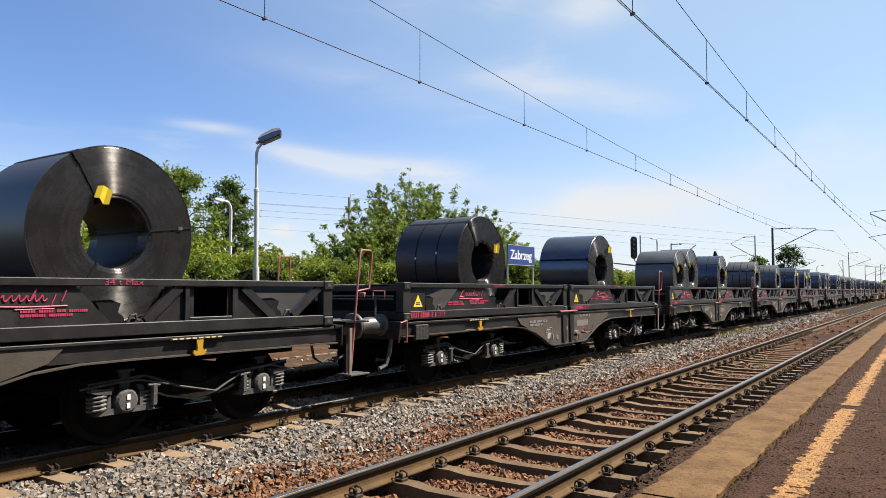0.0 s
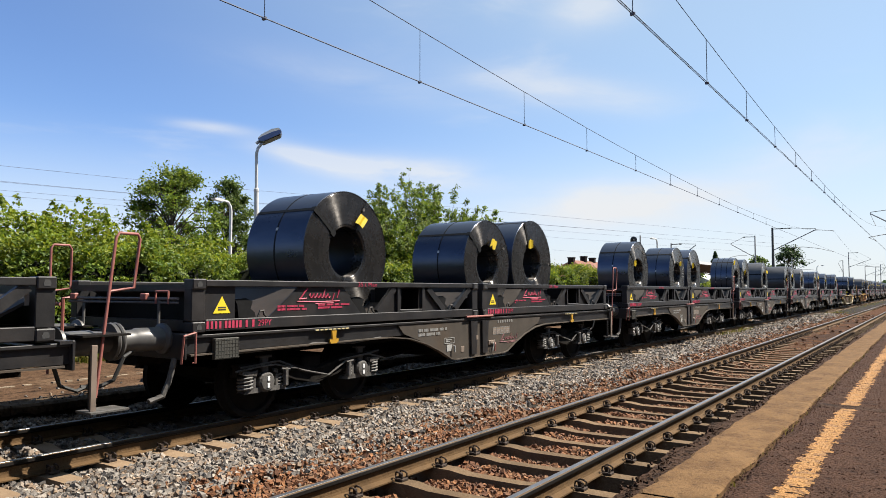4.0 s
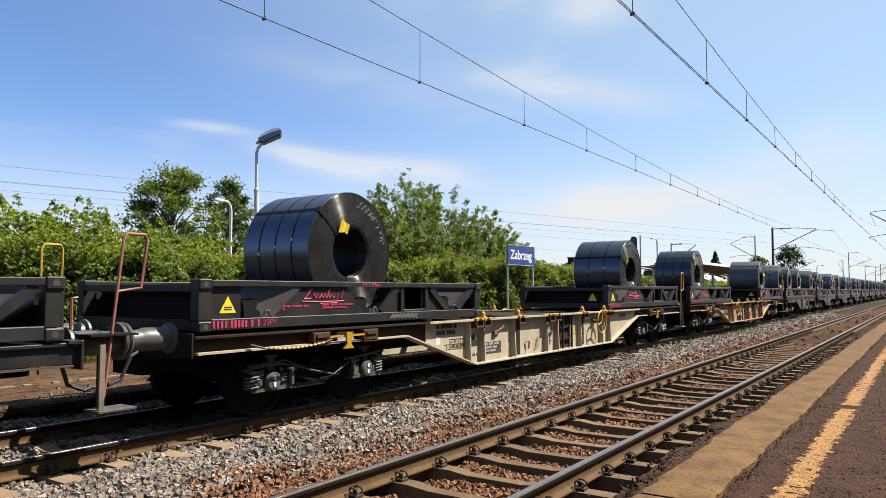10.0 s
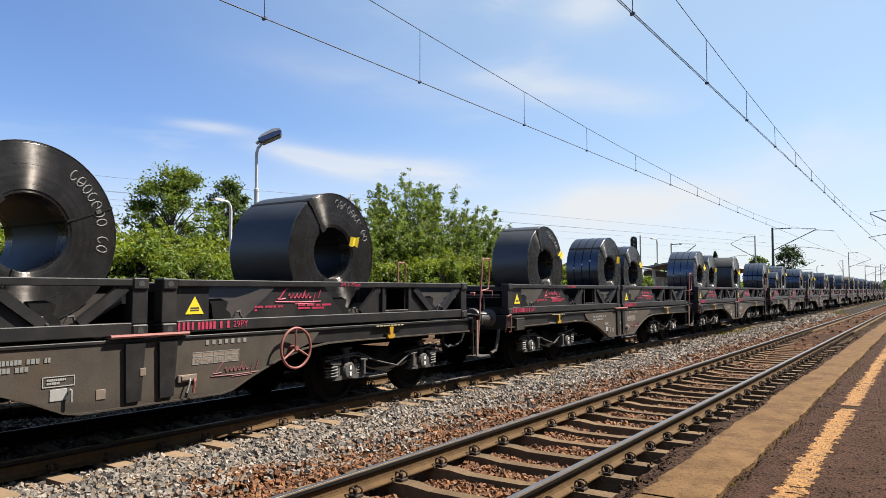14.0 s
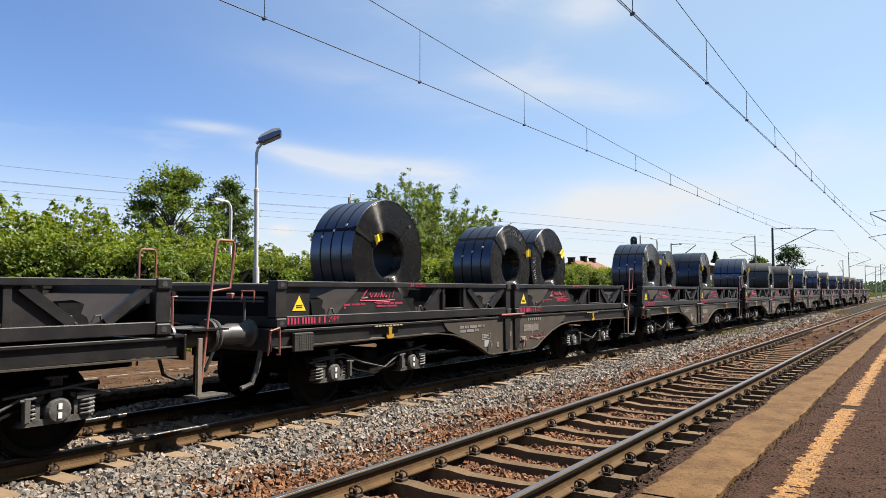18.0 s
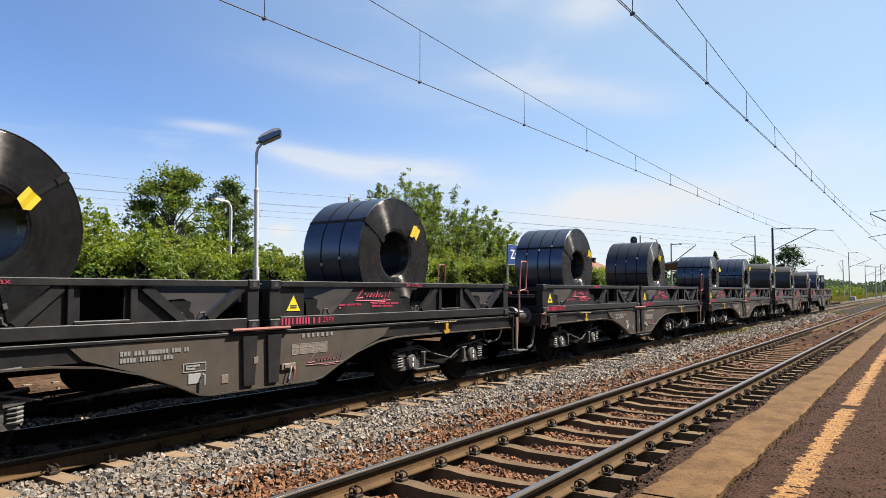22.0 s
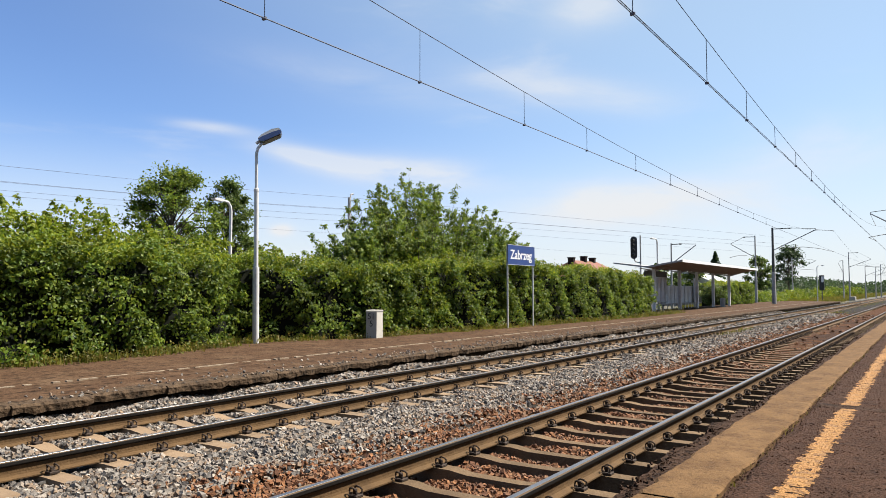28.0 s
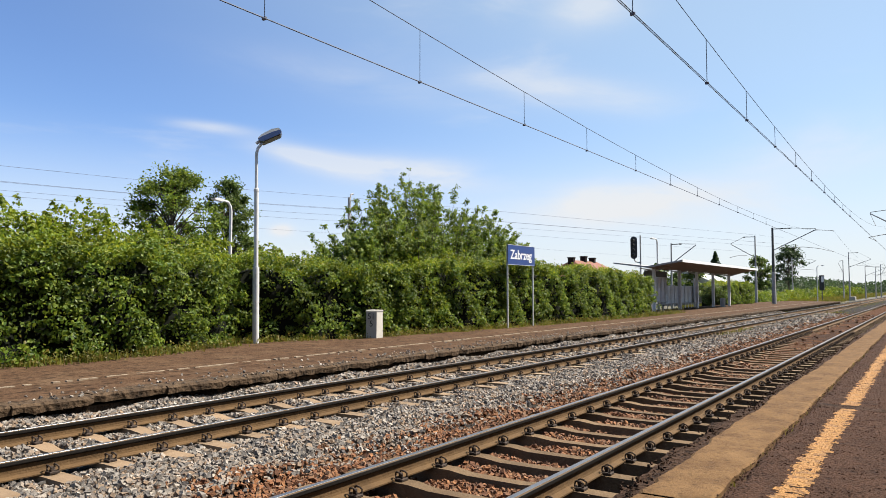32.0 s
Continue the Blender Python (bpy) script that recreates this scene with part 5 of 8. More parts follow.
def long_wagon(paint, label):
    """Cream sixty-foot flat wagon with deep side frames; x from 0 to 18.26."""
    L = LONG_L
    flip = paint is not M["cream"]

    def mx(q):
        """Places along the side, end for end on the wagon that runs the other way round."""
        return L - q if flip else q
    w = thing("flat_wagon", label, "railway wagon", group="coil train wagons")
    for s in (-1, 1):
        a, b = 5.85, L - 5.85
        web = Form().prism([(4.45, 0.72), (a, 0.30), (b, 0.30), (L - 3.95, 0.87), (L - 3.8, 1.05), (4.45, 1.05)], "y", min(s * 1.13, s * 1.145), max(s * 1.13, s * 1.145))
        part("side_web", web, paint, w, "cream side plate with rust runs")
        part("end_web", Form().prism([(3.84, 0.90), (4.45, 0.72), (4.45, 1.05), (3.3, 1.05)], "y", min(s * 1.12, s * 1.132), max(s * 1.12, s * 1.132)), M["brown_steel"], w, "dark brown end plate")
        edge = [(0.0, 0.90), (3.84, 0.90), (a, 0.30), (b, 0.30), (L - 3.84, 0.90), (L, 0.90)]
        part("lower_flange", Form().prism(edge + [(q, z - 0.025) for q, z in reversed(edge)], "y", min(s * 1.08, s * 1.26), max(s * 1.08, s * 1.26)), paint, w)
        part("side_sill", Form().box(-0.05, L + 0.05, min(s * 1.08, s * 1.27), max(s * 1.08, s * 1.27), 1.05, 1.085, 0.006).box(-0.05, 3.86, min(s * 1.17, s * 1.18), max(s * 1.17, s * 1.18), 0.88, 1.06).box(L - 3.86, L + 0.05, min(s * 1.17, s * 1.18), max(s * 1.17, s * 1.18), 0.88, 1.06), M["brown_steel"], w, "dark brown side sill")
        part("sill_strip", Form().box(4.4, L - 3.8, min(s * 1.26, s * 1.274), max(s * 1.26, s * 1.274), 1.046, 1.088, 0.004), paint, w)
        for q in (5.68, 6.16, 7.32, 8.75, 9.28, 10.50, 11.82, 12.33):
            q = mx(q)
            part("stiffener", Form().prism([(s * 1.14, 0.31), (s * 1.25, 0.31), (s * 1.25, 0.42), (s * 1.235, 0.7), (s * 1.235, 1.05), (s * 1.14, 1.05)], "x", q - 0.014, q + 0.014), paint, w)
        # flat plates: the shadow in the recesses is put into their dark brown
        for a0, b0 in ((7.42, 7.66), (10.60, 10.83)):
            a0, b0 = sorted((mx(a0), mx(b0)))
            part("recess_plate", Form().box(a0, b0, min(s * 1.148, s * 1.155), max(s * 1.148, s * 1.155), 0.33, 1.04), M["brown_steel"], w, "recess with its shadow put into a dark brown plate")
        # on the cream wagon this recess also has its shade in dark brown
        a0, b0 = sorted((mx(9.36), mx(10.08)))
        part("ladder_recess", Form().box(a0, b0, min(s * 1.148, s * 1.154), max(s * 1.148, s * 1.154), 0.33, 1.04), M["brown_steel"] if paint is M["cream"] else paint, w, "ladder recess")
        a1, b1 = sorted((mx(9.55), mx(10.03)))
        lad = Form().box(a1 - 0.015, a1 + 0.015, min(s * 1.19, s * 1.225), max(s * 1.19, s * 1.225), 0.31, 1.04).box(b1 - 0.015, b1 + 0.015, min(s * 1.19, s * 1.225), max(s * 1.19, s * 1.225), 0.31, 1.04)
        for z in (0.55, 0.81):
            lad.box(a1, b1, min(s * 1.19, s * 1.225), max(s * 1.19, s * 1.225), z - 0.012, z + 0.012)
        part("ladder", lad, M["brown_steel"] if paint is M["cream"] else M["greybox"], w, "two-rung ladder")
        hx = mx(11.50)
        hw = Form()
        hw.tube([(hx + 0.27 * math.cos(t), s * 1.34, 0.83 + 0.27 * math.sin(t)) for t in (2 * math.pi * k / 32 for k in range(32))], 0.02, 8, closed=True)
        for k in range(3):
            t = 2 * math.pi * k / 3 + 1.3
            hw.tube([(hx, s * 1.34, 0.83), (hx + 0.27 * math.cos(t), s * 1.34, 0.83 + 0.27 * math.sin(t))], 0.017, 6)
        part("handwheel", hw, M["yellow"], w, "yellow brake handwheel", smooth=50)
        part("wheel_shaft", Form().tube([(hx, s * 1.14, 0.83), (hx, s * 1.36, 0.83)], 0.03, 8).box(hx - 0.2, hx + 0.02, min(s * 1.15, s * 1.2), max(s * 1.15, s * 1.2), 0.84, 0.90, 0.01), M["ink"], w, "black wheel shaft")
        q = mx(10.29)
        part("warning_triangle", Form().prism([(q - 0.105, 0.61), (q + 0.105, 0.61), (q, 0.78)], "y", min(s * 1.147, s * 1.151), max(s * 1.147, s * 1.151)), M["sticker"], w, "yellow warning triangle")
        if s < 0:
            lettering("warning_letter", "C", 0.11, M["ink"], w, pose(q, -1.153, 0.665))
            q = mx(12.08)
            lettering("wagon_code", "UIC", 0.11, M["ink"], w, pose(q, -1.148, 0.74), width=0.17)
            q = mx(5.92)
            tagged(lettering("length_mark", "19,66 m", 0.085, M["ink"], w, pose(q, -1.148, 0.45), width=0.26), kind="stuff")
            part("revision_grid", Form().box(q - 0.15, q + 0.15, -1.151, -1.146, 0.70, 0.80).box(q - 0.15, q + 0.15, -1.1505, -1.146, 0.60, 0.61).box(q - 0.15, q - 0.142, -1.1505, -1.146, 0.61, 0.70).box(q + 0.142, q + 0.15, -1.1505, -1.146, 0.61, 0.70), M["greybox"], w, "grey revision grid")
            # contact plate: a black board with three white lines
            a0, b0 = sorted((mx(6.28), mx(6.90)))
            part("contact_plate", Form().box(a0, b0, -1.152, -1.146, 0.43, 0.64), M["greybox"], w, "dark grey board with white lettering")
            marks("contact_lettering", bars([[2, 3, 4], [5, 3], [3, 4]], a0 + 0.03, 0.625, -1.153, 0.05, 0.042), M["white_mark"], w)
            q = mx(6.68)
            part("brake_cock", Form().box(q - 0.10, q + 0.06, -1.20, -1.146, 0.77, 0.84, 0.006).tube([(q, -1.2, 0.82), (q + 0.06, -1.22, 0.86), (q + 0.17, -1.22, 0.90)], 0.012, 6), M["red_rail"], w, "faded red brake cock")
            part("cock_knob", Form().box(q + 0.14, q + 0.19, -1.235, -1.205, 0.885, 0.925, 0.008), M["yellow"], w, "yellow knob")
            q = mx(7.95)
            part("cock_handle", Form().tube([(q - 0.06, -1.17, 0.56), (q, -1.2, 0.57), (q + 0.02, -1.2, 0.54), (q - 0.01, -1.2, 0.42)], 0.018, 6), M["red_rail"], w, "faded red cock handle")
            q = mx(8.35)
            part("release_chain", Form().tube([(q - 0.09, -1.17, 0.36), (q - 0.05, -1.17, 0.48), (q + 0.03, -1.17, 0.62), (q + 0.07, -1.17, 0.61), (q + 0.06, -1.17, 0.46), (q - 0.02, -1.18, 0.38)], 0.008, 5), M["ink"], w, "dark release chain")
            q = mx(9.02)
            marks("notice", bars([[3], [3], [4], [3]], q - 0.13, 0.66, -1.148, 0.045, 0.04), M["ink"], w)
            part("notice_board", Form().box(q - 0.16, q + 0.16, -1.150, -1.146, 0.72, 0.95), M["canopy"], w, "pale grey notice")
            q = mx(11.0)
            part("hatch", Form().box(q - 0.18, q + 0.18, -1.150, -1.146, 0.78, 0.92).box(q - 0.02, q + 0.13, -1.153, -1.150, 0.81, 0.88), M["canopy"], w, "pale sliding hatch")
            q = mx(12.56)
            part("label_holder", Form().box(q - 0.10, q + 0.12, -1.152, -1.146, 0.46, 0.57), M["canopy"], w, "pale label holder")
        for x in (1.9, 2.9, L - 2.9, L - 1.9):
            part("lashing_bracket", Form().box(x - 0.16, x + 0.16, min(s * 1.18, s * 1.30), max(s * 1.18, s * 1.30), 0.86, 1.04, 0.01).box(x - 0.11, x + 0.11, min(s * 1.29, s * 1.31), max(s * 1.29, s * 1.31), 0.90, 0.93).box(x - 0.11, x + 0.11, min(s * 1.29, s * 1.32), max(s * 1.29, s * 1.32), 0.97, 1.01), M["rust_steel"], w, "rusty lashing bracket")
        hz = Form()
        for k in range(14):
            xa = 0.9 + 0.075 * k
            hz.tube([(xa, s * 1.31, 0.90 - 0.03 * math.sin(k * 0.24)), (xa + 0.045, s * 1.31, 0.90 - 0.03 * math.sin(k * 0.24 + 0.15))], 0.017, 6)
        marks("hose_stripes", hz, M["yellow"], w, "yellow stripes on a black hose")
        part("striped_hose", Form().tube([(0.7, s * 1.29, 0.95)] + [(0.9 + 0.075 * k, s * 1.31, 0.90 - 0.03 * math.sin(k * 0.24)) for k in range(15)] + [(2.1, s * 1.29, 0.94)], 0.014, 6), M["ink"], w, "black hose")
        part("maker_plate", Form().box(2.28, 2.62, min(s * 1.2, s * 1.215), max(s * 1.2, s * 1.215), 0.88, 1.03, 0.004), M["white_mark"], w, "white plate")
        for x in (2.4, L - 2.4):
            part("brake_lever", Form().box(x - 0.5, x + 0.45, min(s * 1.28, s * 1.30), max(s * 1.28, s * 1.30), 0.96, 0.985).prism([(x - 0.05, 1.02), (x + 0.06, 1.02), (x + 0.04, 0.86), (x + 0.1, 0.80), (x - 0.1, 0.80), (x - 0.04, 0.86)], "y", min(s * 1.3, s * 1.33), max(s * 1.3, s * 1.33)), M["yellow"], w, "yellow brake changeover lever")
    # spigots for containers stand folded up along the open middle
    for s in (-1, 1):
        for x in (5.88, 6.16, 7.50, 8.85, 9.15, 10.66, 12.0, 12.32):
            x = mx(x)
            part("spigot_bracket", Form().box(x - 0.13, x - 0.10, min(s * 1.2, s * 1.31), max(s * 1.2, s * 1.31), 0.93, 1.05, 0.004).box(x + 0.10, x + 0.13, min(s * 1.2, s * 1.31), max(s * 1.2, s * 1.31), 0.93, 1.05, 0.004).box(x - 0.13, x + 0.13, min(s * 1.28, s * 1.315), max(s * 1.28, s * 1.315), 0.93, 0.965, 0.004), M["rust_steel"], w, "rusty spigot bracket")
            part("hinge_flap", Form().box(x - 0.135, x - 0.04, min(s * 1.14, s * 1.32), max(s * 1.14, s * 1.32), 1.062, 1.10, 0.008).box(x + 0.04, x + 0.135, min(s * 1.14, s * 1.32), max(s * 1.14, s * 1.32), 1.062, 1.10, 0.008), M["yellow"], w, "yellow hinge flap")
            if 6 < (x if not flip else L - x) < 12.1 and abs(x - 9.0) > 0.3 or x in (5.88, L - 5.88):
                part("spigot", Form().box(x - 0.05, x + 0.05, min(s * 1.13, s * 1.25), max(s * 1.13, s * 1.25), 1.088, 1.125, 0.006).lathe([(0.0, 0.0), (0.05, 0.0), (0.05, 0.05), (0.044, 0.07), (0.03, 0.085), (0.03, 0.10), (0.015, 0.11), (0.0, 0.112)], (x, s * 1.19, 1.12), "z", 12), M["yellow"], w, "yellow container spigot", smooth=40)
    deck = Form().box(0, L, -0.75, -0.62, 0.95, 1.06).box(0, L, 0.62, 0.75, 0.95, 1.06).box(0, L, -0.1, 0.1, 0.95, 1.06)
    for q in np.arange(0.05, L - 0.1, 1.01):
        deck.box(q, q + 0.14, -1.1, 1.1, 0.92, 1.055)
    deck.box(0, 3.3, -1.1, 1.1, 1.02, 1.05).box(L - 3.3, L, -1.1, 1.1, 1.02, 1.05).box(8.1, 10.2, -1.08, 1.08, 1.03, 1.062)
    part("deck_frame", deck, M["brown_steel"], w, "rusty brown cross beams")
    part("centre_sill", Form().box(-0.05, L + 0.05, -0.3, 0.3, 0.6, 0.95), M["under"], w)
    for x, d in ((-0.06, -1), (L + 0.06, 1)):
        part("headstock", Form().box(min(x, x + d * 0.03), max(x, x + d * 0.03), -1.26, 1.26, 0.84, 1.12, 0.006), M["brown_steel"], w)
        buffers(w, x + d * 0.03, d)
    for s in (-1, 1):
        handrail(w, L + 0.46 if s < 0 else -0.36, s * 1.2, "yellow hand rail", M["yellow"])
    part("foot_step", Form().box(L + 0.24, L + 0.64, -1.28, -1.0, 0.40, 0.425, 0.004).box(L + 0.29, L + 0.33, -1.22, -1.19, 0.42, 0.95).box(L + 0.54, L + 0.58, -1.22, -1.19, 0.42, 0.95), M["gear"], w)
    part("step_edge", Form().box(L + 0.2, L + 0.5, -1.285, -1.27, 0.405, 0.43), M["yellow"], w)
    marks("wagon_lettering", bars([[1, 4, 1], [3, 3]], 4.75, 1.02, -1.148, 0.085, 0.07), M["ink"], w, "dark lettering bars on the side")
    tb = Form().box(4.98, 5.62, -1.150, -1.146, 0.585, 0.592).box(4.98, 5.62, -1.150, -1.146, 0.668, 0.675).box(5.13, 5.62, -1.150, -1.146, 0.755, 0.762)
    for q in (5.13, 5.25, 5.37, 5.49, 5.62):
        tb.box(q, q + 0.006, -1.150, -1.146, 0.585, 0.762)
    marks("load_table", tb, M["ink"], w, "dark ruled load table")
    for k, (word, low) in enumerate((("A", "44,0"), ("B", "52,0"), ("C", "62,0"), ("D", "70,0"))):
        lettering("load_figure", word, 0.075, M["ink"], w, pose(5.19 + 0.122 * k, -1.148, 0.715))
        lettering("load_figure", low, 0.075, M["ink"], w, pose(5.19 + 0.122 * k, -1.148, 0.63), width=0.10)
    lettering("load_figure", "S", 0.075, M["ink"], w, pose(5.06, -1.148, 0.63))
    part("label_card", Form().box(4.72, 4.86, -1.150, -1.146, 0.68, 0.82), M["shelter_panel"], w, "pale label card")
    if flip:
        marks("maker_mark", bars([[1], ], 13.30, 0.99, -1.148, 0.08, 0.09).box(13.42, 13.52, -1.150, -1.146, 0.90, 0.99).box(13.55, 13.65, -1.150, -1.146, 0.90, 0.99).box(13.68, 13.78, -1.150, -1.146, 0.90, 0.99), M["ink"], w, "black maker's mark in plain blocks")
    else:
        marks("maker_mark", Form().prism([(13.15, 0.90), (13.25, 0.90), (13.20, 0.99)], "y", -1.150, -1.146).box(13.30, 13.39, -1.150, -1.146, 0.90, 0.98).box(13.42, 13.51, -1.150, -1.146, 0.90, 0.98).box(13.54, 13.63, -1.150, -1.146, 0.90, 0.98), M["ink"], w, "black maker's mark in plain blocks")
    bogie(w, 2.15)
    bogie(w, L - 2.15)
    return w


def coil_container(max_load):
    """Twenty-foot coil carrier: trussed sides and three cross troughs; x from 0 to 5.99, z from 1.12."""
    L = 5.99
    c = thing("coil_container", "black open coil container with trussed sides and pink lettering", "container", group="coil containers")
    z0, z1 = 1.125, 1.72
    for s in (-1, 1):
        def yy(a, b):
            return min(s * a, s * b), max(s * a, s * b)
        part("top_rail", Form().box(0.18, L - 0.18, *yy(1.17, 1.25), 1.635, 1.71, 0.008), M["black"], c)
        part("bottom_rail", Form().box(0.18, L - 0.18, *yy(1.15, 1.25), 1.135, 1.265, 0.008), M["black"], c)
        part("end_panel", Form().box(0.16, 0.62, *yy(1.19, 1.205), 1.26, 1.64), M["black"], c)
        part("logo_panel", Form().prism([(1.12, 1.262), (1.62, 1.638), (2.47, 1.638), (2.85, 1.262)], "y", *yy(1.2, 1.214)), M["black"], c)

        def brace(xa, za, xb, zb, w=0.05):
            d = Vector((xb - xa, zb - za)).normalized() * w
            n = (-d.y, d.x)
            return Form().prism([(xa - n[0], za - n[1]), (xb - n[0], zb - n[1]), (xb + n[0], zb + n[1]), (xa + n[0], za + n[1])], "y", *yy(1.17, 1.23))
        for q in ((3.22, 1.27, 3.62, 1.63), (4.48, 1.63, 4.95, 1.27), (5.28, 1.27, 5.75, 1.63)):
            part("brace", brace(*q), M["black"], c)
        part("gusset", Form().prism([(3.24, 1.266), (3.63, 1.636), (3.82, 1.636), (3.82, 1.266)], "y", *yy(1.176, 1.19)), M["black"], c)
        part("gusset", Form().prism([(4.93, 1.266), (4.47, 1.636), (4.27, 1.636), (4.27, 1.266)], "y", *yy(1.176, 1.19)), M["black"], c)
        # near-black lining: the pocket's inner shade is put into its colour
        part("pocket", Form().box(3.79, 4.29, *yy(0.69, 0.70), 1.26, 1.64).box(3.79, 4.29, *yy(0.70, 1.17), 1.62, 1.634).box(3.78, 3.79, *yy(0.70, 1.17), 1.26, 1.634).box(4.29, 4.30, *yy(0.70, 1.17), 1.26, 1.634), M["strap"], c, "fork pocket with its shade put into a near-black lining")
        part("post", Form().box(3.68, 3.74, *yy(1.17, 1.23), 1.26, 1.64, 0.005), M["black"], c)
        part("post", Form().box(4.32, 4.40, *yy(1.17, 1.23), 1.26, 1.64, 0.005), M["black"], c)
        if s < 0:
            part("pocket_frame", Form().box(3.74, 4.32, *yy(1.18, 1.235), 1.266, 1.30, 0.008), M["black"], c)
        for x in (0.0, L - 0.18):
            part("corner_post", Form().box(x, x + 0.18, *yy(1.1, 1.24), 1.25, 1.62, 0.008), M["black"], c)
            for z in (z0, 1.602):
                cc = Form().box(x, x + 0.18, *yy(1.09, 1.262), z, z + 0.118, 0.012)
                part("corner_casting", cc, M["black"], c)
                if s < 0:
                    # no opening is cut: a dark plate's colour stands for the hole's shade
                    part("casting_hole", Form().prism([(x + 0.06, z + 0.03), (x + 0.12, z + 0.03), (x + 0.125, z + 0.06), (x + 0.11, z + 0.09), (x + 0.07, z + 0.09), (x + 0.055, z + 0.06)], "y", *yy(1.258, 1.2645)), M["ink"], c)
        for q in (1.05, 3.1, 4.93, 5.22) if s < 0 else ():
            lug = Form().tube([(q - 0.06, s * 1.18, 1.27), (q - 0.03, s * 1.19, 1.34), (q + 0.02, s * 1.19, 1.345), (q + 0.03, s * 1.19, 1.30), (q + 0.08, s * 1.18, 1.27)], 0.015, 6)
            part("lashing_lug", lug, M["gear"], c)
            part("wedge", Form().prism([(q - 0.34, 1.27), (q - 0.08, 1.27), (q - 0.10, 1.33), (q - 0.16, 1.37), (q - 0.13, 1.46), (q - 0.24, 1.50), (q - 0.40, 1.49), (q - 0.36, 1.42)], "y", *yy(1.10, 1.165)), M["strap"], c, "black rubber wedge")
    # sloped cross troughs that carry the coils
    for i, (a, v0, v1, b) in enumerate(((0.2, 1.0, 1.34, 2.12), (2.28, 3.05, 3.39, 3.77), (4.31, 4.88, 5.22, 5.9))):
        za = 1.20 + 0.577 * (v0 - a) * 0.93
        zb = 1.20 + 0.577 * (b - v1) * 0.93
        fo = Form().prism([(a, za), (v0, 1.20), (v1, 1.20), (b, zb), (b, zb - 0.03), (v1, 1.17), (v0, 1.17), (a, za - 0.03)], "y", -1.14, 1.14)
        part("trough", fo, M["trough"], c, "worn steel trough plates")
        for (q, z, m) in ((a + 0.12, za - 0.05, "yellow"), (b - 0.12, zb - 0.05, "white_mark")):
            part("trough_mark", Form().box(q - 0.02, q + 0.02, -1.146, -1.13, z - 0.06, z + 0.05), M[m], c)
    part("cross_member", Form().box(0.0, 0.1, -1.1, 1.1, 1.14, 1.26).box(0.0, 0.06, -1.1, 1.1, 1.58, 1.66), M["black"], c)
    # plate added behind the open end; its near-black colour stands for shade
    part("end_plate", Form().box(0.36, 0.38, -1.18, 1.18, 1.2, 1.64), M["strap"], c, "added set-back plate, dark for the shade of the open end")
    part("cross_member", Form().box(L - 0.1, L, -1.1, 1.1, 1.14, 1.26).box(L - 0.05, L, -1.1, 1.1, 1.26, 1.66), M["black"], c)
    part("ridge_beam", Form().box(2.13, 2.27, -1.15, 1.15, 1.14, 1.66, 0.01), M["black"], c)
    part("ridge_beam", Form().box(3.80, 4.28, -0.69, 0.69, 1.14, 1.615, 0.01), M["black"], c)
    # markings on the side towards the near platform
    y = -1.252
    part("warning_triangle", Form().prism([(0.31, 1.33), (0.55, 1.33), (0.43, 1.525)], "y", -1.211, -1.206), M["sticker"], c, "yellow warning triangle")
    part("warning_bars", Form().box(0.375, 0.485, -1.2135, -1.2105, 1.365, 1.38).box(0.375, 0.485, -1.2135, -1.2105, 1.39, 1.405), M["ink"], c)
    part("word_mark", word_mark(1.60, 1.535, -1.217), M["pink"], c, "pink flowing word mark")
    marks("lettering_block", bars([[3, 4, 2], [1]] if max_load == 34 else [[3, 4, 2], [3, 5, 2]], 1.27, 1.405, -1.216, 0.045, 0.026), M["pink"], c)
    marks("lettering_block", bars([[3, 3, 2, 4], [5, 5]], 1.98, 1.415, -1.216, 0.045, 0.026), M["pink"], c)
    lettering("load_lettering", "%d t Max" % max_load, 0.082, M["pink"], c, pose(2.95, y - 0.001, 1.672), width=0.42)
    idb = bars([[1, 1, 1, 1]], 0.19, 1.245, y, 0.036, 0.085)
    for q in (0.44, 0.492, 0.544, 0.596, 0.648, 0.74, 0.84):
        idb.box(q, q + 0.034, y - 0.003, y, 1.16, 1.245)
    tagged(part("number_bar", idb, M["pink"], c, "pink number bars"), kind="stuff")
    lettering("type_code", "29PY", 0.105, M["pink"], c, pose(1.035, y - 0.001, 1.2), width=0.215)
    return c


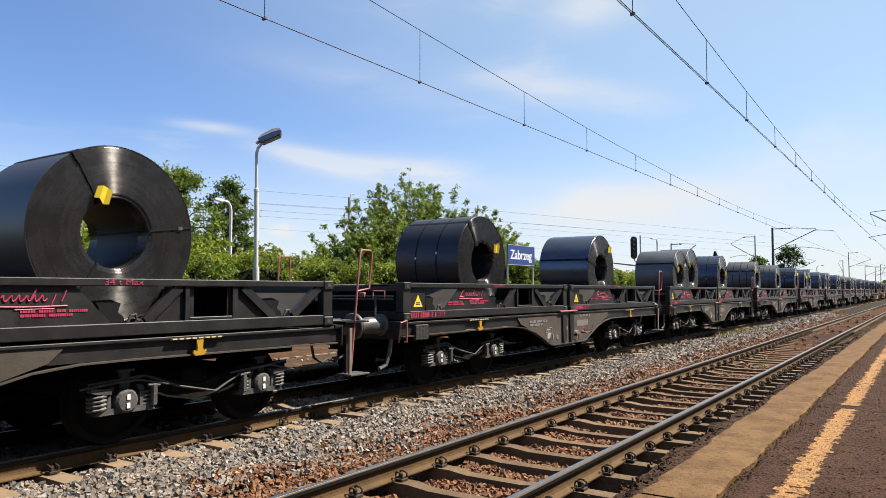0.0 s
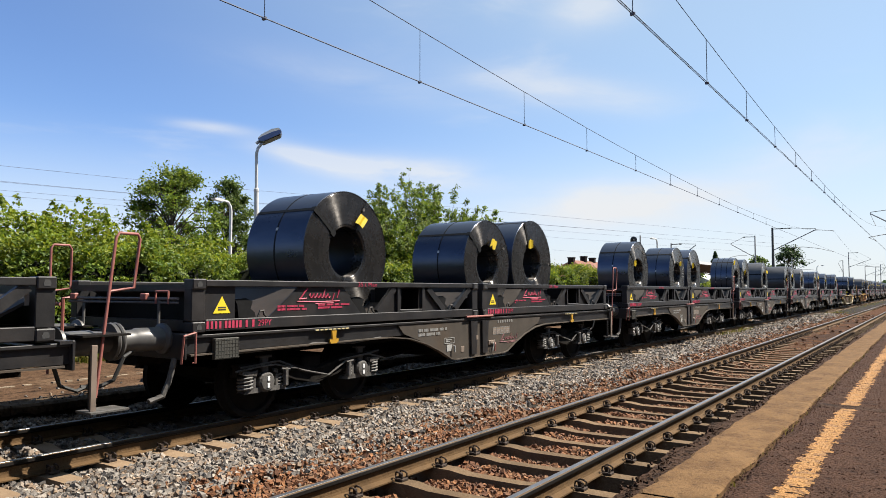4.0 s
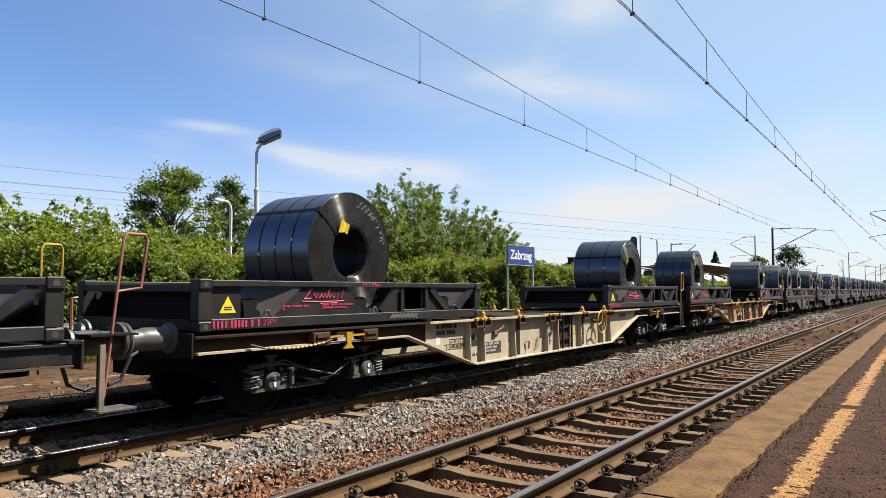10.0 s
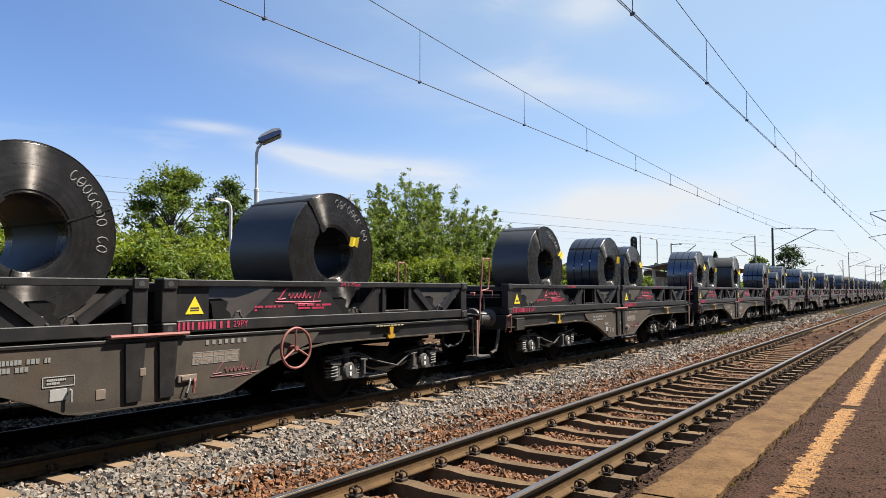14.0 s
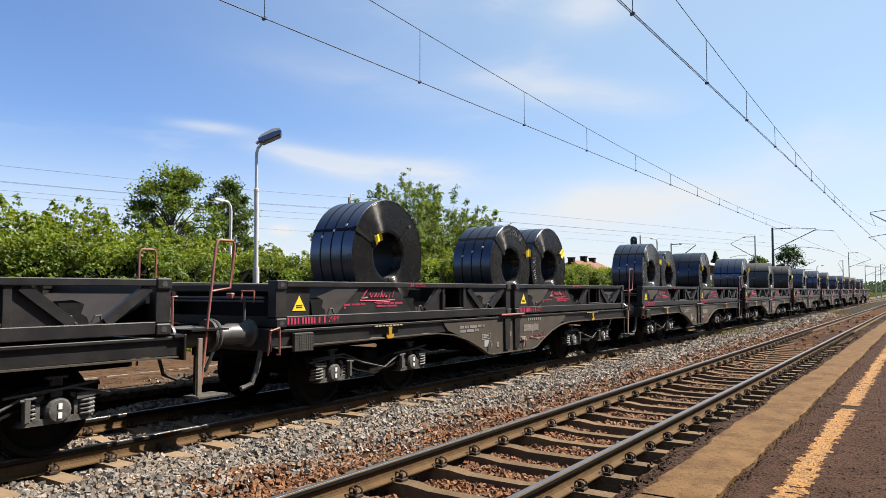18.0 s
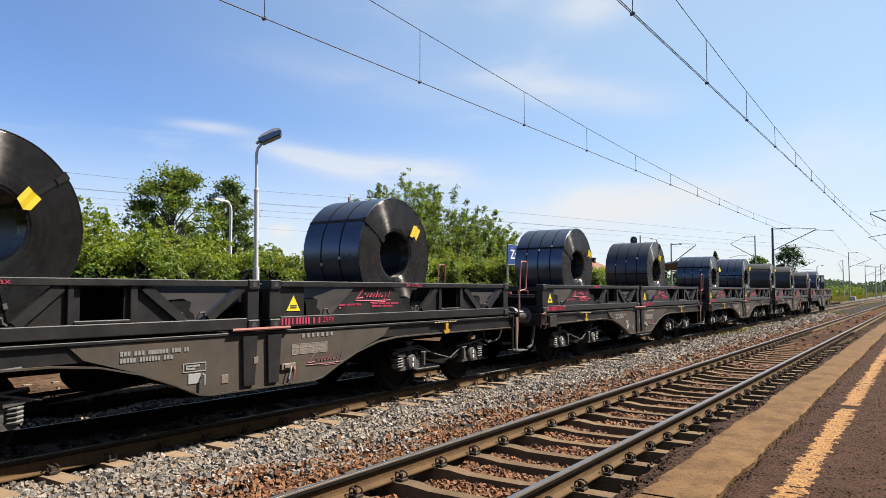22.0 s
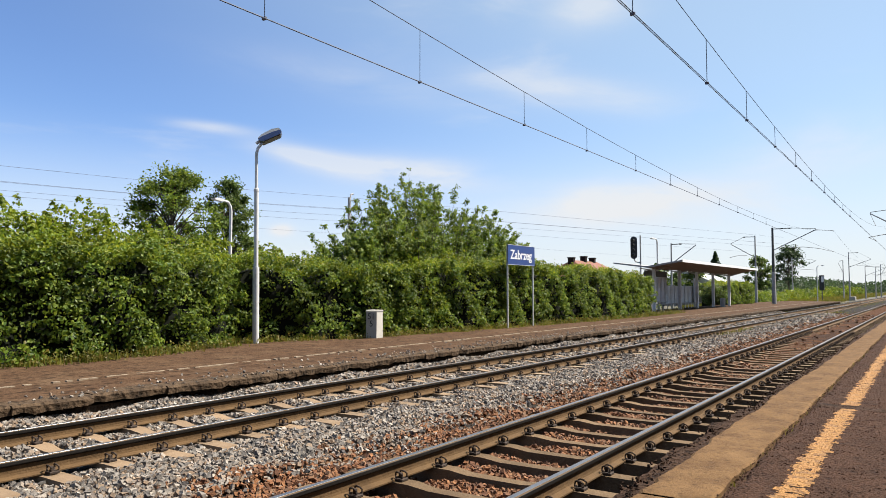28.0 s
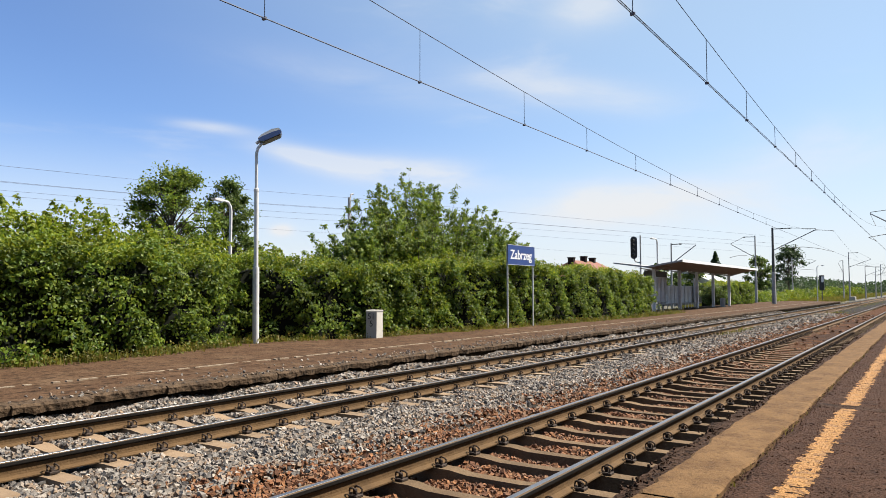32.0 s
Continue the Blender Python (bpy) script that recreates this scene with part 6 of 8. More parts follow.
def coil(R, Lc, strap, tag_turn, tag_r, girths, tone, chalk, seed):
    """A coil of hot-rolled strip lying across the wagon; its axis is y, its origin at the middle."""
    rng = random.Random(seed)
    label = {"blue": "dark blue-black steel coil with a yellow tag", "rust": "dark steel coil with rust stains and a yellow tag", "grey": "charcoal steel coil with a scaly grey top and a yellow tag",
             "brown": "brownish black steel coil with a dusty top and a yellow tag"}[tone]
    c = thing("steel_coil", label, "steel coil", group="steel coils")
    ri = 0.385 if R > 0.8 else 0.32
    h = Lc / 2
    wrap = Form().lathe([(R, -h + 0.004), (R, h - 0.004), (R - 0.004, h), (R - 0.01, h - 0.012), (R - 0.01, -h + 0.012), (R - 0.004, -h)], (0, 0, 0), "y", 72)
    part("outer_wrap", wrap, M[{"blue": "coil_side", "grey": "coil_grey", "rust": "coil_rust", "brown": "coil_brown"}[tone]], c, smooth=35)
    # ends in rings: some turns stand a little proud
    for s in (-1, 1):
        prof = [(R - 0.005, s * (h - 0.003)), (R - 0.018, s * (h - 0.004)), (R - 0.02, s * (h - 0.007)), (R - 0.026, s * (h - 0.004))]
        for q in sorted((rng.uniform(ri + 0.05, R - 0.06) for k in range(3)), reverse=True):
            w = rng.uniform(0.003, 0.010)
            e = h - 0.004 + rng.choice([0.0006, -0.0008, 0.0012])
            prof += [(q + w, s * (h - 0.004)), (q + w, s * e), (q, s * e), (q, s * (h - 0.004))]
        prof += [(ri + 0.045, s * (h - 0.005)), (ri + 0.04, s * (h - 0.012)), (ri + 0.012, s * (h - 0.016)), (ri, s * (h - 0.03)), (ri, s * (h - 0.25)), (R - 0.02, s * (h - 0.25))]
        part("end_face", Form().lathe(prof, (0, 0, 0), "y", 72), M["coil_face"], c, "ringed coil end")
    # bore lining darker than the wrap: the eye's shade is in its colour
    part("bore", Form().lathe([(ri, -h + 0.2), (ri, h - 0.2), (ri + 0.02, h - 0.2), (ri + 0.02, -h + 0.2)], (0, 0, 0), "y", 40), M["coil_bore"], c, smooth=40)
    # one broad strap and two narrow ones through the eye
    second = tag_turn if 70 < (strap - tag_turn) % 360 < 160 else strap - 112
    for turn, w in ((strap, 0.026), (second, 0.011), (strap + 118, 0.013)):
        t = radians(turn)
        ct, stn = math.cos(t), math.sin(t)

        def P(r, y, o):
            return (ct * r - stn * o, y, stn * r + ct * o)
        path = [(R + 0.004, h - 0.02), (R + 0.004, -h - 0.004), (R - 0.02, -h - 0.009), (ri + 0.01, -h - 0.007), (ri - 0.002, -h + 0.006), (ri - 0.004, h + 0.006), (R + 0.004, h + 0.006)]
        sp = Form()
        v, f = [], []
        for r, y in path:
            v += [P(r, y, -w), P(r, y, w)]
        for i in range(len(path) - 1):
            f.append((2 * i, 2 * i + 1, 2 * i + 3, 2 * i + 2))
        sp.add(v, f)
        part("eye_strap", sp, M["strap"], c, "broad black strap" if w > 0.02 else "narrow black strap")
        r0, w0 = (R - 0.13, 0.034) if w > 0.02 else (R - 0.19, 0.02)
        r1 = r0 + 0.055
        part("strap_seal", Form().add([P(r0, -h - 0.016, -w0), P(r0, -h - 0.016, w0), P(r1, -h - 0.016, w0), P(r1, -h - 0.016, -w0), P(r0, -h, -w0), P(r0, -h, w0), P(r1, -h, w0), P(r1, -h, -w0)],
                                      [(0, 1, 2, 3), (4, 7, 6, 5), (0, 4, 5, 1), (1, 5, 6, 2), (2, 6, 7, 3), (3, 7, 4, 0)]), M["strap"] if w > 0.02 else M["gear"], c, "strap seal")
        # bent guards where the strap turns over the rims
        if w > 0.02:
            g = 0.042
            part("edge_guard", Form().add([P(R + 0.008, -h + 0.07, -g), P(R + 0.008, -h + 0.07, g), P(R + 0.008, -h - 0.014, g), P(R + 0.008, -h - 0.014, -g), P(R - 0.075, -h - 0.014, g), P(R - 0.075, -h - 0.014, -g)], [(0, 1, 2, 3), (3, 2, 4, 5)]), M["strap"], c, "black edge guard")
            part("edge_guard", Form().add([P(ri - 0.008, -h + 0.09, -g), P(ri - 0.008, -h + 0.09, g), P(ri - 0.008, -h - 0.012, g), P(ri - 0.008, -h - 0.012, -g), P(ri + 0.085, -h - 0.012, g * 1.2), P(ri + 0.085, -h - 0.012, -g * 1.2)], [(0, 1, 2, 3), (3, 2, 4, 5)]), M["strap"], c, "black edge guard")
    for k in range(girths):
        y = -h + Lc * (k + 1) / (girths + 1)
        part("girth_strap", Form().lathe([(R + 0.001, y - 0.012), (R + 0.004, y - 0.012), (R + 0.004, y + 0.012), (R + 0.001, y + 0.012)], (0, 0, 0), "y", 56), M["strap"], c)
        u = radians(150 + 6 * k + seed % 40)
        part("strap_clip", Form().box(-0.022, 0.022, y - 0.02, y + 0.02, -0.006, 0.010, 0.003), M["galv"], c, "pale metal strap clip", at=pose(math.cos(u) * R, 0, math.sin(u) * R, 0, 90 - math.degrees(u), 0))
    # a folded yellow tag on one of the straps
    t = radians(tag_turn)
    q = rng.uniform(-30, 30) - (tag_turn - 90) * 0.35
    tg = Form()
    bend = [(-0.08, 0.0), (-0.03, -0.02), (0.03, -0.004), (0.08, -0.03)]
    v, f = [], []
    for dx, dy in bend:
        za, zb = -0.085 + rng.uniform(-0.035, 0.035), 0.085 + rng.uniform(-0.035, 0.035)
        v += [(dx, dy, za), (dx, dy - 0.012, zb), (dx, dy - 0.006, zb), (dx, dy + 0.006, za)]
    for i in range(3):
        a = i * 4
        f += [(a + j, a + (j + 1) % 4, a + 4 + (j + 1) % 4, a + 4 + j) for j in range(4)]
    f += [(0, 1, 2, 3), (15, 14, 13, 12)]
    tg.add(v, f)
    part("tag", tg, M["tag"], c, "yellow tag", at=pose(tag_r * math.cos(t), -h - 0.035, tag_r * math.sin(t), 0, q, 0))
    rr = (R + ri) / 2 + 0.11
    if "writing" in chalk:
        # stencilled figures set round the rim
        for k, ch in enumerate(chalk["writing"]):
            if ch != " ":
                a = chalk["ring"] - k * 7.4
                lettering("chalk_figure", ch, 0.125, M["chalk"], c, pose(rr * math.cos(radians(a)), -h - 0.001, rr * math.sin(radians(a)), 0, 90 - a, 0), bold=0.002)
        return c
    ch = Form()

    def stroke(pts):
        ch.tube([(math.cos(a) * r, -h + 0.003, math.sin(a) * r) for a, r in pts], 0.0068, 4)
    if "ring" in chalk:          # worn stencilled figures, as plain blocks
        a0 = radians(chalk["ring"])
        for k in range(10):
            if k == 7:
                continue
            a = a0 - k * 0.125
            gap = rng.choice([0, 0, 2, 3])
            turn = rng.uniform(0, 6.28)
            stroke([(a + 0.034 / rr * math.cos(u), rr + 0.058 * math.sin(u)) for u in (turn + 2 * math.pi * q / 10 for q in range(11 - gap))])
            if k % 3 == 1:
                stroke([(a - 0.028 / rr, rr + 0.0), (a + 0.028 / rr, rr + rng.uniform(-0.03, 0.03))])
    if "scrawl" in chalk:        # loose hand-drawn strokes
        a0 = radians(chalk["scrawl"])
        for k in range(5):
            a = a0 + k * 0.09
            stroke([(a, rr - 0.09 + rng.uniform(-0.02, 0.02)), (a + rng.uniform(-0.05, 0.09), rr + 0.09), (a + rng.uniform(0, 0.1), rr + rng.uniform(-0.05, 0.05))])
    if ch.v:
        marks("chalk_mark", ch, M["chalk"], c, "white chalk marks")
    return c


LOADS = {}


def lay(wagon, box, along, radius, width, strap, tag, tag_r, girths, tone, **chalk):
    """Notes a coil's place in a container, its size, the turns of its strap and tag, and its marks."""
    LOADS.setdefault((wagon, box), []).append((along, radius, width, strap, tag, tag_r, girths, tone, chalk))


lay(-1, 0, 3.20, 0.93, 1.25, 140, 30, 0.60, 3, "blue")
lay(-1, 1, 3.23, 0.96, 1.25, 120, 115, 0.45, 0, "grey")
lay(0, 0, 3.22, 0.9, 1.45, 123, 32, 0.54, 2, "rust")
lay(0, 1, 3.26, 0.91, 1.38, 165, 47, 0.72, 0, "blue")
lay(1, 0, 3.22, 0.88, 1.33, 153, 151, 0.43, 0, "grey", scrawl=20)
lay(1, 0, 5.14, 0.95, 1.1, 146, 130, 0.50, 0, "grey")
lay(1, 1, 3.25, 0.91, 1.36, 28, 25, 0.43, 2, "blue", ring=70)
lay(2, 0, 3.30, 0.91, 1.33, 153, 149, 0.76, 3, "grey", ring=85)
lay(2, 1, 3.28, 0.91, 1.31, 110, 109, 0.45, 3, "grey")
lay(3, 0, 3.24, 0.93, 1.2, 140, 62, 0.55, 1, "blue")
lay(3, 1, 1.25, 0.88, 1.23, 140, 70, 0.45, 1, "blue")
lay(3, 1, 3.22, 0.95, 1.2, 112, 110, 0.45, 1, "blue")
lay(4, 0, 3.16, 0.93, 0.97, 142, 150, 0.49, 1, "blue", ring=112, writing="C060525 GS")
lay(4, 1, 1.17, 0.94, 0.94, 135, 55, 0.44, 1, "blue", scrawl=-8)
lay(4, 1, 3.27, 0.95, 1, 141, 131, 0.43, 1, "blue")
lay(5, 0, 3.18, 0.93, 0.94, 131, 126, 0.87, 3, "blue", scrawl=-8)
lay(5, 0, 5.06, 0.93, 1, 151, 133, 0.43, 2, "blue", scrawl=172)
lay(5, 1, 3.23, 0.92, 1.2, 163, 41, 0.65, 0, "grey")
lay(6, 0, 3.18, 0.92, 1.15, 172, 166, 0.43, 0, "grey")
lay(6, 0, 5.13, 0.92, 1.25, 145, 135, 0.50, 0, "grey")
lay(6, 1, 3.22, 0.92, 1.23, 143, 149, 0.43, 0, "grey", ring=75)
lay(7, 0, 3.17, 0.9, 1.13, 134, 120, 0.45, 2, "blue")
lay(7, 0, 5.05, 0.93, 1.1, 129, 97, 0.43, 1, "blue", ring=95)
lay(7, 1, 3.20, 0.89, 1.26, 148, 137, 0.43, 2, "blue", ring=120)
lay(8, 0, 3.16, 0.92, 1.36, 139, 121, 0.43, 3, "blue", ring=80)
lay(8, 1, 3.22, 0.91, 1.4, 155, 145, 0.50, 2, "blue", ring=115)
lay(9, 0, 3.20, 0.93, 1.33, 138, 134, 0.75, 3, "blue", ring=100)
lay(9, 1, 3.33, 0.93, 1.4, 134, 29, 0.49, 0, "grey", scrawl=75)
lay(10, 0, 3.16, 0.94, 0.93, 122, 115, 0.57, 1, "grey", ring=65)
lay(10, 0, 5.05, 0.91, 1.36, 133, 131, 0.85, 1, "grey", ring=55)
lay(10, 1, 3.28, 0.9, 1.24, 124, 26, 0.44, 0, "grey", ring=85)
lay(11, 0, 3.24, 0.93, 0.92, 118, 21, 0.80, 0, "grey", ring=80)
lay(11, 1, 1.19, 0.92, 0.92, 140, 30, 0.60, 3, "blue")
lay(11, 1, 3.02, 0.85, 1, 140, 30, 0.60, 3, "blue")
lay(12, 0, 3.19, 0.94, 1, 140, 30, 0.60, 3, "blue")
lay(12, 0, 5.02, 0.9, 1, 140, 30, 0.60, 3, "blue")
lay(12, 1, 3.28, 0.94, 1.03, 150, 27, 0.52, 0, "brown", scrawl=-85)
lay(13, 0, 3.21, 0.92, 0.98, 165, 36, 0.86, 3, "blue", scrawl=170)
lay(13, 1, 1.17, 0.73, 0.88, 152, 138, 0.43, 2, "blue")
lay(13, 1, 2.98, 0.92, 0.95, 124, 30, 0.86, 3, "blue", ring=215)
lay(14, 0, 3.22, 0.93, 0.91, 155, 141, 0.43, 3, "blue")
lay(14, 1, 1.28, 0.88, 0.93, 140, 23, 0.77, 3, "blue", ring=115)
lay(14, 1, 3.12, 0.91, 0.95, 145, 28, 0.73, 3, "blue", ring=205)
lay(15, 0, 3.18, 0.93, 0.98, 142, 24, 0.87, 3, "blue", ring=190)
lay(15, 0, 5.04, 0.86, 1, 125, 107, 0.43, 3, "blue", scrawl=-60)
lay(15, 1, 3.30, 0.92, 1.18, 144, 147, 0.54, 2, "blue", scrawl=60)
lay(16, 0, 3.21, 0.94, 1.24, 167, 32, 0.75, 3, "blue", ring=215)
lay(16, 1, 3.36, 0.93, 1.4, 150, 151, 0.77, 1, "brown", ring=95, writing="C055129 GS")
lay(17, 0, 3.20, 0.95, 1.23, 37, 38, 0.47, 2, "brown", scrawl=190)
lay(17, 1, 3.32, 0.94, 1.2, 146, 40, 0.61, 2, "blue")
lay(18, 0, 3.21, 0.95, 1.28, 153, 28, 0.73, 3, "blue")
lay(18, 1, 3.22, 0.95, 1.36, 67, 68, 0.49, 3, "rust")
lay(19, 0, 3.37, 0.875, 1.28, 152, 24, 0.81, 3, "blue")
lay(19, 1, 3.29, 0.93, 1.33, 173, 37, 0.78, 3, "blue")
lay(20, 0, 3.17, 0.93, 1.23, 140, 48, 0.76, 0, "brown")
lay(20, 1, 3.24, 0.93, 1.43, 144, 138, 0.43, 0, "brown", ring=95, writing="C055129 GS")
lay(21, 0, 3.30, 0.84, 1.38, 140, 30, 0.60, 1, "brown")
lay(21, 1, 3.25, 0.93, 1.22, 140, 30, 0.60, 1, "blue")


def train():
    proto = short_wagon()
    cream = long_wagon(M["cream"], "cream sixty-foot flat wagon with yellow fittings, loaded at its ends")
    rusty = long_wagon(M["rusty_cream"], "rust-streaked cream sixty-foot flat wagon, loaded at its ends")
    boxes = {34: coil_container(34), 35: coil_container(35)}
    first = True
    used = set()
    for k in range(-1, 22):
        x = wagon_x(k)
        if k == 8:
            w = cream
        elif k == 9:
            w = rusty
        else:
            w = proto if first else copy_thing(proto, Matrix())
            first = False
        if k in (10, 20):
            hw = Form().tube([(8.0 + 0.25 * math.cos(t), -1.33, 0.87 + 0.25 * math.sin(t)) for t in (2 * math.pi * q / 30 for q in range(30))], 0.017, 8, closed=True)
            for q in range(3):
                t = 2 * math.pi * q / 3 + 1.6
                hw.tube([(8.0, -1.33, 0.87), (8.0 + 0.25 * math.cos(t), -1.33, 0.87 + 0.25 * math.sin(t))], 0.014, 6)
            hw.tube([(8.0, -1.2, 0.87), (8.0, -1.35, 0.87)], 0.03, 8)
            part("handwheel", hw, M["red_rail"], w, "faded red brake handwheel", smooth=50)
        TRAIN.append((w, x, 0.0))
        for i in (0, 1):
            ld = 35 if (k, i) in ((0, 0), (1, 0), (1, 1), (2, 0), (2, 1), (3, 0), (6, 0), (6, 1), (13, 0), (13, 1), (16, 0), (19, 0), (19, 1), (20, 0), (20, 1)) else 34
            b = boxes[ld] if ld not in used else copy_thing(boxes[ld], Matrix())
            used.add(ld)
            bx = x + (0 if i == 0 else (LONG_L if k in (8, 9) else SHORT_L) - 6.09)
            if (k, i) == (8, 0):
                sc = Form()
                for q in range(7):
                    xa = SCRAWL + q * 0.095
                    sc.tube([(xa, -1.252, 1.17), (xa + 0.05, -1.252, 1.235), (xa + 0.10, -1.252, 1.225), (xa + 0.05, -1.252, 1.19), (xa + 0.11, -1.252, 1.165)], 0.006, 4)
                marks("scrawl", sc, M["white_mark"], b, "white painted scrawl")
            if k in (8, 9) and i == 1:
                part("warning_triangle", Form().prism([(-0.95, 1.33), (-0.71, 1.33), (-0.83, 1.525)], "x", -0.006, -0.001), M["sticker"], b, "yellow warning triangle")
            TRAIN.append((b, bx, 0.0))
            for j, (cx, R, *look_of) in enumerate(LOADS[k, i]):
                c = coil(R, *look_of, (k + 2) * 10 + i * 5 + j)
                TRAIN.append((c, bx + cx, 1.12 + R / math.cos(radians(28.2))))


train()


# ---- plants ----
def leaves(name, pos, size, material, parent, label="", up=0.0, facing=None, slim=False):
    """Leaves at points; facing gives each leaf's outward direction, up turns them to the sky and the open side."""
    n = len(pos)
    rot = any_turn(RNG, n)
    if up or facing is not None:
        nrm = (np.array([0.1, -0.5, 0.75]) if facing is None else facing) + RNG.normal(0, 0.95 if facing is None else 0.45, (n, 3))
        nrm /= np.linalg.norm(nrm, axis=1)[:, None]
        u = np.cross(nrm, RNG.normal(size=(n, 3)))
        u /= np.linalg.norm(u, axis=1)[:, None]
        rot = np.stack([u, np.cross(nrm, u), nrm], 2)
    s = size * RNG.uniform(0.6, 1.3, (n, 1)) * np.array([[1.0, 1.0, 1.0]])
    me = scatter(name, SLIM_V if slim else LEAF_V, SLIM_F if slim else LEAF_F, pos, rot, s, material)
    return part(name, me, material, parent, label)


def bumps(x, z, seed):
    """Smooth lumps of a clipped hedge's face."""
    return 0.16 * np.sin(x * 1.9 + seed) * np.sin(z * 2.3 + x * 0.7) + 0.13 * np.sin(x * 4.1 + z * 3.1 + seed * 2) + 0.10 * np.sin(x * 7.3 - z * 5.7 + 2 * np.sin(x * 1.3)) + 0.05 * np.sin(x * 15.1 + z * 13.0)


def hedge(pts, depth, size, per_m2, seed, label, light_top=True):
    """A thick hedge whose front follows points (x, y of the front, height)."""
    hd = thing("hedge", label, "hedge")
    P = np.array(pts)
    x0, x1 = P[0, 0], P[-1, 0]
    yf = lambda x: np.interp(x, P[:, 0], P[:, 1])
    ht = lambda x: np.interp(x, P[:, 0], P[:, 2]) + 0.10 * np.sin(x * 2.7 + seed) + 0.07 * np.sin(x * 6.1) + 0.05 * np.sin(x * 13.7 + seed)
    # inner hull: shade between the leaves is put into its near-black colour
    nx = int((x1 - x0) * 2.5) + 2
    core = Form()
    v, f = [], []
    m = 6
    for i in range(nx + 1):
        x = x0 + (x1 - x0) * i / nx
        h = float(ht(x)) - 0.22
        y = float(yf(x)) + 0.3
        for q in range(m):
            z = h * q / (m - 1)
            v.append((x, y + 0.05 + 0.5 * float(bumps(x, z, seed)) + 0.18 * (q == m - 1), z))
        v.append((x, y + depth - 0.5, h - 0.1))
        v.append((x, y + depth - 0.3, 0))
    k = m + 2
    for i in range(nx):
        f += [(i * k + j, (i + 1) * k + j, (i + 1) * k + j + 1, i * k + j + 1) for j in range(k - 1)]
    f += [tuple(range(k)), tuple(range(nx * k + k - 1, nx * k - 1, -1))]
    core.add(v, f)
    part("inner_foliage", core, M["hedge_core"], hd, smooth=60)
    # leafy skin: sprays that stand out like small domes, dark hollows between them
    n = int((x1 - x0) * float(P[:, 2].mean()) * per_m2 / 24)
    cx = RNG.uniform(x0, x1, n)
    cz = RNG.uniform(0.0, 1.0, n) ** 0.9
    r = RNG.uniform(0.10, 0.26, n)
    m = 24
    out = RNG.normal(size=(n, m, 3)) * np.array([1.0, 0.7, 0.75]) + np.array([0.1, -0.75, 0.55])
    out /= np.linalg.norm(out, axis=2)[:, :, None]
    cz = cz * ht(cx)
    cy = yf(cx) + bumps(cx, cz, seed) + RNG.exponential(0.09, n) + 0.14 + 0.25 * np.clip(cz / ht(cx) - 0.75, 0, 1)
    front = np.stack([cx, cy, cz + PZ - 0.02], 1)[:, None, :] + out * (r[:, None] * RNG.uniform(0.75, 1.1, (n, m)))[:, :, None] * np.array([1.25, 0.8, 0.8])
    front, out = front.reshape(-1, 3), out.reshape(-1, 3)
    ok = front[:, 2] > PZ
    front, out = front[ok], out[ok]
    n2 = int((x1 - x0) * depth * per_m2 * 0.75)
    x = RNG.uniform(x0, x1, n2)
    d = RNG.uniform(0, depth, n2)
    z = ht(x) + RNG.normal(0, 0.07, n2) + 0.12 * np.sin(d * 3 + x) - 0.12 * np.clip(0.3 - d, 0, 1)
    z += np.where(RNG.uniform(size=n2) < 0.06, np.minimum(RNG.exponential(0.08, n2), 0.2), 0)
    top = np.stack([x, yf(x) + d, z + PZ - 0.06], 1)
    leaves("front_leaves", front, size, M["leaf"], hd, facing=out)
    # yellow-green top growth; part of its sunlight is put into the lighter colour
    leaves("top_leaves", top, size * 0.9, M["leaf_light"] if light_top else M["leaf"], hd, "yellow-green top growth, its sunlit look partly put into the colour", up=1)
    return hd


def shoots_bush(name, cx, cy, rx, ry, h, n_shoots, per, size, material, label, category, seed, spread=0.25, base_z=0.1, lanky=0.0):
    """A bushy tree of upright shoots with leaves all along; ragged outline."""
    rng = np.random.default_rng(seed)
    t = thing(name, label, category, pose(cx, cy, base_z))
    wood = Form()
    pos = []
    for i in range(n_shoots):
        a, r = rng.uniform(0, 2 * np.pi), rng.uniform(0, 1) ** (0.66 if lanky else 0.5)
        ex, ey = r * np.cos(a) * rx, r * np.sin(a) * ry
        env = np.sqrt(max(0.05, 1 - (r * 0.92) ** 2)) if not lanky else 1 - 0.58 * r ** 1.5
        top = h * env * rng.uniform(0.72 - lanky, 1.02)
        ex += lanky * rng.normal(0, 1.0)
        bx, by = ex * 0.35, ey * 0.35
        mx, my = ex * 0.8, ey * 0.8
        s = np.linspace(0.12, 1, per)
        px = (1 - s) ** 2 * bx + 2 * s * (1 - s) * mx + s * s * ex
        py = (1 - s) ** 2 * by + 2 * s * (1 - s) * my + s * s * ey
        pz = s * top
        w = spread * (1.15 - s * 0.85)
        pos.append(np.stack([px + np.clip(rng.normal(0, 1, per), -1.7, 1.7) * w, py + np.clip(rng.normal(0, 1, per), -1.7, 1.7) * w, pz + np.clip(rng.normal(0, 0.1, per), -0.2, 0.12)], 1))
        if i % 3 == 0:
            q = [(bx * 0.3, by * 0.3, 0.0), (bx, by, top * 0.2), (mx * 0.8, my * 0.8, top * 0.55), (ex, ey, top * 0.93)]
            wood.tube(q, 0.05, 5, r_end=0.008)
    pos = np.concatenate(pos)
    pos = pos[pos[:, 2] > 0]
    part("trunk", wood, M["bark"], t, "several thin brown stems")
    leaves("crown", pos, size, material, t, up=1)
    return t


